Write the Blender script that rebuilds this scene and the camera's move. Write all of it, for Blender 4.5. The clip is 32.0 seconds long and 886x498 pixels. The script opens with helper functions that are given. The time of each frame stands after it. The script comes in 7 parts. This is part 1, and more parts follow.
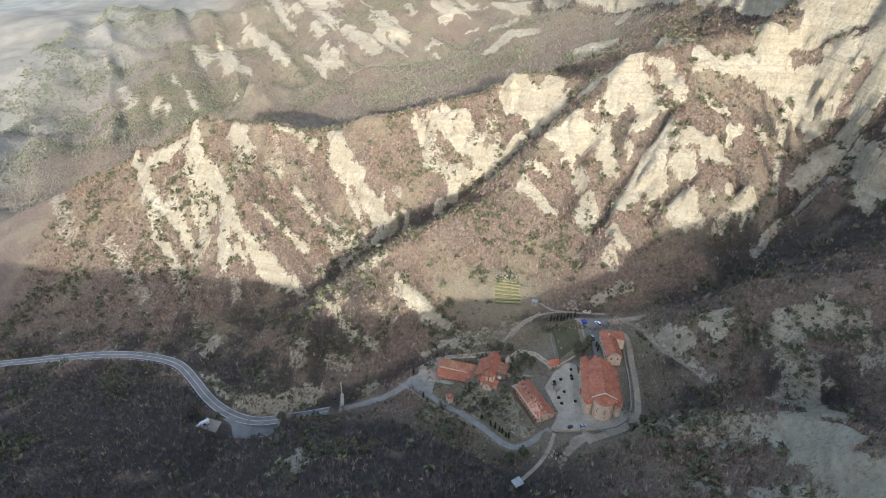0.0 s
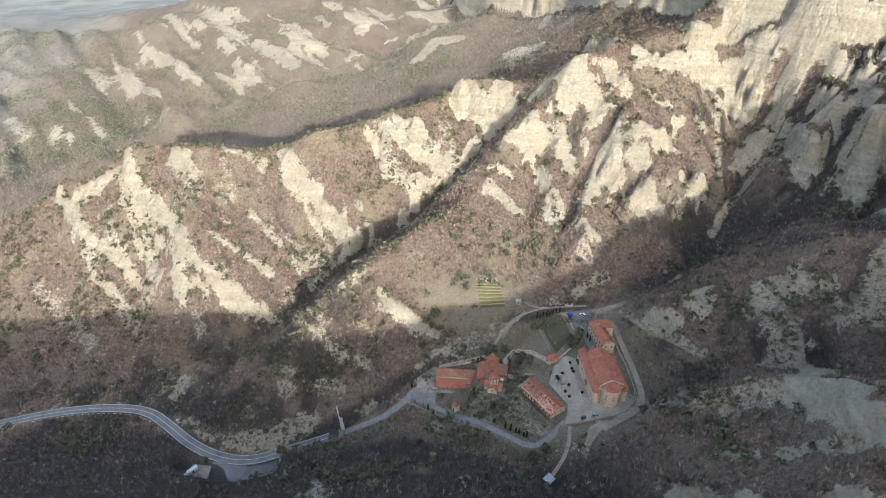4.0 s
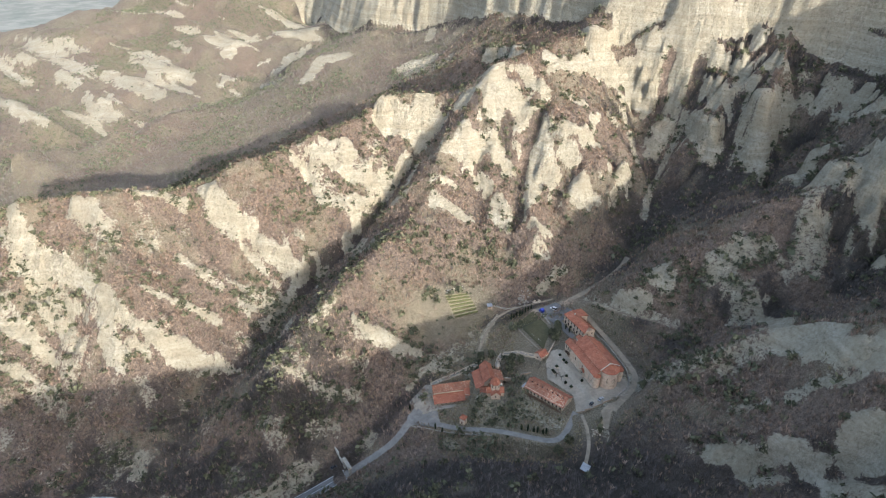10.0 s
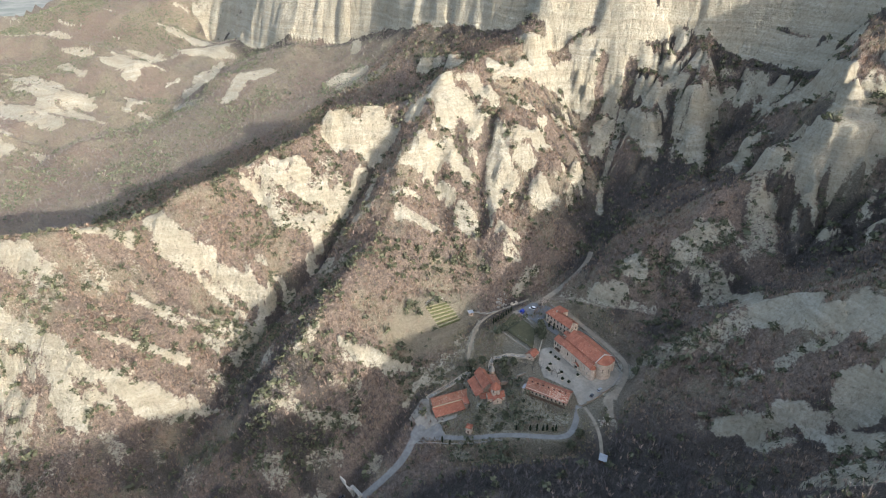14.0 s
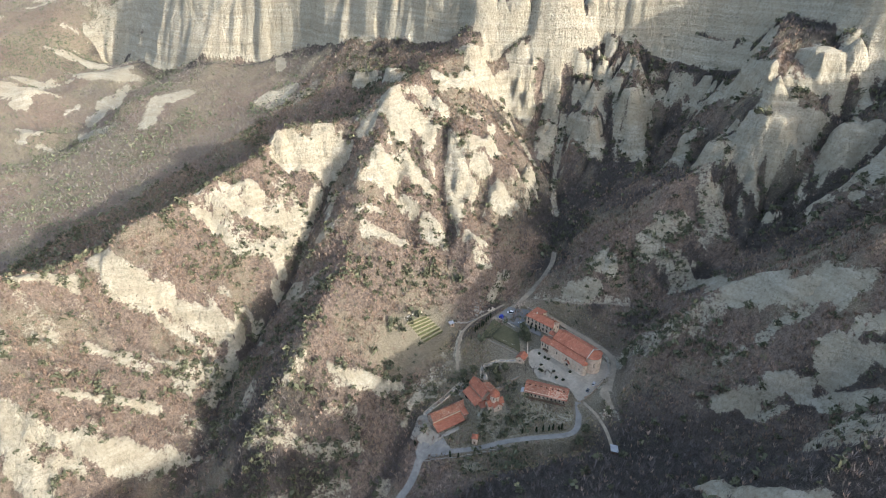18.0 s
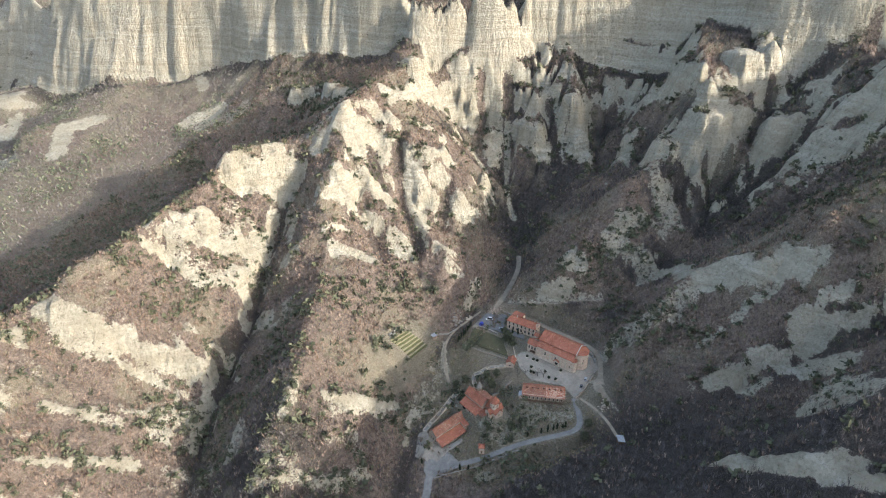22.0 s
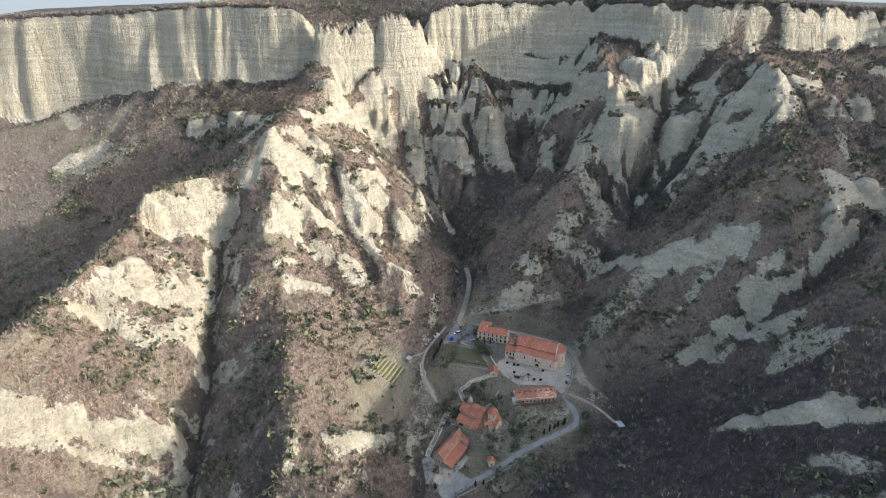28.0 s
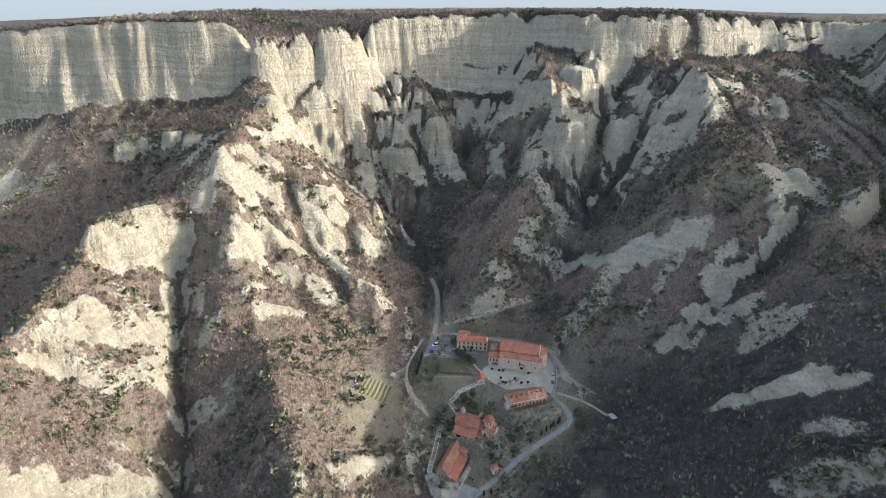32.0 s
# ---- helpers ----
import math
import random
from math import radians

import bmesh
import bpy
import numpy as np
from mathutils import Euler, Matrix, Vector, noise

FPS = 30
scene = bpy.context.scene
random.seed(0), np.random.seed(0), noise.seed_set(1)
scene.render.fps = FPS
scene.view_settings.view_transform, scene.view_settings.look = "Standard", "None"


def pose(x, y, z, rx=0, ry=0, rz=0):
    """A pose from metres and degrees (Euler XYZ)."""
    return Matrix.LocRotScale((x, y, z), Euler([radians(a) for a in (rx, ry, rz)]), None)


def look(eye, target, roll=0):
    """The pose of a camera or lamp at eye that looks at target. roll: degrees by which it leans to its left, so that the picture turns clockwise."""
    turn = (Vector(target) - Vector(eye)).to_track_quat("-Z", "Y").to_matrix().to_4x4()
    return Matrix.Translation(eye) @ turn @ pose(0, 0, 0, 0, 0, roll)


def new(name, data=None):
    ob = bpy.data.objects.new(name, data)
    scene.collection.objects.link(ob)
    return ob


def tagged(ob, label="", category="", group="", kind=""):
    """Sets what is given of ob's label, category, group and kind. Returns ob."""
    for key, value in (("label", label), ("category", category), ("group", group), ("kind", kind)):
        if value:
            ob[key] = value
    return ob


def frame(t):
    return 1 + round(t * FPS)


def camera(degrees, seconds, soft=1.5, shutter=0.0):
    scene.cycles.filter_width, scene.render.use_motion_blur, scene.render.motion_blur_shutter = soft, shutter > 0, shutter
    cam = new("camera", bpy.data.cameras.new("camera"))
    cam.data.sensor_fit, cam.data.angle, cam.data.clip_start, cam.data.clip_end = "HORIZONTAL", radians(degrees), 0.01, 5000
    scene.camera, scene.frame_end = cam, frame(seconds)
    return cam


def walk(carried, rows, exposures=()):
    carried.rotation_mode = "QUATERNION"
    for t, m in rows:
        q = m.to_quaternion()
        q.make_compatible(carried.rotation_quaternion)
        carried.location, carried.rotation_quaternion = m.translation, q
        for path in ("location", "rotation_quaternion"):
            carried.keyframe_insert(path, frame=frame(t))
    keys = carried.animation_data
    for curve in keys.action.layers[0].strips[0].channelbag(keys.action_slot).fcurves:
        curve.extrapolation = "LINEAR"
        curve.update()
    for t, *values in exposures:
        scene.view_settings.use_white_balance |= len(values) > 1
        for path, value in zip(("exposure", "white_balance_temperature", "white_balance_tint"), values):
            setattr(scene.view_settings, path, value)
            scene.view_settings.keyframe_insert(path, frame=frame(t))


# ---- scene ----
cam = camera(75.4, 32.0, 1.0)
METRES, EYE, TILT, LEAN, TURN = 400.0, 256.0, -32.9, 0.0, 0.0
ROWS = [
    (0.0, 0.0, 0.0, 0.0, 0.0, 0.0, 0.0),
    (0.5, -0.0153, 0.0004, 0.0002, -1.06, 0.06, 0.71),
    (1.0, -0.0305, 0.0012, 0.0005, -2.14, 0.13, 1.42),
    (1.5, -0.0458, 0.0023, 0.001, -3.22, 0.18, 2.13),
    (2.0, -0.0611, 0.0037, 0.002, -4.3, 0.21, 2.86),
    (2.5, -0.0765, 0.0053, 0.0031, -5.42, 0.25, 3.57),
    (3.0, -0.0919, 0.0071, 0.0045, -6.55, 0.28, 4.29),
    (3.5, -0.1073, 0.0095, 0.0058, -7.64, 0.33, 4.99),
    (5.5, -0.1664, 0.0209, 0.0141, -12.06, 0.3, 7.85),
    (6.0, -0.1812, 0.0246, 0.0163, -13.2, 0.26, 8.55),
    (6.5, -0.1958, 0.0285, 0.0189, -14.33, 0.19, 9.26),
    (7.0, -0.2104, 0.0329, 0.0217, -15.45, 0.11, 9.95),
    (7.5, -0.2249, 0.0375, 0.0248, -16.59, 0.02, 10.65),
    (8.0, -0.2398, 0.0425, 0.0284, -17.75, -0.12, 11.33),
    (8.5, -0.2538, 0.0476, 0.0313, -18.89, -0.24, 12.02),
    (9.0, -0.2686, 0.0532, 0.0354, -20.09, -0.41, 12.68),
    (9.5, -0.2824, 0.059, 0.0391, -21.25, -0.58, 13.34),
    (10.0, -0.2965, 0.0653, 0.0426, -22.45, -0.74, 13.99),
    (10.5, -0.3102, 0.0715, 0.0471, -23.62, -0.93, 14.66),
    (11.0, -0.3239, 0.0783, 0.0513, -24.8, -1.1, 15.31),
    (11.5, -0.3368, 0.085, 0.0555, -25.97, -1.29, 15.97),
    (12.0, -0.35, 0.0925, 0.0597, -27.17, -1.5, 16.61),
    (12.5, -0.3632, 0.1, 0.0654, -28.42, -1.79, 17.27),
    (13.0, -0.3759, 0.1076, 0.0702, -29.62, -2.03, 17.87),
    (13.5, -0.3892, 0.1162, 0.0751, -30.9, -2.29, 18.48),
    (14.0, -0.401, 0.1239, 0.0802, -32.11, -2.56, 19.09),
    (14.5, -0.4133, 0.1329, 0.0849, -33.35, -2.79, 19.68),
    (16.5, -0.4585, 0.1673, 0.1084, -38.35, -4.03, 22.0),
    (17.0, -0.4697, 0.177, 0.1143, -39.65, -4.37, 22.53),
    (17.5, -0.4805, 0.1867, 0.1214, -40.96, -4.79, 23.07),
    (18.0, -0.4911, 0.1968, 0.1278, -42.29, -5.16, 23.6),
    (18.5, -0.5001, 0.206, 0.134, -43.5, -5.54, 24.09),
    (19.0, -0.5098, 0.2164, 0.1405, -44.83, -5.95, 24.61),
    (19.5, -0.5196, 0.2269, 0.1475, -46.14, -6.37, 25.11),
    (20.0, -0.5293, 0.2375, 0.1543, -47.5, -6.81, 25.6),
    (20.5, -0.5386, 0.2489, 0.1615, -48.87, -7.25, 26.09),
    (21.0, -0.5477, 0.2604, 0.1692, -50.27, -7.74, 26.52),
    (21.5, -0.5566, 0.2719, 0.1764, -51.65, -8.21, 26.97),
    (22.0, -0.564, 0.2832, 0.1847, -53.04, -8.76, 27.4),
    (22.5, -0.5726, 0.2949, 0.1911, -54.44, -9.2, 27.83),
    (23.0, -0.5802, 0.3066, 0.1994, -55.85, -9.75, 28.21),
    (23.5, -0.587, 0.3186, 0.2064, -57.24, -10.25, 28.62),
    (24.0, -0.5946, 0.3309, 0.2143, -58.69, -10.81, 28.98),
    (24.5, -0.6014, 0.3433, 0.2217, -60.13, -11.35, 29.31),
    (25.0, -0.6075, 0.3551, 0.2299, -61.57, -11.95, 29.67),
    (25.5, -0.614, 0.3687, 0.2384, -63.1, -12.55, 29.97),
    (27.5, -0.6336, 0.4166, 0.2697, -68.78, -14.89, 31.19),
    (28.0, -0.638, 0.4299, 0.2783, -70.27, -15.52, 31.46),
    (28.5, -0.6417, 0.443, 0.2866, -71.74, -16.14, 31.72),
    (29.0, -0.6453, 0.4568, 0.2952, -73.27, -16.8, 31.93),
    (29.5, -0.6488, 0.4695, 0.3031, -74.74, -17.42, 32.14),
    (30.0, -0.6515, 0.4828, 0.3116, -76.28, -18.08, 32.32),
    (30.5, -0.6536, 0.4967, 0.3208, -77.81, -18.81, 32.39),
    (31.0, -0.6553, 0.5088, 0.3285, -79.26, -19.44, 32.51),
    (31.5, -0.6565, 0.5214, 0.3359, -80.7, -20.1, 32.57),
    (32.0, -0.6576, 0.5321, 0.3428, -82.03, -20.7, 32.65),
]
EXPOSURES = [(0.0, 1.86), (9.0, 1.86), (14.0, 1.9), (20.0, 1.98), (32.0, 1.98)]
walk(cam, [(t, pose(0, 0, EYE, TILT, LEAN, TURN) @ pose(METRES * x, METRES * y, METRES * z, 90 + pitch, roll, yaw)) for t, x, y, z, yaw, pitch, roll in ROWS], EXPOSURES)

# ---- light ----
SUN_FROM = Vector((0.073, -1.0, 0.322)).normalized()      # where the low winter sun stands
world = bpy.data.worlds.new("sky")
scene.world = world
world.use_nodes = True
_nt = world.node_tree
_sky = _nt.nodes.new("ShaderNodeTexSky")
_sky.sky_type = 'NISHITA'
_sky.sun_disc = False
_sky.sun_elevation = math.asin(SUN_FROM.z)
_sky.sun_rotation = math.atan2(SUN_FROM.x, SUN_FROM.y)
_sky.dust_density = 2.0
_bg = _nt.nodes["Background"]
_bg.inputs["Strength"].default_value = 0.15
_grey = _nt.nodes.new("ShaderNodeRGBToBW")          # thin high haze takes colour out of the sky
_nt.links.new(_sky.outputs[0], _grey.inputs[0])
_mx = _nt.nodes.new("ShaderNodeMix")
_mx.data_type = 'RGBA'
_mx.inputs["Factor"].default_value = 0.2
_nt.links.new(_sky.outputs[0], _mx.inputs["A"])
_nt.links.new(_grey.outputs[0], _mx.inputs["B"])
_nt.links.new(_mx.outputs["Result"], _bg.inputs["Color"])
_sd = bpy.data.lights.new("sun", 'SUN')
_sd.energy, _sd.angle, _sd.color = 2.05, radians(0.6), (1.0, 0.96, 0.875)
_so = new("sun", _sd)
_so.matrix_world = look((0, 0, 600), Vector((0, 0, 600)) - SUN_FROM)


# ---- materials ----
def nodes(name):
    m = bpy.data.materials.new(name)
    m.use_nodes = True
    nt = m.node_tree
    b = nt.nodes["Principled BSDF"]
    b.inputs["Specular IOR Level"].default_value = 0.25
    return m, nt, b


def tex(nt, scale, detail=6, rough=0.6, coord=None, stretch=None):
    n = nt.nodes.new("ShaderNodeTexNoise")
    n.inputs["Scale"].default_value, n.inputs["Detail"].default_value, n.inputs["Roughness"].default_value = scale, detail, rough
    if coord is None:
        coord = nt.nodes.new("ShaderNodeTexCoord").outputs["Object"]
    if stretch:
        mp = nt.nodes.new("ShaderNodeMapping")
        mp.inputs["Scale"].default_value = stretch
        nt.links.new(coord, mp.inputs["Vector"])
        coord = mp.outputs[0]
    nt.links.new(coord, n.inputs["Vector"])
    return n.outputs["Fac"]


def ramp(nt, fac, stops):
    r = nt.nodes.new("ShaderNodeValToRGB")
    el = r.color_ramp.elements
    while len(el) < len(stops):
        el.new(0.5)
    for e, (p, c) in zip(el, stops):
        e.position, e.color = p, (*c, 1)
    nt.links.new(fac, r.inputs["Fac"])
    return r.outputs["Color"]


def mix(nt, fac, a, b, mode='MIX'):
    n = nt.nodes.new("ShaderNodeMix")
    n.data_type, n.blend_type = 'RGBA', mode
    for sock, v in ((n.inputs["Factor"], fac), (n.inputs["A"], a), (n.inputs["B"], b)):
        if isinstance(v, (int, float)):
            sock.default_value = v
        elif isinstance(v, tuple):
            sock.default_value = (*v, 1)
        else:
            nt.links.new(v, sock)
    return n.outputs["Result"]


def math_node(nt, op, a, b=0.0, clamp=False):
    n = nt.nodes.new("ShaderNodeMath")
    n.operation, n.use_clamp = op, clamp
    for sock, v in ((n.inputs[0], a), (n.inputs[1], b)):
        if isinstance(v, (int, float)):
            sock.default_value = v
        else:
            nt.links.new(v, sock)
    return n.outputs[0]


def bump(nt, b, h, strength, dist):
    n = nt.nodes.new("ShaderNodeBump")
    n.inputs["Strength"].default_value, n.inputs["Distance"].default_value = strength, dist
    nt.links.new(h, n.inputs["Height"])
    nt.links.new(n.outputs[0], b.inputs["Normal"])


def attr(nt, name):
    n = nt.nodes.new("ShaderNodeAttribute")
    n.attribute_name = name
    return n.outputs["Fac"]


M_GROUND, _t, _b = nodes("scrub_and_sandstone")
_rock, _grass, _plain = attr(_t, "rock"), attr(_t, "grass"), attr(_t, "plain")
_n1, _n2, _n3 = tex(_t, 0.05, 8, 0.65), tex(_t, 0.5, 10, 0.75), tex(_t, 0.012, 4, 0.5)
_n4, _n5 = tex(_t, 0.22, 10, 0.78), tex(_t, 1.6, 8, 0.75)
_soil = ramp(_t, _n2, [(0.36, (0.055, 0.041, 0.033)), (0.46, (0.16, 0.12, 0.095)), (0.54, (0.255, 0.193, 0.153)), (0.64, (0.42, 0.33, 0.262))])
_soil = mix(_t, 0.5, _soil, ramp(_t, _n5, [(0.41, (0.075, 0.058, 0.047)), (0.59, (0.315, 0.243, 0.195))]))
_turf = ramp(_t, _n5, [(0.37, (0.10, 0.09, 0.06)), (0.5, (0.25, 0.221, 0.155)), (0.63, (0.43, 0.378, 0.275))])
_soil = mix(_t, math_node(_t, 'MULTIPLY', _grass, 0.75), _soil, _turf)
# far fields: distance haze put into the base colour as pale blue-grey
_hazed_fields = ramp(_t, tex(_t, 0.006, 3, 0.5), [(0.35, (0.20, 0.213, 0.198)), (0.5, (0.30, 0.302, 0.278)), (0.65, (0.23, 0.246, 0.225))])
_hazed_fields = mix(_t, ramp(_t, tex(_t, 0.011, 10, 0.72), [(0.47, (0, 0, 0)), (0.56, (0.4, 0.4, 0.4))]), _hazed_fields, (0.12, 0.14, 0.135))
# litter under the woods; part of its darkness stands in for shade
_shade_litter = ramp(_t, _n5, [(0.36, (0.034, 0.03, 0.027)), (0.5, (0.064, 0.056, 0.049)), (0.64, (0.125, 0.11, 0.093))])
_soil = mix(_t, attr(_t, "wood"), _soil, _shade_litter)
_soil = mix(_t, _plain, _soil, _hazed_fields)
_warp = tex(_t, 0.02, 3, 0.5)
_co = _t.nodes.new("ShaderNodeTexCoord").outputs["Object"]
_vm = _t.nodes.new("ShaderNodeVectorMath")
_vm.operation = 'ADD'
_comb = _t.nodes.new("ShaderNodeCombineXYZ")
_t.links.new(math_node(_t, 'MULTIPLY', _warp, 14.0), _comb.inputs["Z"])
_t.links.new(_co, _vm.inputs[0])
_t.links.new(_comb.outputs[0], _vm.inputs[1])
_strata = tex(_t, 0.16, 9, 0.72, _vm.outputs[0], stretch=(0.04, 0.04, 1.5))
_runnel = tex(_t, 0.22, 8, 0.7, stretch=(1.0, 1.0, 0.10))
_stone = ramp(_t, _strata, [(0.36, (0.29, 0.254, 0.184)), (0.45, (0.39, 0.35, 0.265)), (0.53, (0.445, 0.404, 0.316)), (0.61, (0.53, 0.49, 0.40))])
_stone = mix(_t, 0.45, _stone, ramp(_t, _n2, [(0.38, (0.165, 0.143, 0.10)), (0.46, (0.37, 0.334, 0.258)), (0.60, (0.54, 0.497, 0.40))]))
_stone = mix(_t, ramp(_t, _n1, [(0.40, (0.45, 0.45, 0.45)), (0.58, (0, 0, 0))]), _stone, (0.36, 0.305, 0.215))
_stone = mix(_t, ramp(_t, _runnel, [(0.6, (0, 0, 0)), (0.74, (0.3, 0.3, 0.3))]), _stone, (0.23, 0.20, 0.145))
_stone = mix(_t, ramp(_t, _n4, [(0.575, (0, 0, 0)), (0.68, (0.8, 0.8, 0.8))]), _stone, (0.14, 0.125, 0.08))
_cleft = math_node(_t, 'ABSOLUTE', math_node(_t, 'SUBTRACT', tex(_t, 0.04, 7, 0.6, stretch=(1.0, 1.0, 0.25)), 0.5))
_stone = mix(_t, ramp(_t, _cleft, [(0.0, (0.3, 0.3, 0.3)), (0.01, (0, 0, 0))]), _stone, (0.14, 0.118, 0.085))
_edge = math_node(_t, 'ADD', _rock, math_node(_t, 'MULTIPLY', math_node(_t, 'SUBTRACT', _n4, 0.5), 1.9))
_edge = math_node(_t, 'ADD', _edge, math_node(_t, 'MULTIPLY', math_node(_t, 'SUBTRACT', _n2, 0.5), 2.0))
_edge = math_node(_t, 'ADD', _edge, math_node(_t, 'MULTIPLY', math_node(_t, 'SUBTRACT', _n5, 0.5), 0.9))
_mask = ramp(_t, _edge, [(0.36, (0, 0, 0)), (0.62, (1, 1, 1))])
_t.links.new(mix(_t, _mask, _soil, _stone), _b.inputs["Base Color"])
_b.inputs["Roughness"].default_value = 0.95
_relief = math_node(_t, 'ADD', math_node(_t, 'MULTIPLY', _runnel, math_node(_t, 'MULTIPLY', _rock, 0.6)), math_node(_t, 'MULTIPLY', _n2, 0.9))
_relief = math_node(_t, 'ADD', _relief, math_node(_t, 'MULTIPLY', _strata, 1.1))
_relief = math_node(_t, 'ADD', _relief, math_node(_t, 'MULTIPLY', _n5, 0.35))
_relief = math_node(_t, 'ADD', _relief, math_node(_t, 'MULTIPLY', math_node(_t, 'MINIMUM', _cleft, 0.08), math_node(_t, 'MULTIPLY', _rock, 5.0)))
_relief = math_node(_t, 'MULTIPLY', _relief, math_node(_t, 'SUBTRACT', 1.0, _plain))
bump(_t, _b, _relief, 0.9, 3.4)

# emission stands in for sunlit haze, brighter and bluer upward
M_HAZE_GLOW = bpy.data.materials.new("glowing_haze")
M_HAZE_GLOW.use_nodes = True
_t = M_HAZE_GLOW.node_tree
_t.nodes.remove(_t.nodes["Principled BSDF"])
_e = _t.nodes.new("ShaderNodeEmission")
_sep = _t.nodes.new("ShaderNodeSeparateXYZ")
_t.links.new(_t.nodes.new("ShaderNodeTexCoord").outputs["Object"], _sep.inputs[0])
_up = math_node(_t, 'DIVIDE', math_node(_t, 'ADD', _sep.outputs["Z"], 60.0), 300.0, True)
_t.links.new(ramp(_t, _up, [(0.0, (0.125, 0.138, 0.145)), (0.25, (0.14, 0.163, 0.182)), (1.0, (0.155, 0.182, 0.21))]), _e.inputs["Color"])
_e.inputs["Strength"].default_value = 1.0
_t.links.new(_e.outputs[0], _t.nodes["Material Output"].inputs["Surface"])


def island_material(name, stops, rough=0.9):
    m, t, b = nodes(name)
    g = t.nodes.new("ShaderNodeNewGeometry")
    t.links.new(ramp(t, g.outputs["Random Per Island"], stops), b.inputs["Base Color"])
    b.inputs["Roughness"].default_value = rough
    return m


M_SCRUB = island_material("bare_twigs", [(0.0, (0.125, 0.088, 0.067)), (0.3, (0.225, 0.158, 0.119)), (0.7, (0.325, 0.228, 0.172)), (0.88, (0.40, 0.305, 0.235)), (0.9, (0.16, 0.148, 0.085)), (1.0, (0.22, 0.20, 0.12))])
# valley twigs greyed and paled: haze put into their colour
M_HAZED_SCRUB = island_material("haze_paled_twigs", [(0.0, (0.17, 0.145, 0.13)), (0.6, (0.215, 0.184, 0.166)), (0.8, (0.25, 0.217, 0.192)), (0.82, (0.18, 0.187, 0.125)), (1.0, (0.22, 0.225, 0.155))])
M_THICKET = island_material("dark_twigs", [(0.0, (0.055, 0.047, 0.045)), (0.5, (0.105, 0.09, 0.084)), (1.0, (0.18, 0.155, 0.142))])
M_DRYGRASS = island_material("dry_grass", [(0.0, (0.10, 0.088, 0.042)), (0.5, (0.24, 0.196, 0.108)), (1.0, (0.42, 0.345, 0.21))])
M_EVERGREEN = island_material("evergreen_leaf", [(0.0, (0.052, 0.056, 0.034)), (0.5, (0.10, 0.103, 0.063)), (1.0, (0.16, 0.158, 0.098))])
# far evergreens, lighter than the near ones to stand in for haze
M_HAZED_LEAF = island_material("haze_paled_leaf", [(0.0, (0.085, 0.094, 0.06)), (0.5, (0.13, 0.14, 0.088)), (1.0, (0.18, 0.187, 0.122))])


def plain(name, dark, light, scale, rough=0.9, relief=0.3, dist=0.05, big=0.6, metal=0.0, spread=0.25):
    """A surface with fine grain and broad stains."""
    m, t, b = nodes(name)
    fine, broad = tex(t, scale, 6, 0.65), tex(t, big, 4, 0.6)
    col = ramp(t, fine, [(0.5 - spread, dark), (0.5 + spread, light)])
    col = mix(t, ramp(t, broad, [(0.42, (0, 0, 0)), (0.68, (0.55, 0.55, 0.55))]), col, tuple(0.62 * c for c in dark))
    t.links.new(col, b.inputs["Base Color"])
    b.inputs["Roughness"].default_value, b.inputs["Metallic"].default_value = rough, metal
    bump(t, b, fine, relief, dist)
    return m


def tile_material(name, dark, light, pale, amount):
    """Rows of half-round clay tiles, some bleached."""
    m, t, b = nodes(name)
    co = t.nodes.new("ShaderNodeTexCoord").outputs["Object"]
    v = t.nodes.new("ShaderNodeTexVoronoi")
    v.inputs["Scale"].default_value = 2.6
    t.links.new(co, v.inputs["Vector"])
    sep = t.nodes.new("ShaderNodeSeparateColor")
    t.links.new(v.outputs["Color"], sep.inputs[0])
    col = ramp(t, sep.outputs[0], [(0.0, dark), (1.0, light)])
    col = mix(t, ramp(t, sep.outputs[1], [(1 - amount - 0.02, (0, 0, 0)), (1 - amount + 0.02, (1, 1, 1))]), col, pale)
    col = mix(t, ramp(t, tex(t, 0.35, 5, 0.6, co), [(0.4, (0, 0, 0)), (0.75, (0.7, 0.7, 0.7))]), col, tuple(0.55 * c for c in dark))
    t.links.new(col, b.inputs["Base Color"])
    b.inputs["Roughness"].default_value = 0.85
    bump(t, b, v.outputs["Distance"], 0.6, 0.12)
    return m


M_TILE = tile_material("red_clay_tiles", (0.29, 0.098, 0.06), (0.44, 0.175, 0.108), (0.52, 0.30, 0.21), 0.045)
M_TILE_OLD = tile_material("weathered_tiles", (0.24, 0.10, 0.065), (0.36, 0.16, 0.10), (0.42, 0.30, 0.22), 0.15)
M_TILE_PATCHED = tile_material("patched_tiles", (0.30, 0.10, 0.06), (0.46, 0.17, 0.10), (0.60, 0.42, 0.30), 0.38)
M_PLASTER = plain("pink_limestone", (0.47, 0.35, 0.265), (0.68, 0.54, 0.42), 1.4, relief=0.25)
M_RUBBLE = plain("rubble_masonry", (0.30, 0.22, 0.165), (0.52, 0.41, 0.31), 2.0, relief=0.5)
M_STONE_TRIM = plain("dressed_stone", (0.46, 0.38, 0.29), (0.62, 0.53, 0.42), 1.8)
M_GREY_STONE = plain("grey_stone", (0.24, 0.22, 0.19), (0.42, 0.39, 0.34), 1.6, relief=0.5)
M_LIME = plain("limewash", (0.50, 0.46, 0.39), (0.66, 0.62, 0.54), 1.5)
M_ZINC = plain("sheet_metal", (0.30, 0.315, 0.325), (0.44, 0.455, 0.465), 2.0, rough=0.45, metal=0.3)
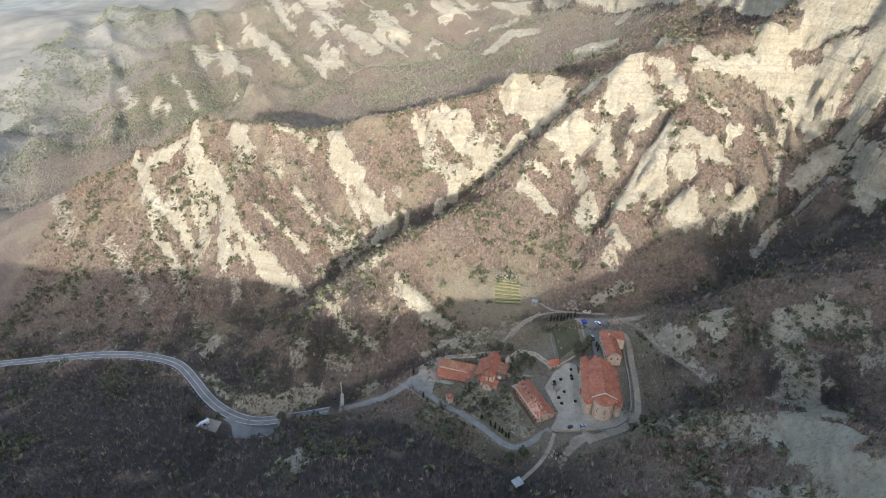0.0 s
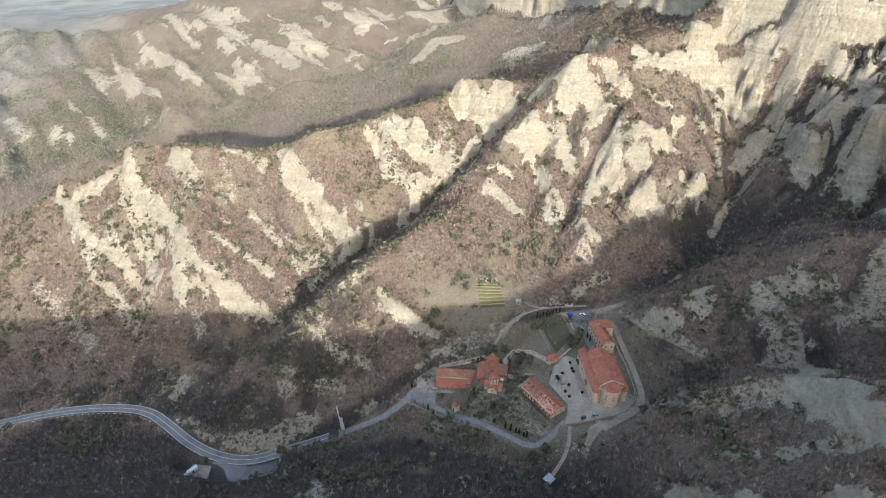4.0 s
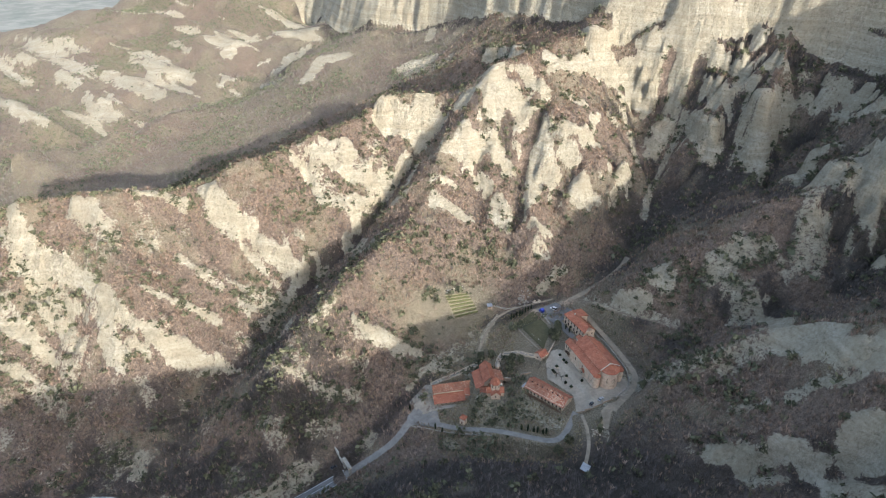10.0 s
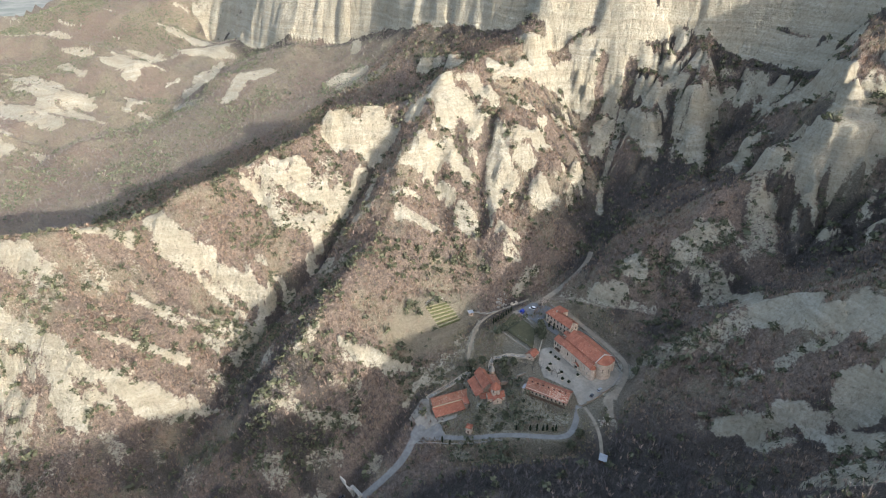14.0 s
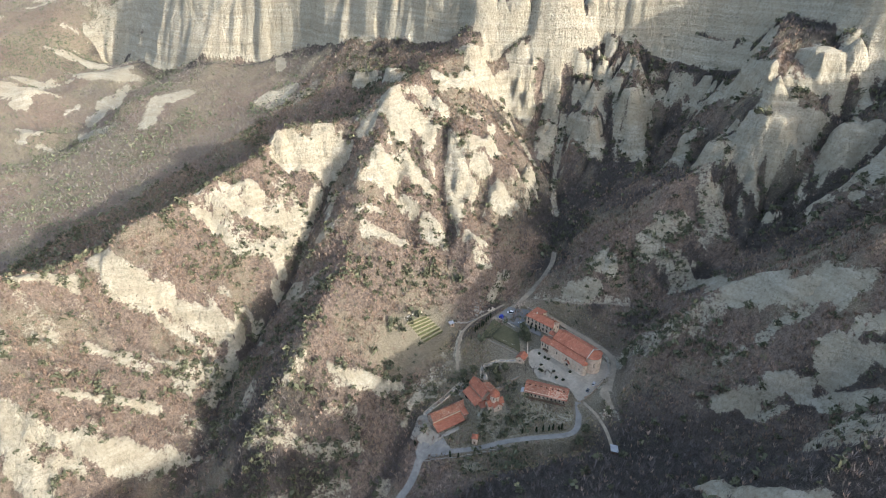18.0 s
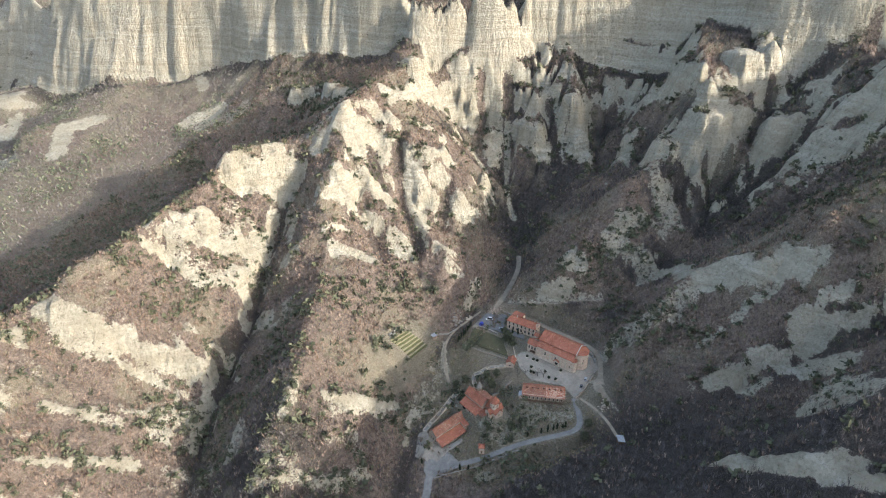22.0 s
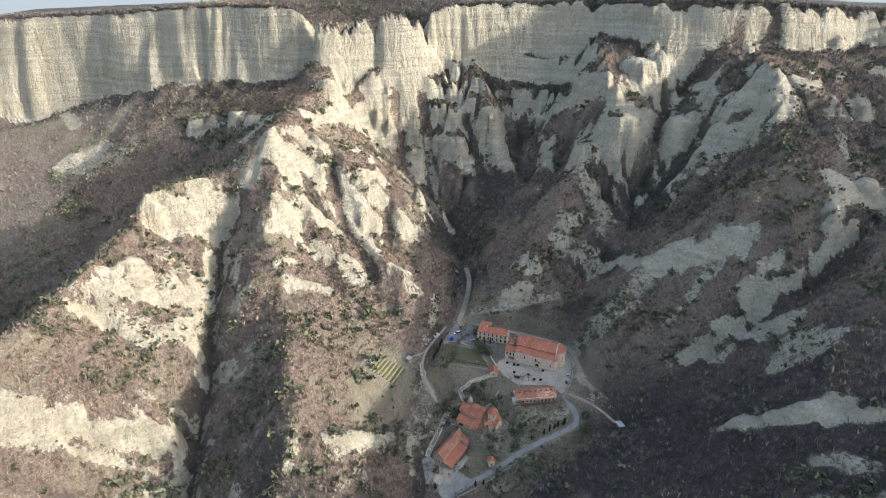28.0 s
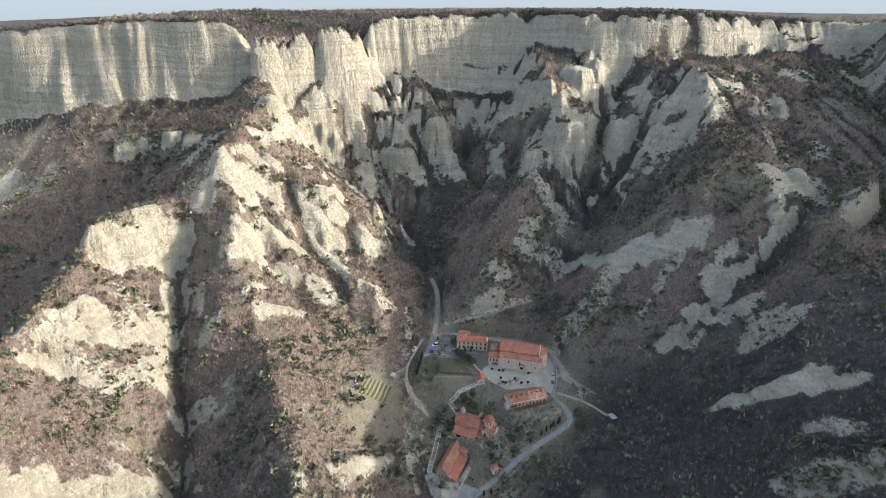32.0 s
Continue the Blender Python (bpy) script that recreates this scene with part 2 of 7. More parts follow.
M_METAL = plain("dull_iron", (0.10, 0.10, 0.10), (0.22, 0.21, 0.20), 4.0, rough=0.5, metal=0.7)
M_WOOD = plain("brown_timber", (0.10, 0.06, 0.04), (0.22, 0.14, 0.09), 5.0, rough=0.7)
# near-black for openings: their inner shade is in the colour; also dark ironwork
M_DARK = plain("dark_opening", (0.012, 0.011, 0.010), (0.03, 0.028, 0.026), 3.0)
M_DRIVE = plain("worn_concrete", (0.18, 0.17, 0.155), (0.28, 0.265, 0.24), 0.6, relief=0.2, big=0.2)
M_ASPHALT = plain("grey_asphalt", (0.15, 0.148, 0.145), (0.23, 0.225, 0.215), 0.8, relief=0.15, big=0.15)
M_PAVING = plain("pale_paving", (0.262, 0.23, 0.185), (0.405, 0.36, 0.295), 0.6, relief=0.2, big=0.12)
M_GRAVEL = plain("pale_gravel", (0.24, 0.205, 0.165), (0.37, 0.325, 0.265), 0.7, relief=0.4, big=0.12)
M_TRACK = plain("trodden_earth", (0.22, 0.181, 0.134), (0.37, 0.307, 0.23), 0.5, relief=0.5, big=0.15)
M_PAINT = plain("road_paint", (0.62, 0.62, 0.60), (0.80, 0.80, 0.78), 2.0)
M_GRASS = plain("winter_grass", (0.058, 0.058, 0.032), (0.115, 0.106, 0.06), 0.9, relief=0.6, big=0.1)
M_STRAW = plain("straw_mulch", (0.27, 0.235, 0.14), (0.42, 0.37, 0.23), 0.9, relief=0.5)
M_BED = plain("garden_leaves", (0.09, 0.1, 0.042), (0.19, 0.185, 0.088), 1.2, relief=0.6)
M_SOIL = plain("turned_soil", (0.11, 0.08, 0.055), (0.20, 0.15, 0.105), 1.0, relief=0.5)
M_WHITE = plain("white_paint", (0.72, 0.72, 0.72), (0.82, 0.82, 0.82), 1.0, rough=0.35)
M_SILVER = plain("grey_car_paint", (0.34, 0.36, 0.38), (0.42, 0.44, 0.46), 1.0, rough=0.3, metal=0.4)
M_DARKCAR = plain("dark_car_paint", (0.05, 0.055, 0.065), (0.09, 0.095, 0.11), 1.0, rough=0.3)
M_BLUE = plain("blue_tarpaulin", (0.03, 0.05, 0.30), (0.06, 0.09, 0.46), 2.0, rough=0.6)
M_RUBBER = plain("black_rubber", (0.018, 0.018, 0.018), (0.035, 0.035, 0.035), 6.0)
M_BARK = plain("grey_bark", (0.09, 0.075, 0.06), (0.19, 0.165, 0.135), 4.0, relief=0.6)
M_CYPRESS = island_material("cypress_leaf", [(0.0, (0.012, 0.02, 0.010)), (0.6, (0.025, 0.036, 0.016)), (1.0, (0.05, 0.058, 0.025))])
M_GLASS, _t, _b = nodes("window_glass")
_b.inputs["Base Color"].default_value = (0.02, 0.022, 0.025, 1)
_b.inputs["Roughness"].default_value = 0.12
_b.inputs["Specular IOR Level"].default_value = 0.5

# ---- terrain heights ----
def lattice(ix, iy, seed):
    h = (ix.astype(np.int64) * 374761393 + iy.astype(np.int64) * 668265263 + seed * 974634521) & 0xFFFFFFFF
    h = ((h ^ (h >> 13)) * 1274126177) & 0xFFFFFFFF
    h = ((h ^ (h >> 16)) * 2246822519) & 0xFFFFFFFF
    return ((h ^ (h >> 15)) & 0xFFFFFF) / float(0xFFFFFF)


def vnoise(x, y, seed=0):
    """Smooth value noise, -1 to 1."""
    x, y = np.asarray(x, float), np.asarray(y, float)
    ix, iy = np.floor(x), np.floor(y)
    fx, fy = x - ix, y - iy
    fx, fy = fx * fx * fx * (fx * (6 * fx - 15) + 10), fy * fy * fy * (fy * (6 * fy - 15) + 10)
    a, b = lattice(ix, iy, seed), lattice(ix + 1, iy, seed)
    c, d = lattice(ix, iy + 1, seed), lattice(ix + 1, iy + 1, seed)
    return 2 * ((a + (b - a) * fx) * (1 - fy) + (c + (d - c) * fx) * fy) - 1


def fbm(x, y, seed=0, octaves=4):
    out, amp, tot = 0, 1.0, 0
    for k in range(octaves):
        out = out + amp * vnoise(x * 2 ** k + 17.3 * k, y * 2 ** k - 9.1 * k, seed + k)
        tot += amp
        amp *= 0.5
    return out / tot


# Landforms: each is a line of (x, y, z) along a crest, an edge, a foot or a stream bed.
LANDFORMS = {
    "cliff_top": [(150, 1700, 150), (235, 1250, 190), (222, 1000, 200), (262, 850, 208), (286, 735, 213), (298, 627, 220), (305, 505, 224), (335, 440, 224), (372, 383,
        222), (406, 290, 222), (400, 240, 225), (374, 183, 227), (378, 109, 226), (396, 40, 222), (428, -20, 216), (440, -120, 215), (380, -260, 220), (250, -330, 215)],
    "plateau": [(300, 1700, 150), (360, 1250, 195), (380, 850, 214), (420, 600, 224), (470, 400, 226), (500, 240, 229), (490, 100, 229), (520, -50, 222), (500, -300,
        222)],
    "plateau_back": [(480, 1700, 60), (560, 1000, 150), (640, 500, 190), (680, 200, 195), (680, -100, 190), (700, -400, 170)],
    "cliff_foot": [(170, 1250, 55), (178, 1040, 80), (190, 930, 98), (236, 855, 97), (268, 785, 120), (270, 690, 142), (283, 610, 150), (293, 540, 150), (316, 485, 152),
        (350, 420, 160), (368, 378, 168), (394, 300, 174), (389, 240, 188), (364, 178, 190), (366, 110, 188), (380, 44, 184), (412, -14, 186), (420, -120, 180)],
    "pinnacle_spur": [(330, 454, 168), (318, 451, 162), (292, 474, 138), (262, 480, 152), (225, 483, 146), (190, 482, 141), (152, 479, 136)],
    "north_crest": [(152, 479, 136), (138, 492, 116), (117, 499, 102), (100, 518, 108), (66, 533, 107), (56, 531, 98), (40, 528, 88), (5, 526, 80), (-27, 526, 72), (-50,
        521, 67), (-73, 523, 69), (-98, 516, 56), (-126, 521, 52), (-155, 511, 65), (-187, 519, 62), (-215, 533, 59), (-240, 546, 57), (-256, 547, 47), (-282, 546, 25),
        (-318, 565, 20), (-341, 578, -4), (-419, 592, -38), (-520, 590, -85)],
    "north_valley": [(215, 712, 94), (187, 722, 78), (110, 752, 54), (35, 739, 34), (-16, 730, 15), (-66, 700, 5), (-130, 700, -14), (-250, 690, -48), (-400, 690, -90),
        (-620, 680, -125)],
    "far_spur": [(225, 865, 92), (187, 874, 100), (130, 866, 76), (63, 906, 61), (40, 895, 40), (-30, 880, 14), (-117, 877, 6), (-200, 886, -16), (-307, 895, -30)],
    "far_hills": [(165, 1046, 78), (101, 1178, 52), (13, 1150, 44), (-66, 1142, 1), (-121, 1136, -10), (-163, 1116, -4), (-230, 1200, -18), (-274, 1277, -18), (-517,
        1344, -75)],
    "far_vale": [(90, 990, 40), (-60, 1020, -18), (-160, 990, -42), (-330, 960, -75), (-474, 938, -92), (-700, 950, -130)],
    "gorge": [(-165, 338, -62), (-150, 366, -55), (-124, 384, -45), (-106, 391, -38), (-87, 407, -29), (-63, 421, -20), (-42, 433, -14), (-24, 442, -4), (-1, 449, 5),
        (20, 462, 9), (33, 469, 25), (58, 481, 42), (86, 491, 58), (96, 489, 74), (108, 492, 92)],
    "wall_foot": [(57, 538, 84), (62, 516, 74), (65, 509, 70), (91, 496, 67)],
    "west_foot": [(-150, 300, -61), (-165, 330, -62), (-189, 347, -64), (-240, 366, -70), (-290, 385, -78), (-349, 414, -84), (-460, 440, -108), (-640, 430, -130)],
    "garden_crest": [(152, 479, 136), (144, 470, 121), (126, 461, 108), (106, 453, 97), (85, 449, 78), (71, 428, 65), (60, 418, 47), (50, 412, 39), (20, 395, 37), (0,
        383, 33), (-14, 378, 30), (-33, 362, 27), (-54, 358, 20), (-72, 353, 2), (-89, 340, -5), (-108, 322, -28), (-132, 306, -50)],
    "crag_a": [(195, 481, 140), (183, 445, 112), (180, 425, 101), (201, 401, 91), (203, 371, 65), (195, 358, 47), (192, 335, 22)],
    "crag_b": [(152, 479, 136), (140, 446, 98), (119, 419, 64), (136, 389, 54), (126, 358, 40), (124, 345, 21), (126, 324, 10)],
    "gully_ab": [(152, 405, 58), (155, 372, 38), (149, 345, 26), (156, 318, 11)],
    "gully_bc": [(122, 440, 76), (104, 420, 48), (111, 398, 42), (108, 382, 29), (101, 357, 11)],
    "crag_c": [(85, 449, 77), (86, 425, 56), (92, 398, 33), (82, 372, 20), (72, 356, 4)],
    "garden_edge": [(72, 352, 4), (59, 349, 3), (40, 362, 8), (29, 342, 4), (30, 322, -9), (60, 328, -4)],
    "stream": [(330, 310, 92), (297, 317, 77), (271, 322, 66), (242, 328, 50), (222, 336, 29), (190, 322, 13), (150, 316, 3), (106, 318, -4), (60, 316, -10), (30, 306,
        -16), (4, 298, -24), (-22, 291, -29), (-48, 280, -38), (-70, 274, -46), (-90, 274, -52)],
    "scree": [(285, 446, 94), (272, 416, 75), (255, 377, 58), (239, 351, 45), (230, 343, 31)],
    "bench": [(372, 358, 158), (374, 330, 145), (376, 290, 138), (368, 255, 150)],
    "band_top": [(346, 374, 145), (356, 350, 158), (352, 320, 124), (358, 287, 118), (345, 262, 128)],
    "band_foot": [(292, 373, 84), (300, 345, 88), (297, 317, 78), (312, 300, 90), (340, 299, 103)],
    "central_rib": [(395, 236, 205), (365, 226, 192), (338, 220, 180), (306, 215, 162), (300, 207, 150), (286, 206, 126), (248, 220, 97), (226, 238, 86), (194, 245, 67),
        (164, 262, 48), (145, 266, 34), (126, 276, 6)],
    "gully_s": [(357, 142, 155), (322, 152, 140), (290, 146, 113), (258, 166, 84), (222, 180, 54), (183, 203, 31), (150, 222, 20), (128, 238, 8)],
    "rib_s": [(350, 86, 186), (298, 82, 184), (286, 78, 170), (245, 80, 148), (202, 80, 132), (166, 109, 109), (153, 133, 83), (156, 172, 59), (146, 176, 57), (128, 188,
        42), (103, 193, 24), (92, 196, 14)],
    "gully_t": [(190, 10, 110), (150, 40, 95), (118, 72, 63), (116, 92, 52), (93, 120, 33), (64, 139, 16), (52, 172, 8)],
    "rib_t": [(400, -30, 190), (330, 10, 168), (290, 38, 171), (266, 43, 152), (215, 55, 134), (172, 56, 121), (150, 60, 116)],
    "south_rib": [(180, -20, 130), (115, 40, 90), (60, 66, 82), (16, 88, 72), (8, 108, 56), (11, 123, 42), (14, 131, 26), (23, 142, 18), (36, 170, 2)],
    "rib_u": [(428, -60, 205), (360, -50, 170), (300, -40, 150), (250, -20, 134), (200, 0, 122)],
    "gully_u": [(400, -100, 172), (320, -95, 140), (240, -70, 112), (190, -40, 102), (140, 10, 84)],
    "south_spur": [(440, -120, 215), (330, -150, 230), (220, -170, 216), (120, -190, 169), (0, -200, 151), (-150, -205, 165), (-300, -205, 150), (-450, -200, 140), (-700,
        -200, 120)],
    "south_slope": [(60, -60, 112), (-30, 30, 80), (-80, 110, 40), (-50, 213, -6), (-62, 238, -30), (-72, 260, -46)],
    "west_slope": [(-200, -60, 90), (-180, 90, 20), (-150, 200, -40), (-147, 240, -58)],
    "west_slope_far": [(-420, -60, 80), (-380, 120, 0), (-350, 240, -58), (-335, 300, -80)],
    "road_verge": [(-430, 340, -101), (-380, 340, -94), (-330, 338, -87.5), (-290, 336, -80), (-255, 331, -74.5), (-215, 318, -67.5)],
    "yard": [(112, 300, -1), (120, 270, 0), (114, 230, 1), (102, 208, 1), (76, 209, -1), (64, 216, -3), (64, 240, -3), (74, 262, -2.5), (95, 300, -1)],
    "terrace": [(47, 214, -6), (40, 240, -8), (38, 262, -12), (30, 280, -17), (20, 288, -22)],
    "lower_yard": [(-12, 284, -24), (2, 270, -24), (-6, 258, -24), (-18, 274, -25)],
    "loop_road": [(-18, 276, -26), (2, 249, -24), (16, 233, -15), (30, 212, -7), (40, 204, -5), (50, 207, -4), (60, 214, -3)],
    "shed_path": [(60, 203, 0), (50, 190, -1), (38, 179, -2), (6, 178, 10), (-6, 197, 2)],
    "north_foot": [(243, 601, 116), (190, 590, 74), (150, 600, 58), (110, 612, 44), (40, 620, 22), (-60, 620, -2), (-150, 600, -2), (-230, 615, -14), (-300, 620, -45)],
    "mid_scarp_edge": [(-102, 510, 58), (-76, 480, 37), (-60, 462, 18), (-49, 438, 1)],
    "mid_scarp_foot": [(-120, 505, 36), (-106, 508, 46), (-85, 480, 21), (-70, 455, 4), (-58, 437, -8)],
    "mid_trough": [(-120, 500, 32), (-101, 462, 6), (-92, 440, -12), (-83, 430, -23)],
    "mid_spur": [(-150, 476, 23), (-142, 450, 10), (-116, 432, -3)],
    "west_scarp_edge": [(-240, 546, 57), (-202, 512, 45), (-183, 478, 38), (-167, 444, 26), (-160, 420, -3), (-134, 400, -27)],
    "west_scarp_foot": [(-238, 494, -1), (-220, 480, 2), (-202, 468, 6), (-195, 431, -6), (-172, 408, -26), (-150, 384, -53)],
    "west_fall": [(-282, 544, 24), (-301, 526, 2), (-303, 506, -20), (-311, 488, -34), (-300, 434, -72), (-325, 426, -83)],
    "west_fall_mid": [(-262, 520, 14), (-266, 473, -28), (-270, 428, -58)],
    "west_fall_low": [(-238, 494, -1), (-218, 465, -11), (-245, 456, -46), (-236, 422, -57), (-246, 398, -72)],
    "west_fall_east": [(-199, 427, -26), (-206, 407, -33), (-225, 385, -52), (-200, 366, -61)],
    "east_scarp": [(20, 512, 79), (31, 504, 62), (20, 502, 51), (8, 476, 33)],
    "east_scarp_low": [(-9, 517, 63), (-19, 505, 46), (-8, 480, 36), (-2, 462, 18)],
    "garden_fall": [(20, 395, 36), (4, 373, 27), (4, 347, 8), (4, 322, -20)],
    "garden_nose": [(-35, 342, 7), (-16, 330, -1), (4, 321, -19)],
    "spur_low": [(-35, 341, 7), (-41, 322, -13), (-66, 303, -24), (-81, 292, -38)],
    "spur_west": [(-89, 340, -5), (-106, 308, -25), (-137, 329, -45)],
    "crag_ab": [(165, 474, 130), (163, 446, 98), (173, 425, 92), (165, 404, 76), (168, 397, 64), (179, 374, 62)],
    "block_side": [(225, 483, 146), (228, 440, 112), (223, 398, 69), (214, 368, 50), (196, 352, 36)],
    "pinnacle_wall": [(300, 449, 140), (311, 424, 140), (335, 395, 150)],
    "pinnacle_base": [(290, 440, 97), (304, 416, 97), (292, 373, 84)],
    "bowl_spur": [(356, 350, 157), (318, 328, 125), (298, 332, 96)],
    "bowl_spur_low": [(340, 375, 138), (296, 354, 102), (282, 345, 80)],
    "bowl_floor": [(271, 320, 67), (301, 270, 85), (299, 246, 99)],
    "bowl_step": [(358, 287, 117), (312, 280, 99), (306, 258, 115)],
    "gully_side": [(252, 210, 82), (236, 194, 66), (211, 198, 58), (187, 217, 48), (168, 240, 38)],
    "rib_r": [(372, 90, 190), (332, 116, 171), (311, 124, 143), (292, 149, 137)],
    "rib_s_flank": [(273, 106, 141), (240, 118, 104), (205, 145, 72), (185, 178, 46)],
    "slab_low": [(152, 86, 105), (140, 122, 74), (143, 160, 56)],
    "slab_foot": [(126, 94, 76), (117, 107, 60), (117, 127, 49), (126, 147, 45), (128, 176, 36), (118, 179, 31)],
    "nose_rib": [(111, 133, 45), (98, 126, 49), (87, 139, 34), (80, 146, 25), (66, 168, 8)],
    "rib_t_edge": [(161, 52, 119), (143, 31, 106), (130, 5, 100)],
    "rib_t_back": [(285, 19, 145), (223, 11, 121), (190, 0, 115)],
    "low_bank": [(99, 97, 44), (72, 98, 35), (50, 120, 22)],
    "rib_foot": [(132, 210, 21), (101, 195, 22), (97, 183, 15), (80, 192, 9)],
    "below_loop": [(-42, 252, -32), (-3, 237, -23), (3, 222, -18), (24, 219, -21), (34, 196, -14)],
}
GX0, GY0, GSTEP = -900.0, -420.0, 4.0
GNX, GNY = 421, 541


def relief():
    """Heights on a plain grid: a skin stretched over the lines of the landforms."""
    total, weight = np.zeros((GNY, GNX)), np.zeros((GNY, GNX))
    for line in LANDFORMS.values():
        p = np.array(line, float)
        for a, b in zip(p[:-1], p[1:]):
            n = int(np.hypot(*(b - a)[:2]) / 2.5) + 1
            s = a + (b - a) * np.linspace(0, 1, n + 1)[:, None]
            i, j = np.rint((s[:, 0] - GX0) / GSTEP).astype(int), np.rint((s[:, 1] - GY0) / GSTEP).astype(int)
            ok = (i >= 0) & (i < GNX) & (j >= 0) & (j < GNY)
            np.add.at(total, (j[ok], i[ok]), s[ok, 2])
            np.add.at(weight, (j[ok], i[ok]), 1)
    known = weight > 0
    val = np.where(known, total / np.maximum(weight, 1), 0)
    levels = [(val, known)]
    while min(levels[-1][0].shape) > 24:
        v, k = levels[-1]
        ny, nx = (v.shape[0] + 1) // 2, (v.shape[1] + 1) // 2
        sv, sk = np.zeros((ny, nx)), np.zeros((ny, nx))
        for dj in (0, 1):
            for di in (0, 1):
                w = k[dj::2, di::2]
                sv[:w.shape[0], :w.shape[1]] += np.where(w, v[dj::2, di::2], 0)
                sk[:w.shape[0], :w.shape[1]] += w
        levels.append((np.where(sk > 0, sv / np.maximum(sk, 1), 0), sk > 0))
    z = np.full(levels[-1][0].shape, -40.0)
    for v, k in reversed(levels):
        if z.shape != v.shape:
            z = np.repeat(np.repeat(z, 2, 0), 2, 1)[:v.shape[0], :v.shape[1]]
        for _ in range(220):
            z[k] = v[k]
            q = np.pad(z, 1, mode="edge")
            z = 0.25 * (q[1:-1, :-2] + q[1:-1, 2:] + q[:-2, 1:-1] + q[2:, 1:-1])
        z[k] = v[k]
    q = np.pad(z, 1, mode="edge")
    return 0.6 * z + 0.1 * (q[1:-1, :-2] + q[1:-1, 2:] + q[:-2, 1:-1] + q[2:, 1:-1])


RELIEF = relief()


def base_height(x, y):
    u, v = np.clip((x - GX0) / GSTEP, 0, GNX - 1.001), np.clip((y - GY0) / GSTEP, 0, GNY - 1.001)
    i, j = u.astype(int), v.astype(int)
    fu, fv = u - i, v - j
    return (RELIEF[j, i] * (1 - fu) + RELIEF[j, i + 1] * fu) * (1 - fv) + (RELIEF[j + 1, i] * (1 - fu) + RELIEF[j + 1, i + 1] * fu) * fv


def blurred(a, times):
    for _ in range(times):
        q = np.pad(a, 1, mode="edge")
        a = 0.2 * (a + q[1:-1, :-2] + q[1:-1, 2:] + q[:-2, 1:-1] + q[2:, 1:-1])
    return a


FSTEP = 2.5
FX, FY = np.arange(-460, 480, FSTEP), np.arange(-200, 780, FSTEP)


def sample(A, x, y):
    """A field on the FX, FY lattice at plan points."""
    u, v = np.clip((x - FX[0]) / FSTEP, 0, len(FX) - 1.001), np.clip((y - FY[0]) / FSTEP, 0, len(FY) - 1.001)
    i, j = u.astype(int), v.astype(int)
    fu, fv = u - i, v - j
    return (A[j, i] * (1 - fu) + A[j, i + 1] * fu) * (1 - fv) + (A[j + 1, i] * (1 - fu) + A[j + 1, i + 1] * fu) * fv


def fall_lines(cell, reach, seed):
    """Noise drawn out down the fall lines of the slopes: ribs and runnels."""
    X, Y = np.meshgrid(FX, FY)
    H = blurred(base_height(X, Y), 6)
    gy, gx = np.gradient(H, FSTEP)
    n = np.hypot(gx, gy) + 0.02
    gx, gy = gx / n, gy / n
    N = fbm(X / cell, Y / cell, seed, 3)
    out, steps = N.copy(), int(reach / 3)
    for sign in (-1, 1):
        px, py = X.copy(), Y.copy()
        for k in range(steps):
            dx, dy = sample(gx, px, py), sample(gy, px, py)
            px, py = px + sign * 3 * dx, py + sign * 3 * dy
            out = out + sample(N, px, py) * (1 - k / steps)
    out = out / blurred(np.abs(out), 60) * 0.8
    return np.clip(out, -2.2, 2.2)


RIBS, RUNNELS = fall_lines(16, 60, 201), fall_lines(6, 30, 205)


def near_line(x, y, line, reach=None):
    """Distance in plan to a line of points, and the height of the nearest place on it."""
    x, y = np.asarray(x, float), np.asarray(y, float)
    best, zz = np.full(np.shape(x), 1e9), np.zeros(np.shape(x))
    p = np.array(line, float)
    if reach is not None:
        lo, hi = p.min(0) - reach, p.max(0) + reach
        inside = (x > lo[0]) & (x < hi[0]) & (y > lo[1]) & (y < hi[1])
        best[inside], zz[inside] = near_line(x[inside], y[inside], line)
        return best, zz
    for a, b in zip(p[:-1], p[1:]):
        d = b - a
        t = np.clip(((x - a[0]) * d[0] + (y - a[1]) * d[1]) / (d[0] ** 2 + d[1] ** 2), 0, 1)
        r = np.hypot(x - a[0] - t * d[0], y - a[1] - t * d[1])
        zz = np.where(r < best, a[2] + t * d[2], zz)
        best = np.minimum(best, r)
    return best, zz


def rounded(line, times=2):
    """A line with its corners cut to soft bends."""
    p = np.array(line, float)
    for _ in range(times):
        q = np.empty((2 * len(p) - 2, p.shape[1]))
        q[0::2], q[1::2] = 0.75 * p[:-1] + 0.25 * p[1:], 0.25 * p[:-1] + 0.75 * p[1:]
        p = np.vstack([p[:1], q[1:-1], p[-1:]])
    return p


def smooth(a, b, v):
    t = np.clip((v - a) / (b - a), 0, 1)
    return t * t * (3 - 2 * t)


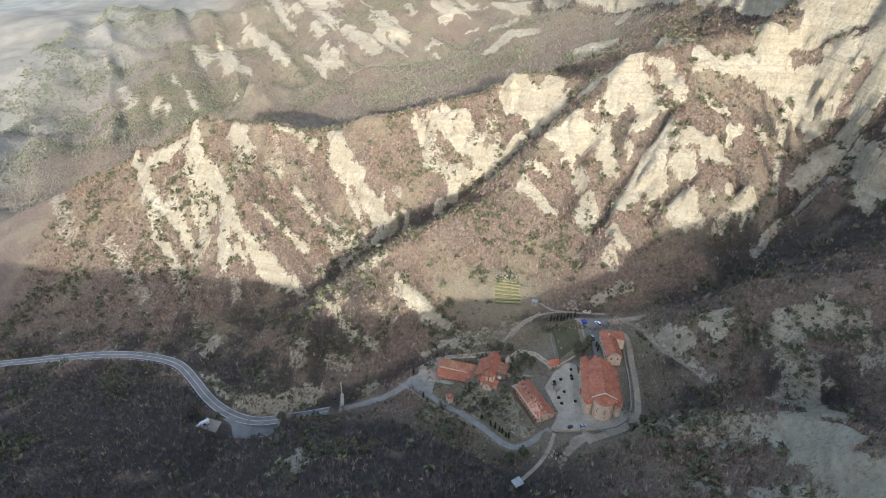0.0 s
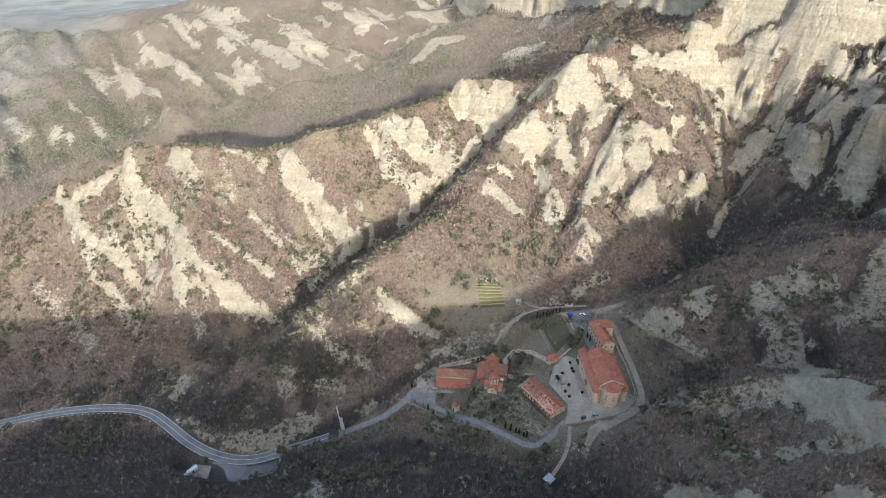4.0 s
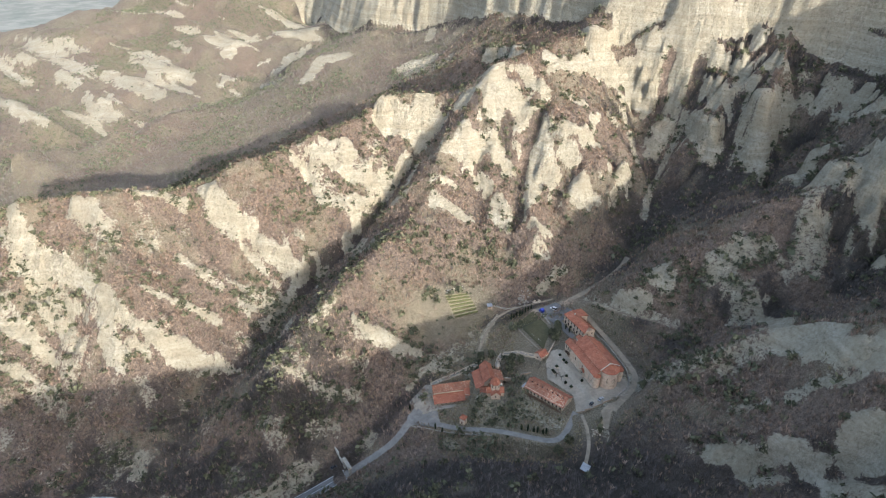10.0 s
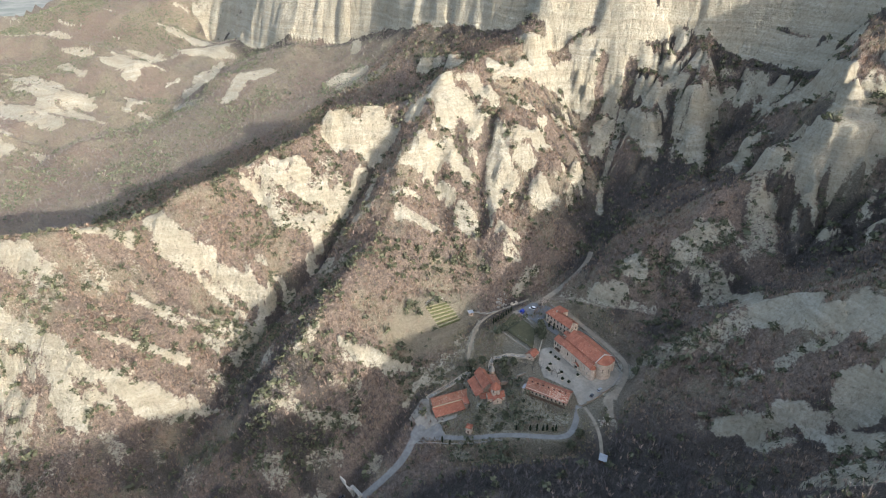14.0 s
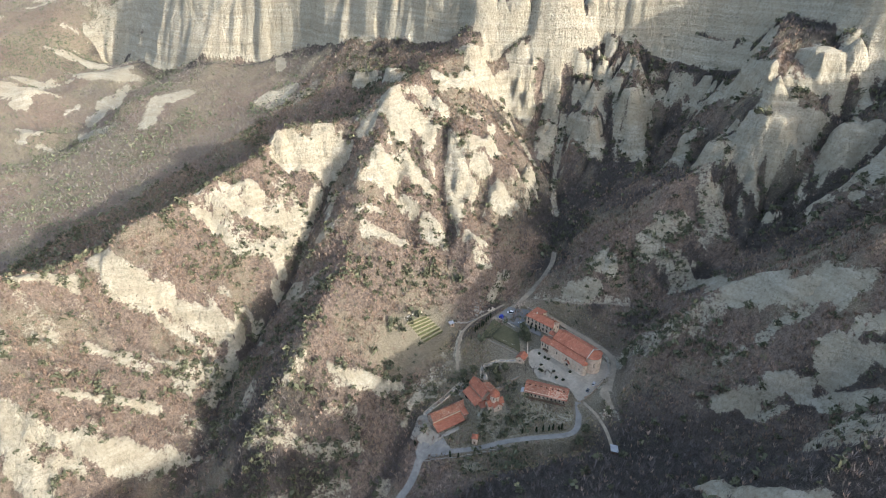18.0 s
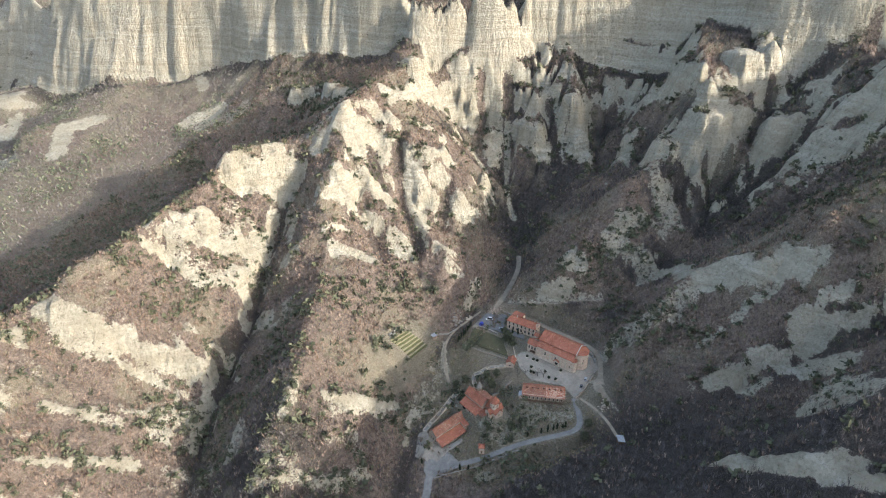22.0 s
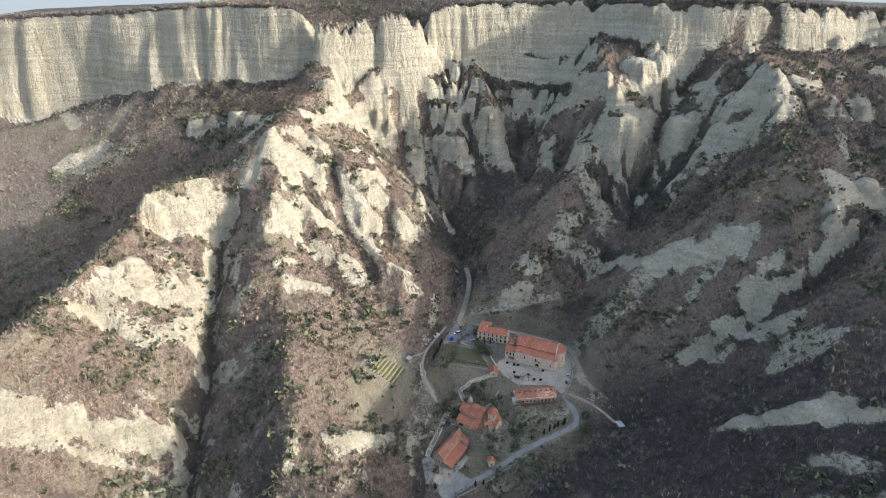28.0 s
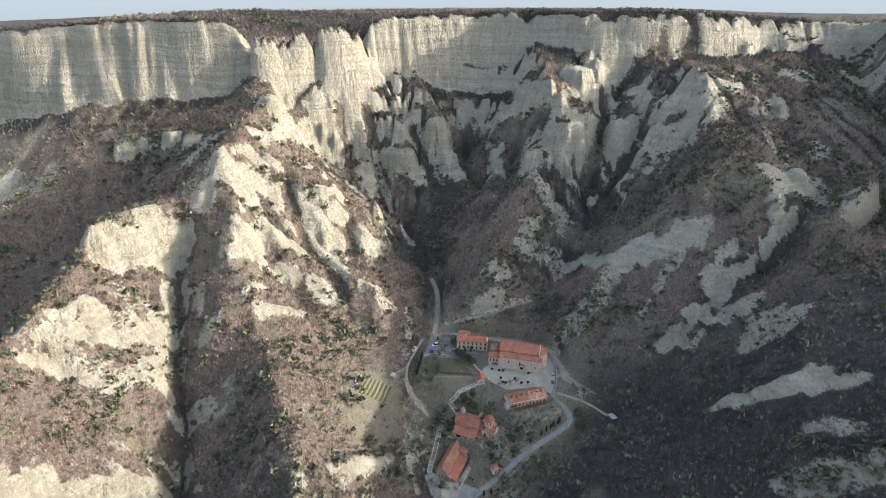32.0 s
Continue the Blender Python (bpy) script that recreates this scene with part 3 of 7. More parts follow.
# Scarps: the pale outcrop edges of tilted beds, as (plan line, width of the bare face, height, run of the back slope).
SCARPS = {
    "west_long": ([(-252, 542), (-239, 514), (-212, 472), (-185, 440), (-162, 417), (-143, 404), (-117, 396)], 10, 3, 30),
    "west_short": ([(-202, 530), (-177, 492), (-166, 468)], 11, 3, 22),
    "mid_long": ([(-107, 512), (-88, 485), (-72, 467), (-59, 453), (-46, 440)], 10, 3, 30),
    "mid_low": ([(-128, 462), (-104, 438), (-88, 424)], 7, 3, 18),
    "east_a": ([(-18, 545), (-8, 515), (0, 482), (14, 464), (30, 456)], 9, 3, 22),
    "east_b": ([(10, 520), (30, 494), (50, 474)], 9, 3, 20),
    "far_west_a": ([(-274, 530), (-253, 487), (-225, 444), (-214, 424)], 10, 4, 24),
    "far_west_b": ([(-302, 522), (-263, 466), (-234, 424), (-224, 408)], 9, 4, 22),
    "foot_west": ([(-194, 436), (-176, 404), (-168, 380)], 9, 4, 18),
    "garden": ([(-42, 352), (-33, 344), (-14, 330), (8, 316)], 9, 4, 16),
    "spur_west": ([(-98, 352), (-78, 330), (-60, 312), (-40, 300)], 6, 3, 14),
}
# Bare scars and outcrops, as (plan line, half width, how bare).
BARE = {
    "valley_crag": ([(125, 852), (99, 870), (64, 833)], 10.1, 0.95),
    "valley_crag_b": ([(97, 1013), (120, 1046)], 8.5, 0.90),
    "valley_crag_c": ([(177, 735), (204, 719)], 8.4, 0.85),
    "valley_crag_d": ([(57, 1194), (27, 1144)], 11.8, 0.90),
    "valley_crag_e": ([(44, 1076), (58, 1076)], 6.0, 0.80),
    "valley_ledge": ([(28, 978), (39, 894)], 10.9, 0.70),
    "foot_knoll": ([(173, 712), (187, 688), (202, 678)], 11.4, 0.60),
    "foot_loaf": ([(185, 522), (201, 513)], 14.0, 0.90),
    "foot_loaf_b": ([(237, 625), (233, 585)], 5.1, 0.85),
    "foot_loaf_c": ([(227, 770), (247, 805)], 5.8, 0.90),
    "front_slab_end": ([(11, 127), (1, 103), (-1, 81), (1, 67)], 3.2, 1.00),
    "front_slab_low": ([(-20, 98), (-27, 79)], 2.7, 0.60),
    "stream_bank": ([(69, 320), (57, 313), (48, 305)], 1.4, 0.75),
    "stream_bank_b": ([(29, 301), (21, 302), (15, 303)], 1.4, 0.75),
    "stream_bank_c": ([(9, 307), (1, 305), (-8, 301), (-14, 298)], 1.4, 0.80),
    "stream_bank_d": ([(18, 296), (8, 303), (0, 306)], 1.4, 0.70),
    "church_stones": ([(19, 258), (25, 249), (29, 239)], 6.0, 0.50),
    "hall_stones": ([(41, 232), (43, 223), (46, 215)], 5.5, 0.50),
    "road_crag": ([(-9, 246), (-7, 241)], 3.3, 0.80),
    "lane_slope": ([(78, 209), (66, 196), (60, 187)], 2.7, 0.55),
    "hall_slope": ([(19, 234), (26, 243), (17, 252)], 2.6, 0.40),
    "west_face": ([(-300, 537), (-278, 539), (-258, 540)], 6.0, 1.00),
    "west_strip": ([(-320, 554), (-306, 532), (-288, 505), (-267, 484), (-250, 474)], 3.6, 1.00),
    "west_low": ([(-280, 471), (-265, 457), (-250, 445), (-235, 431)], 2.0, 0.95),
    "west_low_b": ([(-279, 494), (-261, 480), (-247, 468), (-238, 457)], 3.0, 0.90),
    "main": ([(-245, 548), (-243, 528), (-234, 509), (-221, 494), (-205, 476)], 4.6, 1.00),
    "main_b": ([(-228, 507), (-212, 489), (-199, 467), (-188, 443), (-173, 423), (-157, 409), (-140, 400)], 3.7, 1.00),
    "main_tail": ([(-140, 400), (-128, 393), (-114, 385)], 2.0, 0.90),
    "main_fork": ([(-250, 520), (-238, 492), (-228, 472), (-214, 439)], 4.6, 0.75),
    "main_side": ([(-190, 438), (-193, 427), (-188, 415)], 6.8, 0.90),
    "main_low": ([(-181, 420), (-171, 411)], 2.9, 0.75),
    "knob": ([(-200, 519), (-191, 509), (-180, 491)], 4.9, 1.00),
    "crest_band": ([(-155, 509), (-135, 512), (-120, 513)], 2.0, 0.90),
    "crest_scar": ([(-135, 512), (-125, 507)], 3.2, 0.80),
    "scar": ([(-164, 439), (-151, 436), (-139, 429), (-120, 421)], 2.0, 0.85),
    "scar_b": ([(-137, 469), (-118, 454)], 2.4, 0.85),
    "scar_c": ([(-157, 479), (-149, 478)], 2.0, 0.70),
    "mid": ([(-103, 515), (-96, 499), (-85, 485), (-79, 476)], 4.9, 1.00),
    "mid_low": ([(-85, 482), (-76, 471), (-66, 457), (-50, 438)], 4.1, 1.00),
    "mid_edge": ([(-99, 492), (-89, 477), (-84, 464), (-74, 449)], 2.1, 0.85),
    "mid_foot": ([(-103, 449), (-91, 439), (-81, 425)], 3.8, 0.60),
    "east": ([(-8, 516), (11, 499), (33, 486), (50, 479)], 4.3, 1.00),
    "east_top": ([(0, 520), (23, 510)], 2.7, 1.00),
    "east_side": ([(-26, 520), (-18, 510), (-14, 492)], 4.0, 0.95),
    "east_bit": ([(-14, 485), (7, 471)], 3.5, 0.80),
    "east_low": ([(13, 477), (33, 470)], 4.4, 0.85),
    "tower": ([(64, 528), (69, 519), (83, 505)], 8.2, 1.00),
    "tower_b": ([(96, 510), (91, 506), (85, 502)], 10.6, 1.00),
    "crest_face": ([(134, 478), (123, 483)], 8.0, 1.00),
    "crest_face_b": ([(149, 474), (146, 463), (156, 451)], 13.3, 1.00),
    "crest_face_c": ([(180, 466), (188, 448)], 5.3, 1.00),
    "spur_face": ([(106, 450), (110, 443), (123, 434), (134, 418)], 10.0, 1.00),
    "spur_slab": ([(86, 447), (101, 442)], 3.1, 0.90),
    "spur_strip": ([(68, 432), (86, 424)], 2.0, 0.85),
    "spur_strip_b": ([(64, 422), (75, 407), (87, 398)], 4.4, 0.95),
    "rib_face": ([(172, 435), (166, 420), (158, 411)], 7.7, 0.95),
    "rib_foot": ([(154, 408), (145, 396), (132, 382)], 6.1, 0.95),
    "rib_step": ([(163, 401), (164, 390)], 5.7, 0.90),
    "corner_face": ([(186, 411), (195, 402), (215, 400)], 7.2, 1.00),
    "cone_face": ([(180, 375), (180, 370), (183, 365)], 10.2, 1.00),
    "notch_strip": ([(112, 400), (120, 377)], 3.6, 0.90),
    "notch_low": ([(105, 393), (112, 376)], 2.8, 0.85),
    "foot_crag": ([(128, 361), (132, 354)], 5.8, 0.90),
    "upper_wall": ([(208, 470), (226, 461), (256, 461)], 8.1, 1.00),
    "upper_point": ([(266, 479), (273, 473)], 6.1, 1.00),
    "upper_bit": ([(205, 438), (217, 431)], 3.9, 0.80),
    "upper_bit_b": ([(246, 427), (249, 419)], 3.4, 0.70),
    "gully_trail": ([(267, 464), (276, 453), (267, 427), (254, 400), (247, 380)], 2.0, 0.7),
    "gully_scree": ([(302, 389), (282, 379), (257, 366), (245, 360), (231, 348), (222, 340)], 3.4, 0.75),
    "garden_face": ([(-34, 343), (-27, 333), (-14, 325), (3, 319)], 2.6, 1.00),
    "garden_low": ([(-50, 326), (-36, 322), (-44, 309)], 3.1, 0.50),
    "garden_low_b": ([(-63, 312), (-47, 300)], 2.0, 0.55),
    "ridge_crag": ([(-43, 358), (-53, 354), (-61, 353)], 2.9, 0.60),
    "ridge_crag_b": ([(-80, 344), (-73, 335)], 3.5, 0.50),
    "bowl_band": ([(315, 375), (310, 330), (352, 310), (347, 267), (318, 232)], 6.2, 0.90),
    "sugarloaf": ([(294, 350), (288, 341)], 10.0, 0.95),
    "sugarloaf_b": ([(310, 317), (294, 303)], 12.4, 0.95),
    "sugarloaf_c": ([(296, 260), (258, 253)], 11.6, 0.90),
    "sugarloaf_d": ([(279, 229), (269, 210)], 6.7, 0.90),
    "sugarloaf_e": ([(294, 197), (273, 185)], 15.2, 0.95),
    "sugarloaf_f": ([(312, 248), (310, 253)], 9.6, 0.90),
    "upper_bowl": ([(329, 234), (299, 205)], 3.8, 0.95),
    "upper_bowl_b": ([(334, 189), (335, 163)], 14.6, 0.95),
    "upper_bowl_c": ([(297, 141), (282, 149)], 9.8, 0.90),
    "rib_slab": ([(243, 221), (249, 207), (222, 207)], 14.4, 0.62),
    "rib_slab_b": ([(210, 224), (183, 237)], 7.6, 0.70),
    "pinnacle": ([(312, 441), (303, 433)], 10.5, 1.00),
    "pinnacle_b": ([(313, 410), (306, 411)], 8.6, 0.95),
    "pinnacle_c": ([(287, 394), (270, 385)], 8.1, 0.90),
    "pinnacle_d": ([(367, 359), (342, 347)], 6.0, 0.95),
    "pinnacle_e": ([(340, 373), (324, 359)], 6.0, 0.90),
    "ledge_a": ([(259, 135), (259, 108), (241, 78)], 8.8, 0.70),
    "ledge_b": ([(250, 168), (249, 143)], 2.2, 0.70),
    "peak": ([(283, 40), (262, 48)], 4.9, 0.95),
    "peak_b": ([(193, 43), (156, 59)], 5.2, 0.90),
    "peak_c": ([(292, 17), (285, 13)], 5.5, 0.85),
    "spike": ([(341, 126), (316, 128)], 8.2, 0.90),
    "valley_rock": ([(91, 1037), (55, 1021)], 13.1, 0.95),
    "valley_tower": ([(12, 1210), (8, 1135)], 13.5, 1.00),
    "valley_knob": ([(185, 737), (170, 736)], 8.6, 0.80),
    "hill_a": ([(-470, 1706), (-376, 1426), (-339, 1353)], 9.6, 0.95),
    "hill_b": ([(-344, 1561), (-282, 1389), (-233, 1286)], 17.7, 0.95),
    "hill_c": ([(-470, 1437), (-392, 1302), (-291, 1097)], 9.9, 0.95),
    "hill_d": ([(-507, 1365), (-430, 1163), (-379, 1101)], 14.6, 0.90),
    "hill_e": ([(-284, 1314), (-252, 1239)], 13.0, 0.90),
    "hill_f": ([(-195, 1241), (-155, 1144), (-121, 1088)], 13.9, 0.90),
    "hill_g": ([(-133, 1295), (-107, 1185), (-69, 1136)], 10.5, 0.90),
    "hill_h": ([(-238, 1168), (-221, 1110), (-192, 1069)], 8.8, 0.85),
    "hill_i": ([(-283, 1513), (-241, 1415)], 13.0, 0.90),
    "hill_j": ([(-78, 1302), (-56, 1202)], 6.9, 0.85),
    "hill_k": ([(-506, 1247), (-553, 1338)], 17.3, 0.70),
    "bowl_d": ([(312, 125), (287, 90), (253, 73)], 10, 0.9),
    "bowl_e": ([(266, 129), (267, 103), (240, 78)], 11, 0.85),
    "edge_a": ([(185, 53), (185, 37), (188, 26)], 9, 0.9),
    "cut_low": ([(-44, 109), (-46, 95), (-49, 80)], 8, 0.8),
    "rib_edge": ([(251, 42), (238, 38), (201, 34), (172, 11), (161, -9)], 2.5, 0.7),
    "west_tip": ([(-475, 633), (-396, 518), (-380, 494)], 9, 0.5),
    "west_tail": ([(-330, 479), (-308, 455), (-274, 418)], 7, 0.5),
    "kitchen": ([(120, 348), (124, 341)], 4, 0.6),
    "bank": ([(-176, 313), (-163, 299), (-149, 288), (-132, 280), (-116, 276), (-99, 278), (-86, 283)], 4.5, 0.62),
    "bank_top": ([(-189, 339), (-187, 353)], 5, 0.7),
    "bank_bits": ([(-133, 301), (-126, 289)], 4, 0.5),
    "spur_face_side": ([(-103, 301), (-108, 313)], 6, 0.5),
    "spur_low": ([(-81, 299), (-67, 292)], 4, 0.5),
    "roadside": ([(-52, 276), (-46, 280)], 3.5, 0.6),
    "wood_rock": ([(-76, 193), (-80, 208), (-89, 196)], 6, 0.7),
    "terrace_stones": ([(16, 250), (28, 244), (40, 236)], 8, 0.45),
    "stair_stones": ([(48, 312), (30, 307), (12, 305)], 6, 0.5),
    "rim_slab": ([(426, -57), (427, -93), (424, -120)], 14, 0.9),
    "rim_low": ([(378, -83), (374, -109)], 10, 0.85),
    "rim_mid": ([(355, -13), (352, -28)], 9, 0.85),
    "bowl_j": ([(327, 28), (300, 50), (286, 85)], 8, 0.85),
    "bowl_l": ([(243, 0), (230, 0)], 6, 0.8),
    "bowl_m": ([(148, 9), (186, 22)], 9, 0.75),
    "lane_bank": ([(132, 296), (133, 282), (135, 266), (142, 247), (150, 231)], 2.4, 0.5),
    "path_bank": ([(108, 324), (117, 325), (122, 325), (132, 329)], 2.6, 0.8),
    "far_k": ([(-620, 1100), (-560, 1010)], 12, 0.6),
    "far_l": ([(-560, 930), (-530, 860)], 14, 0.5),
    "slab": ([(182, 188), (156, 170), (153, 152), (146, 137), (148, 125), (145, 111)], 8.9, 1.00),
    "slab_low": ([(147, 162), (140, 132)], 4.3, 0.75),
    "rib_speckle": ([(103, 217), (111, 204), (119, 193), (130, 180), (141, 171)], 7.6, 0.58),
    "strip": ([(127, 138), (133, 132), (137, 123)], 4.1, 0.75),
    "strip_low": ([(108, 152), (118, 146)], 2.7, 0.60),
    "loaf_a": ([(81, 142), (85, 137), (87, 128)], 4.3, 1.00),
    "loaf_b": ([(98, 123), (101, 117), (102, 111)], 6.0, 1.00),
    "loaf_b_foot": ([(84, 122), (92, 114)], 2.7, 0.70),
    "loaf_c": ([(116, 108), (121, 103), (117, 99)], 5.4, 1.00),
    "loaf_d": ([(102, 94), (101, 85)], 6.6, 0.80),
    "loaf_e": ([(74, 89), (59, 77)], 10.0, 0.70),
    "crag_low": ([(159, 262), (158, 252)], 6.1, 0.85),
    "crag_low_b": ([(141, 261), (146, 253)], 3.0, 0.75),
    "crag_low_c": ([(182, 237), (186, 217), (182, 210)], 6.9, 0.65),
    "crag_low_d": ([(211, 213), (206, 204)], 3.3, 0.60),
    "yard_bank": ([(83, 157), (78, 150)], 2.0, 0.50),
    "front_slab": ([(14, 129), (4, 118), (5, 99), (4, 81)], 4.2, 1.00),
    "far_loaf": ([(122, 91), (125, 77)], 2.0, 0.90),
    "far_loaf_b": ([(131, 98), (134, 89)], 3.5, 0.85),
}
# Roads and paths: the middle line with its heights, and half the width.
ROADS = {
    "highway": ([(-700, 330, -128), (-500, 352, -108), (-420, 358, -98), (-336, 358, -87), (-291, 355, -79), (-258, 349, -73), (-225, 339, -68), (-205, 328, -65), (-189, 311, -63), (-168, 288, -62),
                 (-146, 273, -61), (-127, 267, -59), (-108, 268, -56), (-89, 268, -52), (-70, 268, -47)], 4.2),
    "drive": ([(-70, 268, -47), (-51, 267, -40), (-36, 267, -33), (-24, 273, -28), (-14, 277, -26)], 2.4),
    "loop": ([(-18, 275, -27), (-11, 263, -26), (2, 249, -23.5), (16, 233, -15), (30, 212, -8), (36, 205, -6), (42, 204, -5.2), (50, 208, -4.2), (60, 215, -3.4)], 1.9),
    "lay_by": ([(-148, 268, -61), (-134, 262, -60), (-118, 261, -58)], 7.0),
    "truck_pad": ([(-168, 270, -62.5), (-152, 264, -61.5)], 5.0),
    "valley_path": ([(92, 308, -2), (108, 306, -1.5), (124, 305, 0), (150, 306, 5), (170, 309, 10), (180, 313, 12), (187, 317, 14)], 1.6),
    "back_lane": ([(124, 305, 0), (122, 285, 0.4), (119, 267, 0.5), (116, 246, 1), (112, 226, 1.4), (108, 217, 1), (98, 210.5, 0.4), (84, 206.5, 0.3), (74, 201, 1), (66, 194, 1), (60, 188, 0.4)], 1.7),
    "shed_path": ([(62, 212, -3.4), (58, 202, -2.4), (50, 190, -1.6), (40, 181, -1)], 1.6),
    "stream_path": ([(114, 314, -2), (98, 318, -4), (83, 321, -5), (67, 319, -7), (58, 313, -9), (49, 307, -12), (41, 299, -14.5)], 1.3),
    "rib_path": ([(124, 305, 0), (131, 290, 5), (132, 269, 11), (139, 247, 17), (150, 229, 19)], 1.2),
}
ROADS = {name: (rounded(line), half) for name, (line, half) in ROADS.items()}
PADS = [(92, 238, 13, 24, -7, -0.3), (109, 273, 9, 13, -2, -0.6), (53, 234, 4, 13, 23, -3.4), (8.5, 278.5, 11, 6.5, -16, -25.2), (32, 270, 10, 9, -18, -15.0), (28.5, 256.0, 7.5, 7, -24, -12.4), (-131, 257, 20, 9, -8, -60.4),
        (86, 285, 8, 9, 0, -1.8), (38, 178, 4, 4, 30, -1.2)]


# Buttresses: free-standing pinnacles and rock noses, as (x, y, top, steepness).
BUTTRESSES = [(288, 495, 144, 2.2), (300, 476, 148, 2.4), (319, 449, 168, 2.6), (342, 376, 149, 2.2), (357, 350, 161, 2.4), (318, 327, 129, 2.0), (296, 354, 106, 1.9),
              (312, 281, 101, 1.8), (306, 257, 118, 1.8), (303, 209, 162, 2.0), (350, 171, 190, 2.0), (310, 127, 148, 1.9), (292, 149, 139, 1.8), (290, 37, 173, 1.8), (297, 82, 186, 2.0)]
NOSES = [(358, 102, 191, 2.0), (189, 457, 128, 1.9), (108, 452, 101, 1.9), (144, 470, 124, 1.7), (164, 404, 79, 1.6), (126, 358, 43, 1.6), (203, 371, 67, 1.6),
         (255, 480, 157, 2.4), (66, 532, 109, 2.2)]


# Wooded gullies and ledges between the buttresses, as (plan line, half width, depth).
GULLIES = {
    "block_a": ([(188, 441, 0), (168, 433, 0), (146, 414, 0), (127, 390, 0), (119, 375, 0)], 4.0, 7.0),
    "block_b": ([(183, 389, 0), (166, 382, 0), (155, 377, 0)], 4.0, 7.0),
    "block_c": ([(100, 426, 0), (105, 412, 0), (96, 398, 0)], 4.0, 6.0),
    "block_d": ([(151, 448, 0), (140, 433, 0), (144, 415, 0)], 4.0, 5.0),
    "gorge_slot": ([(-87, 407, 0), (-42, 433, 0), (-1, 449, 0), (33, 469, 0), (86, 491, 0), (104, 491, 0)], 4.0, 6.0),
    "pinnacle_gap": ([(312, 427, 0), (299, 418, 0), (293, 413, 0)], 4.0, 8.0),
    "scree_gully": ([(320, 401, 0), (303, 389, 0), (283, 379, 0), (255, 366, 0)], 5.8, 8.0),
    "loaf_gap": ([(320, 352, 0), (300, 336, 0), (280, 329, 0)], 4.4, 9.0),
    "loaf_gap_b": ([(331, 304, 0), (304, 294, 0), (270, 276, 0)], 4.8, 9.0),
    "loaf_gap_c": ([(344, 291, 0), (310, 280, 0), (290, 282, 0)], 10.0, 9.0),
    "ledge": ([(327, 272, 0), (317, 247, 0), (297, 223, 0)], 7.8, 4.0),
    "ledge_b": ([(342, 310, 0), (349, 296, 0), (335, 278, 0)], 5.9, 4.0),
    "floor": ([(262, 348, 0), (263, 313, 0), (264, 282, 0), (263, 260, 0)], 16.0, 3.0),
    "floor_b": ([(245, 345, 0), (233, 306, 0), (225, 273, 0)], 16.0, 2.0),
    "block_gap": ([(302, 249, 0), (280, 247, 0), (252, 256, 0)], 9.9, 8.0),
    "block_east": ([(335, 162, 0), (303, 166, 0), (275, 172, 0), (256, 179, 0)], 5.6, 9.0),
    "wood_slope": ([(257, 53, 0), (225, 90, 0), (233, 115, 0), (215, 145, 0)], 16.0, 3.0),
    "east_gully": ([(293, 127, 0), (274, 142, 0), (255, 161, 0)], 4.8, 8.0),
    "east_gully_b": ([(316, 103, 0), (310, 121, 0), (286, 136, 0)], 5.1, 7.0),
    "high_wood": ([(365, 106, 0), (350, 129, 0), (347, 146, 0)], 10.3, 4.0),
    "high_wood_b": ([(380, 73, 0), (345, 99, 0), (324, 111, 0)], 8.5, 5.0),
    "slab_gully": ([(250, 210, 0), (248, 193, 0), (239, 181, 0)], 4.0, 3.0),
    "slab_gully_b": ([(265, 182, 0), (251, 163, 0), (236, 155, 0)], 4.2, 6.0),
    "rib_gully": ([(252, 220, 0), (249, 203, 0), (227, 191, 0)], 4.0, 3.0),
    "rib_gully_b": ([(264, 192, 0), (254, 182, 0)], 4.2, 3.0),
    "peak_wood": ([(342, 32, 0), (279, 44, 0), (264, 57, 0)], 5.5, 3.0),
}
# Rock towers and sugarloaves before the cliff, as (x, y, top, radius).
TOWERS = [(321, 442, 171, 8), (302, 476, 165, 6), (316, 404, 132, 7), (289, 402, 89, 7), (362, 359, 163, 5), (340, 374, 150, 6), (302, 360, 104, 11), (317, 328, 131, 9),
          (307, 265, 107, 9), (308, 246, 119, 8), (302, 207, 163, 8), (286, 200, 140, 17), (272, 228, 116, 11), (340, 190, 180, 14), (296, 152, 138, 9), (335, 126, 167, 6),
          (279, 40, 168, 7), (286, 14, 158, 8), (258, 253, 95, 8), (306, 314, 98, 9), (330, 285, 113, 7), (262, 480, 160, 9), (222, 374, 74, 6), (196, 30, 124, 9), (243, 603, 121, 9), (237, 568, 130, 9), (217, 535, 133, 9), (234, 617, 120, 9)]


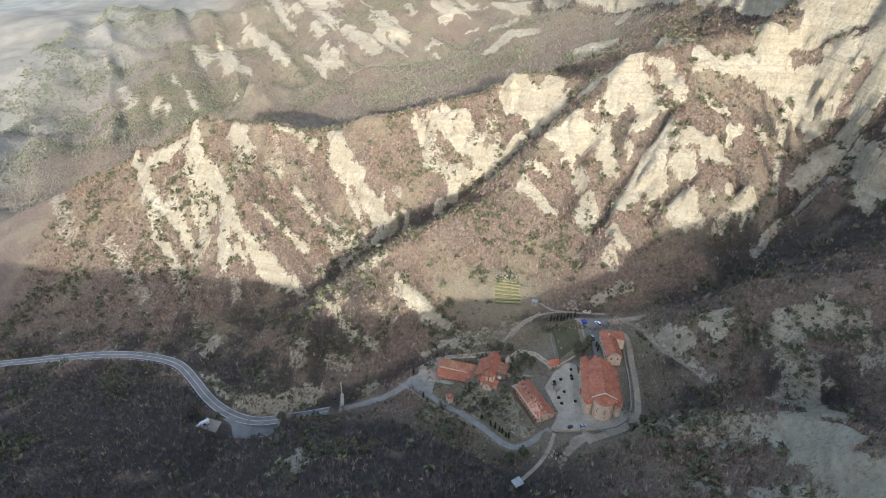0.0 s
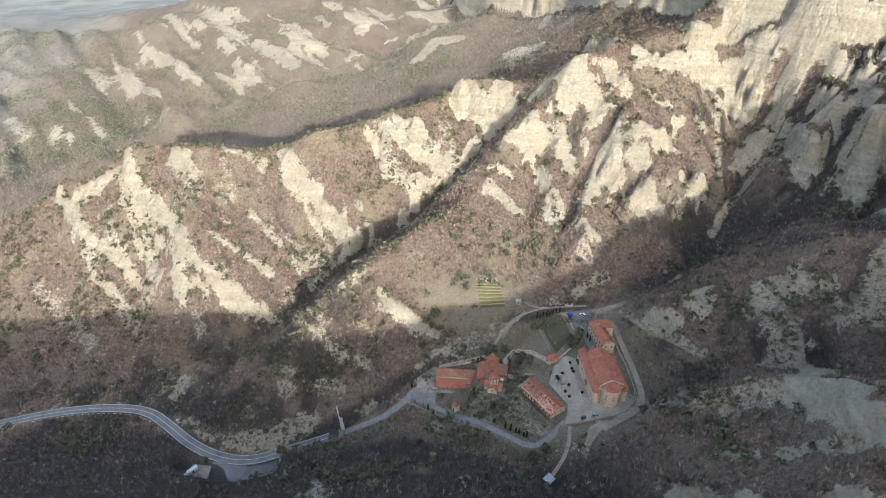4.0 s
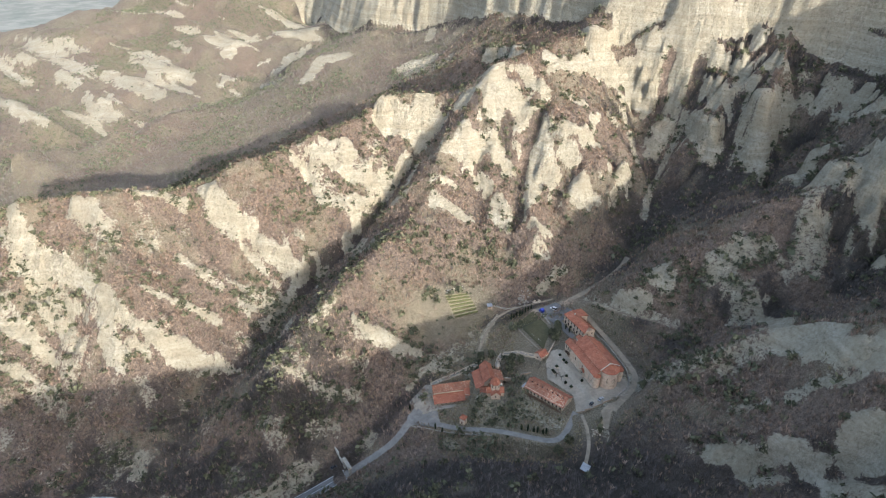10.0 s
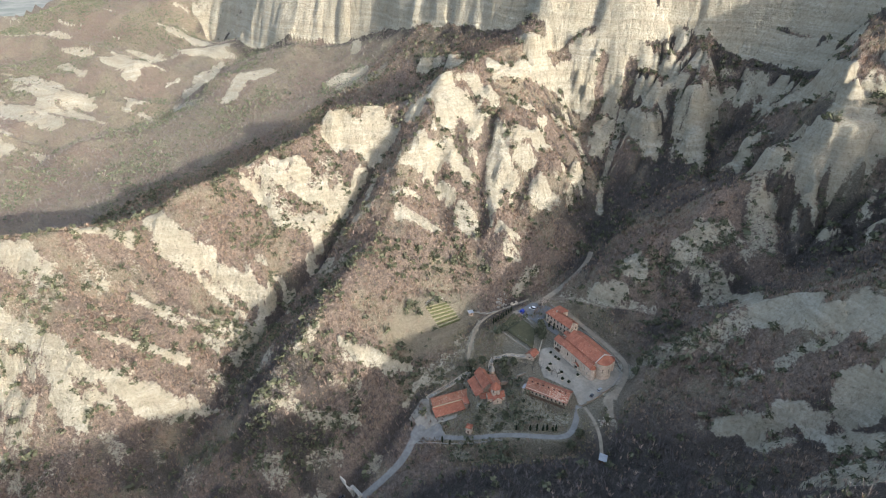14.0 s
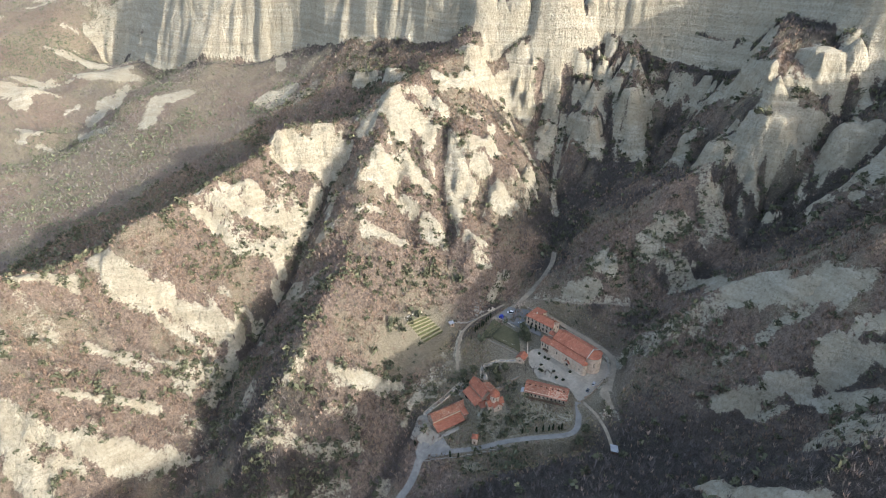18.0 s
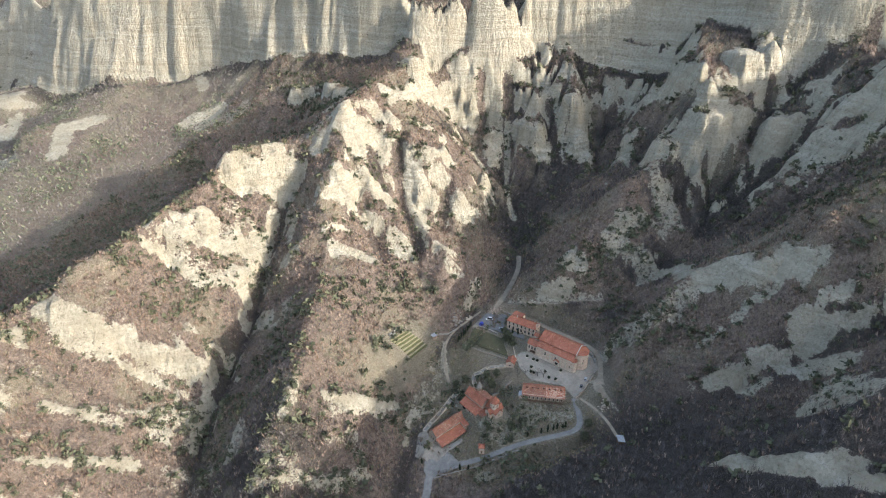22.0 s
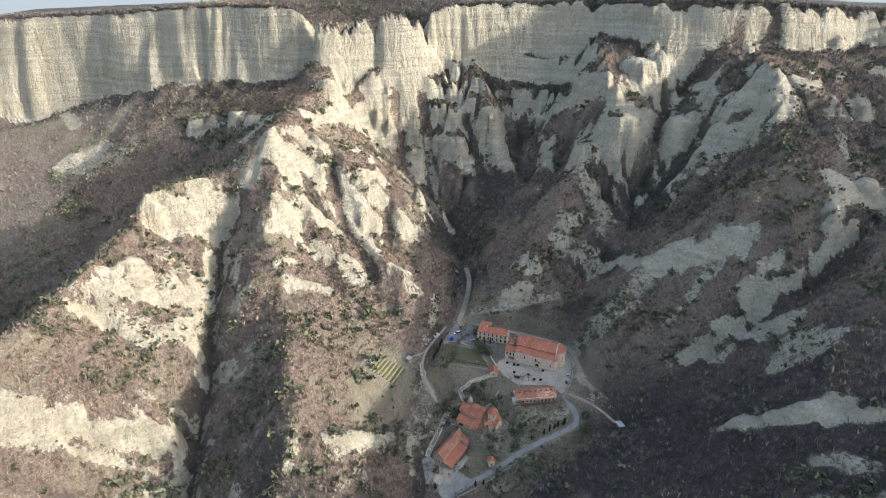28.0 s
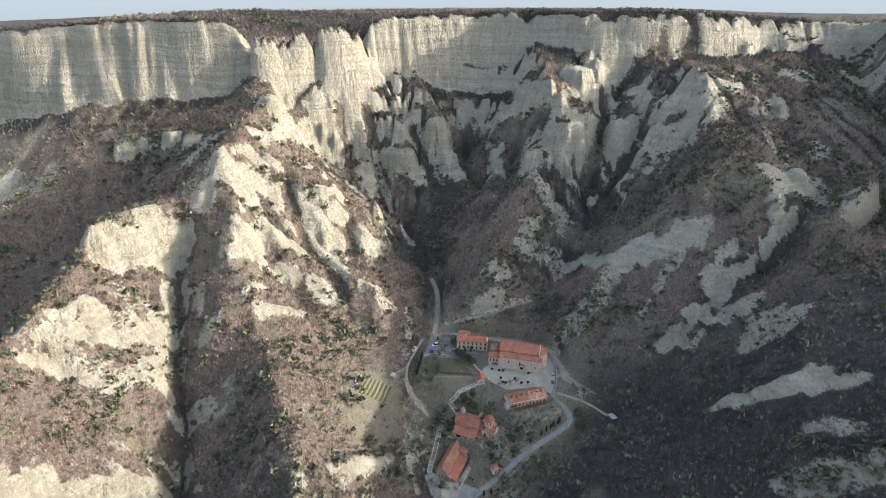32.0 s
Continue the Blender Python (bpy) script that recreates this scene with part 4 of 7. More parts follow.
def scarp_field(x, y):
    """The height that the scarps add, and how bare their faces are."""
    add, bare = np.zeros(np.shape(x)), np.zeros(np.shape(x))
    wob = 3.5 * fbm(x / 14, y / 14, 71, 3)
    for line, w, up, run in SCARPS.values():
        p = np.array(line, float)
        seg = np.hypot(*np.diff(p, axis=0).T)
        whole, done = seg.sum(), 0.0
        best, side, along = np.full(np.shape(x), 1e9), np.zeros(np.shape(x)), np.zeros(np.shape(x))
        for (a, b), n in zip(zip(p[:-1], p[1:]), seg):
            d = (b - a) / n
            t = np.clip((x - a[0]) * d[0] + (y - a[1]) * d[1], 0, n)
            r = np.hypot(x - a[0] - t * d[0], y - a[1] - t * d[1])
            c = d[0] * (y - a[1]) - d[1] * (x - a[0])
            hit = r < best
            best, side, along = np.where(hit, r, best), np.where(hit, np.sign(c), side), np.where(hit, done + t, along)
            done += n
        s = best * side + wob
        end = smooth(0, 9, along) * smooth(0, 9, whole - along) * smooth(1.0, 0.55, np.abs(best) / (run + w))
        face = smooth(-w, 0, s)
        add = add + up * end * np.where(s < 0, face, np.clip(1 - s / run, 0, 1))
        bare = np.maximum(bare, (0.35 if up > 5 and line[0][1] > 430 else 1.0) * end * smooth(-w - 1.5, -w + 1.5, s) * (1 - smooth(-0.5, 2.5, s)))
    return add, bare


def height(x, y, bare_too=False):
    """The ground's height at plan points, and how bare it is."""
    x, y = np.asarray(x, float), np.asarray(y, float)
    g = 5.0
    slope = np.hypot(base_height(x + g, y) - base_height(x - g, y), base_height(x, y + g) - base_height(x, y - g)) / (2 * g)
    steep = smooth(0.22, 0.9, slope)
    calm = 1 - 0.92 * smooth(0, 0.5, 1 - np.hypot((x - 60) / 88, (y - 254) / 72))
    bowl = smooth(190, 270, x) * (1 - smooth(430, 480, y))
    wx = 5 * fbm(x / 38, y / 38, 3, 3) + 3.0 * fbm(x / 11, y / 11, 5, 3)
    wy = 5 * fbm(x / 38, y / 38, 11, 3) + 3.0 * fbm(x / 11, y / 11, 13, 3)
    cliff = smooth(1.3, 2.6, slope)
    wx, wy = wx * (1 - 0.75 * cliff), wy * (1 - 0.75 * cliff)
    flute = np.abs(fbm(x / 60 + 3, y / 24, 15, 4))
    wx = wx + cliff * (0.6 + 5 * smooth(0.1, 0.5, fbm(x / 150, y / 120, 17, 2)) + 10 * smooth(560, 640, y)) * (flute - 0.3)
    k = calm * (0.25 + 0.75 * steep)
    h = base_height(x + wx * k, y + wy * k)
    block = smooth(40, 80, x) * smooth(335, 370, y) * (1 - smooth(270, 300, x)) * (1 - smooth(520, 560, y))
    ribs, fine = sample(RIBS, x, y), sample(RUNNELS, x, y)
    inside = smooth(0, 60, np.minimum(np.minimum(x + 460, 480 - x), np.minimum(y + 200, 780 - y)))
    ribs, fine = ribs * inside, fine * inside
    gentle = calm * steep * ((1 - bowl) * (1 - smooth(0.85, 1.5, slope)) + bowl * (1 - smooth(1.2, 2.0, slope)))
    h = h + gentle * ((3.0 + 6.0 * bowl - 0.8 * block) * (np.sqrt(np.abs(ribs)) - 0.82) + (0.9 - 0.3 * bowl - 0.4 * block) * fine)
    far = smooth(820, 980, y - 0.3 * x)
    spurs = 1 - 2 * np.abs(fbm((0.9 * x + 0.42 * y) / 80, (0.42 * x - 0.9 * y) / 420, 44, 3))
    h = h + far * (18 * fbm(x / 170, y / 170, 43, 3) + 15 * (spurs - 0.45))
    crag = 1 - 2 * np.abs(fbm(x / 11, y / 11, 35, 3))
    h = h + calm * (1 - 0.8 * cliff) * smooth(0.5, 1.1, slope) * (1.4 - 0.5 * np.maximum(block, bowl)) * (crag - 0.4)
    chip = 1 - 2 * np.abs(fbm(x / 5.2, y / 5.2, 36, 2))
    h = h + calm * (1 - 0.6 * cliff) * smooth(0.4, 1.0, slope) * (0.9 - 0.3 * np.maximum(block, bowl)) * (chip - 0.4)
    h = h + calm * 0.5 * fbm(x / 12, y / 12, 31, 3) + calm * steep * 0.6 * fbm(x / 6, y / 6, 33, 3)
    ledges = np.maximum(bowl, block) * smooth(0.35, 0.75, slope) * calm
    tilt = 0.09 * x - 0.05 * y + 14 * fbm(x / 80, y / 80, 45, 3)
    broken = smooth(-0.25, 0.45, fbm(x / 42, y / 42, 47, 3))
    for period, much in ((27.0, 0.5 * broken + 0.1), (10.5, 0.55 * broken)):
        h = h - ledges * much * period / (2 * np.pi) * np.sin(2 * np.pi * (h + tilt) / period)
    add, bare = scarp_field(x, y)
    h = h + add
    wob = 1 + 0.55 * fbm(x / 8, y / 8, 37, 3)
    for cx, cy, top, k in BUTTRESSES + NOSES:
        near = np.hypot(x - cx, y - cy) < 34
        r = np.hypot(x[near] - cx, y[near] - cy)
        h[near] = np.maximum(h[near], top - 3 - 1.25 * k * (r * wob[near]) ** 2 / (r * wob[near] + 7) - 1.2 * np.clip(r - 9, 0, None))
    for cx, cy, top, radius in TOWERS:
        near = np.hypot(x - cx, y - cy) < 2.0 * radius + 16
        r = np.hypot(x[near] - cx, y[near] - cy) * (1 + 0.4 * fbm(x[near] / 7, y[near] / 7, 39, 3))
        loaf = top - (2.1 * r if radius < 9 else 4 * (r / radius) ** 2 + 2.6 * np.clip(r - 0.9 * radius, 0, None))
        bare[near] = np.maximum(bare[near], 1.6 * smooth(-2, 1, loaf - h[near]) * smooth(0.25, 0.7, r / radius))
        h[near] = np.maximum(h[near], loaf)
    for line, half, deep in GULLIES.values():
        h = h - deep * smooth(1.5 * half + 4, 0, near_line(x, y, line, 1.5 * half + 5)[0])
    h = h + smooth(350, 1500, np.hypot(x, y - 450) - 500) * 9 * fbm(x / 160, y / 160, 41, 4)
    for line, half in ROADS.values():
        r, z = near_line(x, y, line, half + 8)
        w = 1 - smooth(half + 0.8, half + 6.5, r)
        h = h * (1 - w) + z * w
        bare = bare * (1 - w)
    for cx, cy, hx, hy, turn, z in PADS:
        c, s = math.cos(radians(turn)), math.sin(radians(turn))
        r = np.maximum(np.abs((x - cx) * c + (y - cy) * s) - hx, np.abs((y - cy) * c - (x - cx) * s) - hy)
        w = 1 - smooth(0.5, 5, r)
        h = h * (1 - w) + z * w
        bare = bare * (1 - w)
    h = np.where((x > 330) & (h > 226), 226 + 0.25 * (h - 226), h)
    edge = smooth(0, 900, np.maximum(np.maximum(GX0 + 60 - x, x - 760), np.maximum(GY0 + 60 - y, y - 1690)))
    h = h * (1 - edge) + edge * (-125 + 8 * fbm(x / 500, y / 500, 51, 3))
    return (h, bare) if bare_too else h


# ---- ground ----
def spread(cuts, steps, first, last, grow=1.10):
    """Grid lines: a given step in each stretch between cuts, growing outside them."""
    core = np.concatenate([np.arange(c, d, s) for c, d, s in zip(cuts[:-1], cuts[1:], steps)] + [[cuts[-1]]])
    a, b, s = [core[0]], [core[-1]], steps[0]
    while a[-1] > first:
        s = min(s * grow, 160)
        a.append(a[-1] - s)
    s = steps[-1]
    while b[-1] < last:
        s = min(s * grow, 160)
        b.append(b[-1] + s)
    return np.array(a[:0:-1] + list(core) + b[1:])


def grid_mesh(name, xs, ys):
    X, Y = np.meshgrid(xs, ys)
    Z, B = (v.reshape(X.shape) for v in height(X.ravel(), Y.ravel(), True))
    nx, ny = len(xs), len(ys)
    me = bpy.data.meshes.new(name)
    me.vertices.add(nx * ny)
    me.vertices.foreach_set("co", np.stack([X, Y, Z], -1).astype(np.float32).ravel())
    idx = np.arange(nx * ny).reshape(ny, nx)
    f = np.stack([idx[:-1, :-1], idx[:-1, 1:], idx[1:, 1:], idx[1:, :-1]], -1).reshape(-1, 4)
    me.loops.add(f.size)
    me.loops.foreach_set("vertex_index", f.ravel().astype(np.int32))
    me.polygons.add(len(f))
    me.polygons.foreach_set("loop_start", np.arange(0, f.size, 4, dtype=np.int32))
    me.polygons.foreach_set("use_smooth", np.ones(len(f), bool))
    me.update(calc_edges=True)
    return me, X, Y, Z, B


XS, YS = spread((-760, -440, 440), (5.0, 1.55), -4600, 4600), spread((-60, 640, 1400), (1.55, 5.0), -4600, 4600)
ground_mesh, GX, GY, GZ, GB = grid_mesh("ground", XS, YS)
gzy, gzx = np.gradient(GZ, YS, XS)
GSL = np.hypot(gzx, gzy)
settled = smooth(0, 0.4, 1 - np.hypot((GX - 58) / 86, (GY - 255) / 78))
ribs_at, fine_at = sample(RIBS, GX, GY), sample(RUNNELS, GX, GY)
wild = np.maximum(smooth(190, 240, GX), smooth(40, 80, GX) * smooth(335, 370, GY))
ragged = 0.55 * fbm(GX / 17, GY / 17, 61, 3) + 0.5 * fbm(GX / 5.5, GY / 5.5, 60, 3) + 0.14 * fine_at
bowl_at = smooth(190, 270, GX) * (1 - smooth(430, 480, GY))
proud = np.abs(ribs_at) - 0.75
soft_y, soft_x = np.gradient(blurred(GZ, 4), YS, XS)
soft_slope = np.hypot(soft_x, soft_y)
lean = soft_slope + 0.22 * ragged + 0.75 * bowl_at * np.clip(proud, -0.6, 0.5) + 0.15 * fbm(GX / 45, GY / 45, 63, 2) - 0.9 * settled
rock = smooth(1.05, 1.2, lean - 0.2 * bowl_at * smooth(2.4, 1.6, soft_slope) - 0.75 * (1 - wild) - 0.38 * wild * (1 - bowl_at))
rock = rock * smooth(1500, 1100, GY)
vale = smooth(42, 14, near_line(GX, GY, LANDFORMS["stream"], 60)[0]) * smooth(130, 180, GX)
rock = rock * (1 - 0.85 * vale)
rock = np.maximum(rock, 0.62 * np.clip(GB, 0, 1.6) * smooth(-0.5, 0.0, fbm(GX / 14, GY / 14, 65, 4)) * (1 - settled))
mottle = smooth(90, 130, GX) * smooth(340, 320, GY) * smooth(1.9, 1.3, soft_slope)
rock = rock * (1 - 0.6 * mottle * smooth(0.02, -0.3, fbm(GX / 6.5, GY / 6.5, 64, 3) + 0.15 * fine_at))
for line, half, much in BARE.values():
    d = near_line(GX, GY, [(a, b, 0) for a, b in line], 3 * half + 6)[0]
    rock = np.maximum(rock, much * smooth(1.3, 0.75, d / (half + 0.6) + 1.15 * ragged - 0.4 * bowl_at * np.clip(proud, -0.7, 0.4)))
clefts = np.zeros(GX.shape)
for line, half, deep in GULLIES.values():
    clefts = np.maximum(clefts, smooth(1.1 * half + 1, 0.4 * half, near_line(GX, GY, line, 2 * half + 12)[0] + 6 * ragged))
rock = rock * (1 - 0.92 * clefts)
for name in ("gully_trail", "gully_scree"):
    line, half, much = BARE[name]
    rock = np.maximum(rock, much * smooth(1.3, 0.6, near_line(GX, GY, [(a, b, 0) for a, b in line], 3 * half)[0] / half + 0.6 * ragged))
shelf = smooth(26, 12, near_line(GX, GY, LANDFORMS["bench"], 40)[0]) * smooth(1.5, 1.0, soft_slope)
rock = rock * (1 - 0.9 * shelf)
chasm = smooth(46, 20, near_line(GX, GY, LANDFORMS["gorge"], 60)[0]) * smooth(-130, -90, GX)
rock = np.maximum(rock, 0.85 * chasm * smooth(0.10, 0.26, fbm(GX / 15, GY / 15, 77, 3) + 0.12 * fine_at) * smooth(0.45, 0.8, soft_slope))
west = smooth(-40, -90, GX) * smooth(320, 350, GY) * smooth(530, 505, GY) * smooth(-380, -330, GX)
rock = np.maximum(rock, 0.38 * west * smooth(0.12, 0.42, fbm(GX / 13, GY / 13, 76, 3) + 0.22 * fine_at))
hills = smooth(960, 1040, GY - 0.25 * GX) * smooth(1750, 1600, GY) * smooth(260, 130, GX) * smooth(-620, -480, GX)
scar = fbm((0.9 * GX + 0.42 * GY) / 19, (0.42 * GX - 0.9 * GY) / 120, 69, 3) + 0.2 * fbm(GX / 14, GY / 14, 70, 3)
rock = np.maximum(rock, 0.9 * hills * smooth(0.27, 0.36, scar))
# wooded band below the road; its dark litter also deepens the shade
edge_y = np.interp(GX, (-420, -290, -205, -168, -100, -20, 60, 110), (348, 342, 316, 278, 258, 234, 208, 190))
shade_wood = smooth(4, -14, GY - edge_y - 8 * fbm(GX / 20, GY / 20, 78, 2)) * smooth(110, 40, GX)
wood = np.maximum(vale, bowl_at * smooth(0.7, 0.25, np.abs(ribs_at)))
# western foot: dark litter for scrub and for the shade lying there
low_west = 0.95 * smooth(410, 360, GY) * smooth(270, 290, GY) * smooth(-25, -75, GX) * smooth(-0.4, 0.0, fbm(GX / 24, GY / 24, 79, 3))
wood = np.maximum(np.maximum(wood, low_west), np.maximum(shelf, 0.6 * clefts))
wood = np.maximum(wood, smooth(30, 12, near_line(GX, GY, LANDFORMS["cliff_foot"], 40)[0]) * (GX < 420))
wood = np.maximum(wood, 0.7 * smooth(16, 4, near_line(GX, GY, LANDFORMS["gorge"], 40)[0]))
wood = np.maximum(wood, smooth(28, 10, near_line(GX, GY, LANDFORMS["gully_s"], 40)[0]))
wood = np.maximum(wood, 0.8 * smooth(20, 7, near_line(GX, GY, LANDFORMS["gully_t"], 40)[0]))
wood = np.maximum(wood * smooth(-0.5, 0.1, fbm(GX / 26, GY / 26, 74, 3)), shade_wood * smooth(-0.9, -0.3, fbm(GX / 26, GY / 26, 74, 3)))
wood = np.maximum(wood, 0.85 * smooth(196, 206, GZ) * smooth(0.9, 0.5, soft_slope) * (GX > 230))
wood = wood * (1 - rock) * (1 - settled)
wood = np.maximum(wood, 0.8 * smooth(8, 3, near_line(GX, GY, LANDFORMS["stream"], 20)[0] + 4 * ragged) * smooth(125, 105, GX) * (1 - rock))
# last term: paler turf beyond the ridge stands in for distance haze
grass = smooth(0.0, 0.35, fbm(GX / 30, GY / 30, 67, 3)) * 0.8 + settled + smooth(0, 0.4, 1 - np.hypot((GX - 38) / 50, (GY - 338) / 26)) + 0.5 * smooth(640, 800, GY) * smooth(-0.2, 0.2, fbm(GX / 90, GY / 90, 68, 3))
at = ground_mesh.attributes.new("rock", 'FLOAT', 'POINT')
at.data.foreach_set("value", rock.astype(np.float32).ravel())
at = ground_mesh.attributes.new("grass", 'FLOAT', 'POINT')
at.data.foreach_set("value", np.clip(grass, 0, 1).astype(np.float32).ravel())
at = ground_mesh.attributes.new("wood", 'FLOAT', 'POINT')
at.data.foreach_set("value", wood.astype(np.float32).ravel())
# where the haze-paled far colour takes over, by distance
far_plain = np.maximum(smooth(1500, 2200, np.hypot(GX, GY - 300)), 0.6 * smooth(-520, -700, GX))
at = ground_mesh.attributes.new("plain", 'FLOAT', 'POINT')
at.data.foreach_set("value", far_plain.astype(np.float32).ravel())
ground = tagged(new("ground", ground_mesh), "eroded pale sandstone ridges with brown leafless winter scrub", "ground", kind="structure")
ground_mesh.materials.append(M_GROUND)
rock_soft = blurred(rock, 5)


# ---- winter scrub and evergreen bushes ----
rng = np.random.default_rng(7)


def at_grid(A, x, y):
    i, j = np.clip(np.searchsorted(XS, x), 1, len(XS) - 1), np.clip(np.searchsorted(YS, y), 1, len(YS) - 1)
    return A[j, i]


def clear(x, y):
    """Ground that is free of bushes: roads, pads and the buildings' yards."""
    ok = np.ones(np.shape(x), bool)
    for name, (line, half) in ROADS.items():
        ok &= near_line(x, y, line, half + 4)[0] > half + 1.6
    for cx, cy, hx, hy, turn, z in PADS:
        c, s = math.cos(radians(turn)), math.sin(radians(turn))
        ok &= np.maximum(np.abs((x - cx) * c + (y - cy) * s) - hx, np.abs((y - cy) * c - (x - cx) * s) - hy) > 1.0
    yard = (np.abs(x - 84) < 32) & (np.abs(y - 240) < 66) & (np.hypot((x - 85) / 36, (y - 246) / 52) < 1)
    return ok & ~yard


def stuff_mesh(name, verts, faces, material, label, category):
    me = bpy.data.meshes.new(name)
    k = faces.shape[1]
    me.vertices.add(len(verts))
    me.vertices.foreach_set("co", verts.astype(np.float32).ravel())
    me.loops.add(faces.size)
    me.loops.foreach_set("vertex_index", faces.astype(np.int32).ravel())
    me.polygons.add(len(faces))
    me.polygons.foreach_set("loop_start", np.arange(0, faces.size, k, dtype=np.int32))
    me.update(calc_edges=True)
    me.materials.append(material)
    return tagged(new(name, me), label, category, kind="stuff")


def scatter(n, x0, x1, y0, y1, keep):
    x, y = rng.uniform(x0, x1, n), rng.uniform(y0, y1, n)
    ok = (rng.uniform(0, 1, n) < keep(x, y)) & clear(x, y)
    x, y = x[ok], y[ok]
    return x, y, height(x, y)


def tufts(x, y, z, size, blades, lean, width):
    """Fans of thin twigs, each fan from one foot."""
    n = len(x)
    a = rng.uniform(0, 2 * np.pi, (n, blades))
    r = size[:, None] * rng.uniform(0.25, 1.0, (n, blades)) * lean
    up = size[:, None] * rng.uniform(0.7, 1.2, (n, blades))
    wd = size[:, None] * width * rng.uniform(0.6, 1.3, (n, blades))
    tip = np.stack([x[:, None] + r * np.cos(a), y[:, None] + r * np.sin(a), z[:, None] + up], -1)
    side = np.stack([-np.sin(a) * wd, np.cos(a) * wd, np.zeros_like(a)], -1)
    V = np.empty((n, 1 + 2 * blades, 3))
    V[:, 0] = np.stack([x, y, z - 0.3], -1)
    root = V[:, :1]
    V[:, 1::2], V[:, 2::2] = tip, 0.42 * root + 0.58 * tip + 1.7 * side
    base = (np.arange(n) * (1 + 2 * blades))[:, None]
    k = np.arange(blades)[None]
    F = np.stack([base + 0 * k, base + 1 + 2 * k, base + 2 + 2 * k], -1)
    return V.reshape(-1, 3), F.reshape(-1, 3)


def leafballs(x, y, z, size, leaves):
    """Loose crowns of small leaf sprays with gaps between them."""
    n = len(x)
    d = rng.normal(size=(n, leaves, 3))
    d /= np.linalg.norm(d, axis=-1, keepdims=True)
    d[..., 2] = np.abs(d[..., 2]) * 1.1 - 0.15
    rad = size[:, None, None] * rng.uniform(0.45, 1.0, (n, leaves, 1)) * (1 + 0.35 * np.sin(3 * np.arctan2(d[..., 1:2], d[..., 0:1]) + rng.uniform(0, 6, (n, 1, 1))))
    c = np.stack([x, y, z + 0.5 * size], -1)[:, None] + d * rad * np.array([1, 1, 1.05])
    e1 = rng.normal(size=(n, leaves, 3)) * size[:, None, None] * 0.26
    e2 = rng.normal(size=(n, leaves, 3)) * size[:, None, None] * 0.26
    V = np.stack([c - e1, c + e2, c + e1, c - e2], 2).reshape(-1, 3)
    return V, np.arange(len(V)).reshape(-1, 4)


def scrub_keep(x, y):
    r, s = at_grid(rock, x, y), at_grid(GSL, x, y)
    near = smooth(1500, 700, np.hypot(x, y - 300))
    clump = 0.45 + 0.55 * smooth(-0.35, 0.15, fbm(x / 22, y / 22, 81, 3))
    meadow = smooth(0, 0.35, 1 - np.hypot((x - 38) / 46, (y - 335) / 24))
    return (1 - r) ** 1.5 * near * clump * (1 - 0.95 * meadow) * (1 - 0.75 * at_grid(settled, x, y)) * (1 - 0.9 * at_grid(wood, x, y))


def valley_keep(x, y):
    return (1 - at_grid(rock, x, y)) ** 1.5 * (0.5 + 0.5 * smooth(-0.35, 0.15, fbm(x / 22, y / 22, 81, 3)))


sx, sy, sz = scatter(280000, -430, 470, -140, 700, scrub_keep)
V, F = tufts(sx, sy, sz, rng.uniform(0.8, 2.8, len(sx)), 7, 0.85, 0.085)
stuff_mesh("scrub", V, F, M_SCRUB, "dense leafless brown winter scrub on the slopes", "scrub")
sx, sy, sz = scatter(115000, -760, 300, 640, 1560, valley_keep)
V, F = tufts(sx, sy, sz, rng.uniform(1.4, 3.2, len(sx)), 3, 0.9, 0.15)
stuff_mesh("valley_scrub", V, F, M_HAZED_SCRUB, "leafless brown scrub of the valley beyond the ridge, greyed in colour for haze", "scrub")


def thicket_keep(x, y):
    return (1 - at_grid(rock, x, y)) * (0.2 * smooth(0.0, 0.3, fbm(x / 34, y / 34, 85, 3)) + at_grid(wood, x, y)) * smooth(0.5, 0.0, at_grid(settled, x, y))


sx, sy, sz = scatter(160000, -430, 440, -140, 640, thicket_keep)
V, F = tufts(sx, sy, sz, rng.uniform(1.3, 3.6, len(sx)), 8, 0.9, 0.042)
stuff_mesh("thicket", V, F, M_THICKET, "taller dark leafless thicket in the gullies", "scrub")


def grass_keep(x, y):
    return smooth(0.05, 0.4, at_grid(settled, x, y))


sx, sy, sz = scatter(30000, -30, 150, 180, 360, grass_keep)
V, F = tufts(sx, sy, sz, rng.uniform(0.3, 0.9, len(sx)), 5, 1.2, 0.22)
stuff_mesh("dry_grass", V, F, M_DRYGRASS, "tufts of dry winter grass around the buildings", "grass")


def bush_keep(x, y):
    r, soft = at_grid(rock, x, y), at_grid(rock_soft, x, y)
    edge = smooth(0.05, 0.3, soft) * (1 - smooth(0.55, 0.9, soft))
    grove = smooth(0.0, 0.35, fbm(x / 40, y / 40, 91, 3)) + 0.35 * at_grid(low_west, x, y)
    crest = np.maximum(smooth(13, 4, near_line(x, y, LANDFORMS["north_crest"], 20)[0]), smooth(11, 3, near_line(x, y, LANDFORMS["garden_crest"], 20)[0]))
    bench = 0.5 * at_grid(shelf, x, y)
    return (bench + 0.9 * crest * smooth(-0.2, 0.15, fbm(x / 12, y / 12, 95, 2)) + 0.07 + 0.8 * grove ** 2 + 0.8 * edge * smooth(-0.3, 0.2, fbm(x / 18, y / 18, 94, 2))) * (1 - smooth(0.8, 1.0, r))


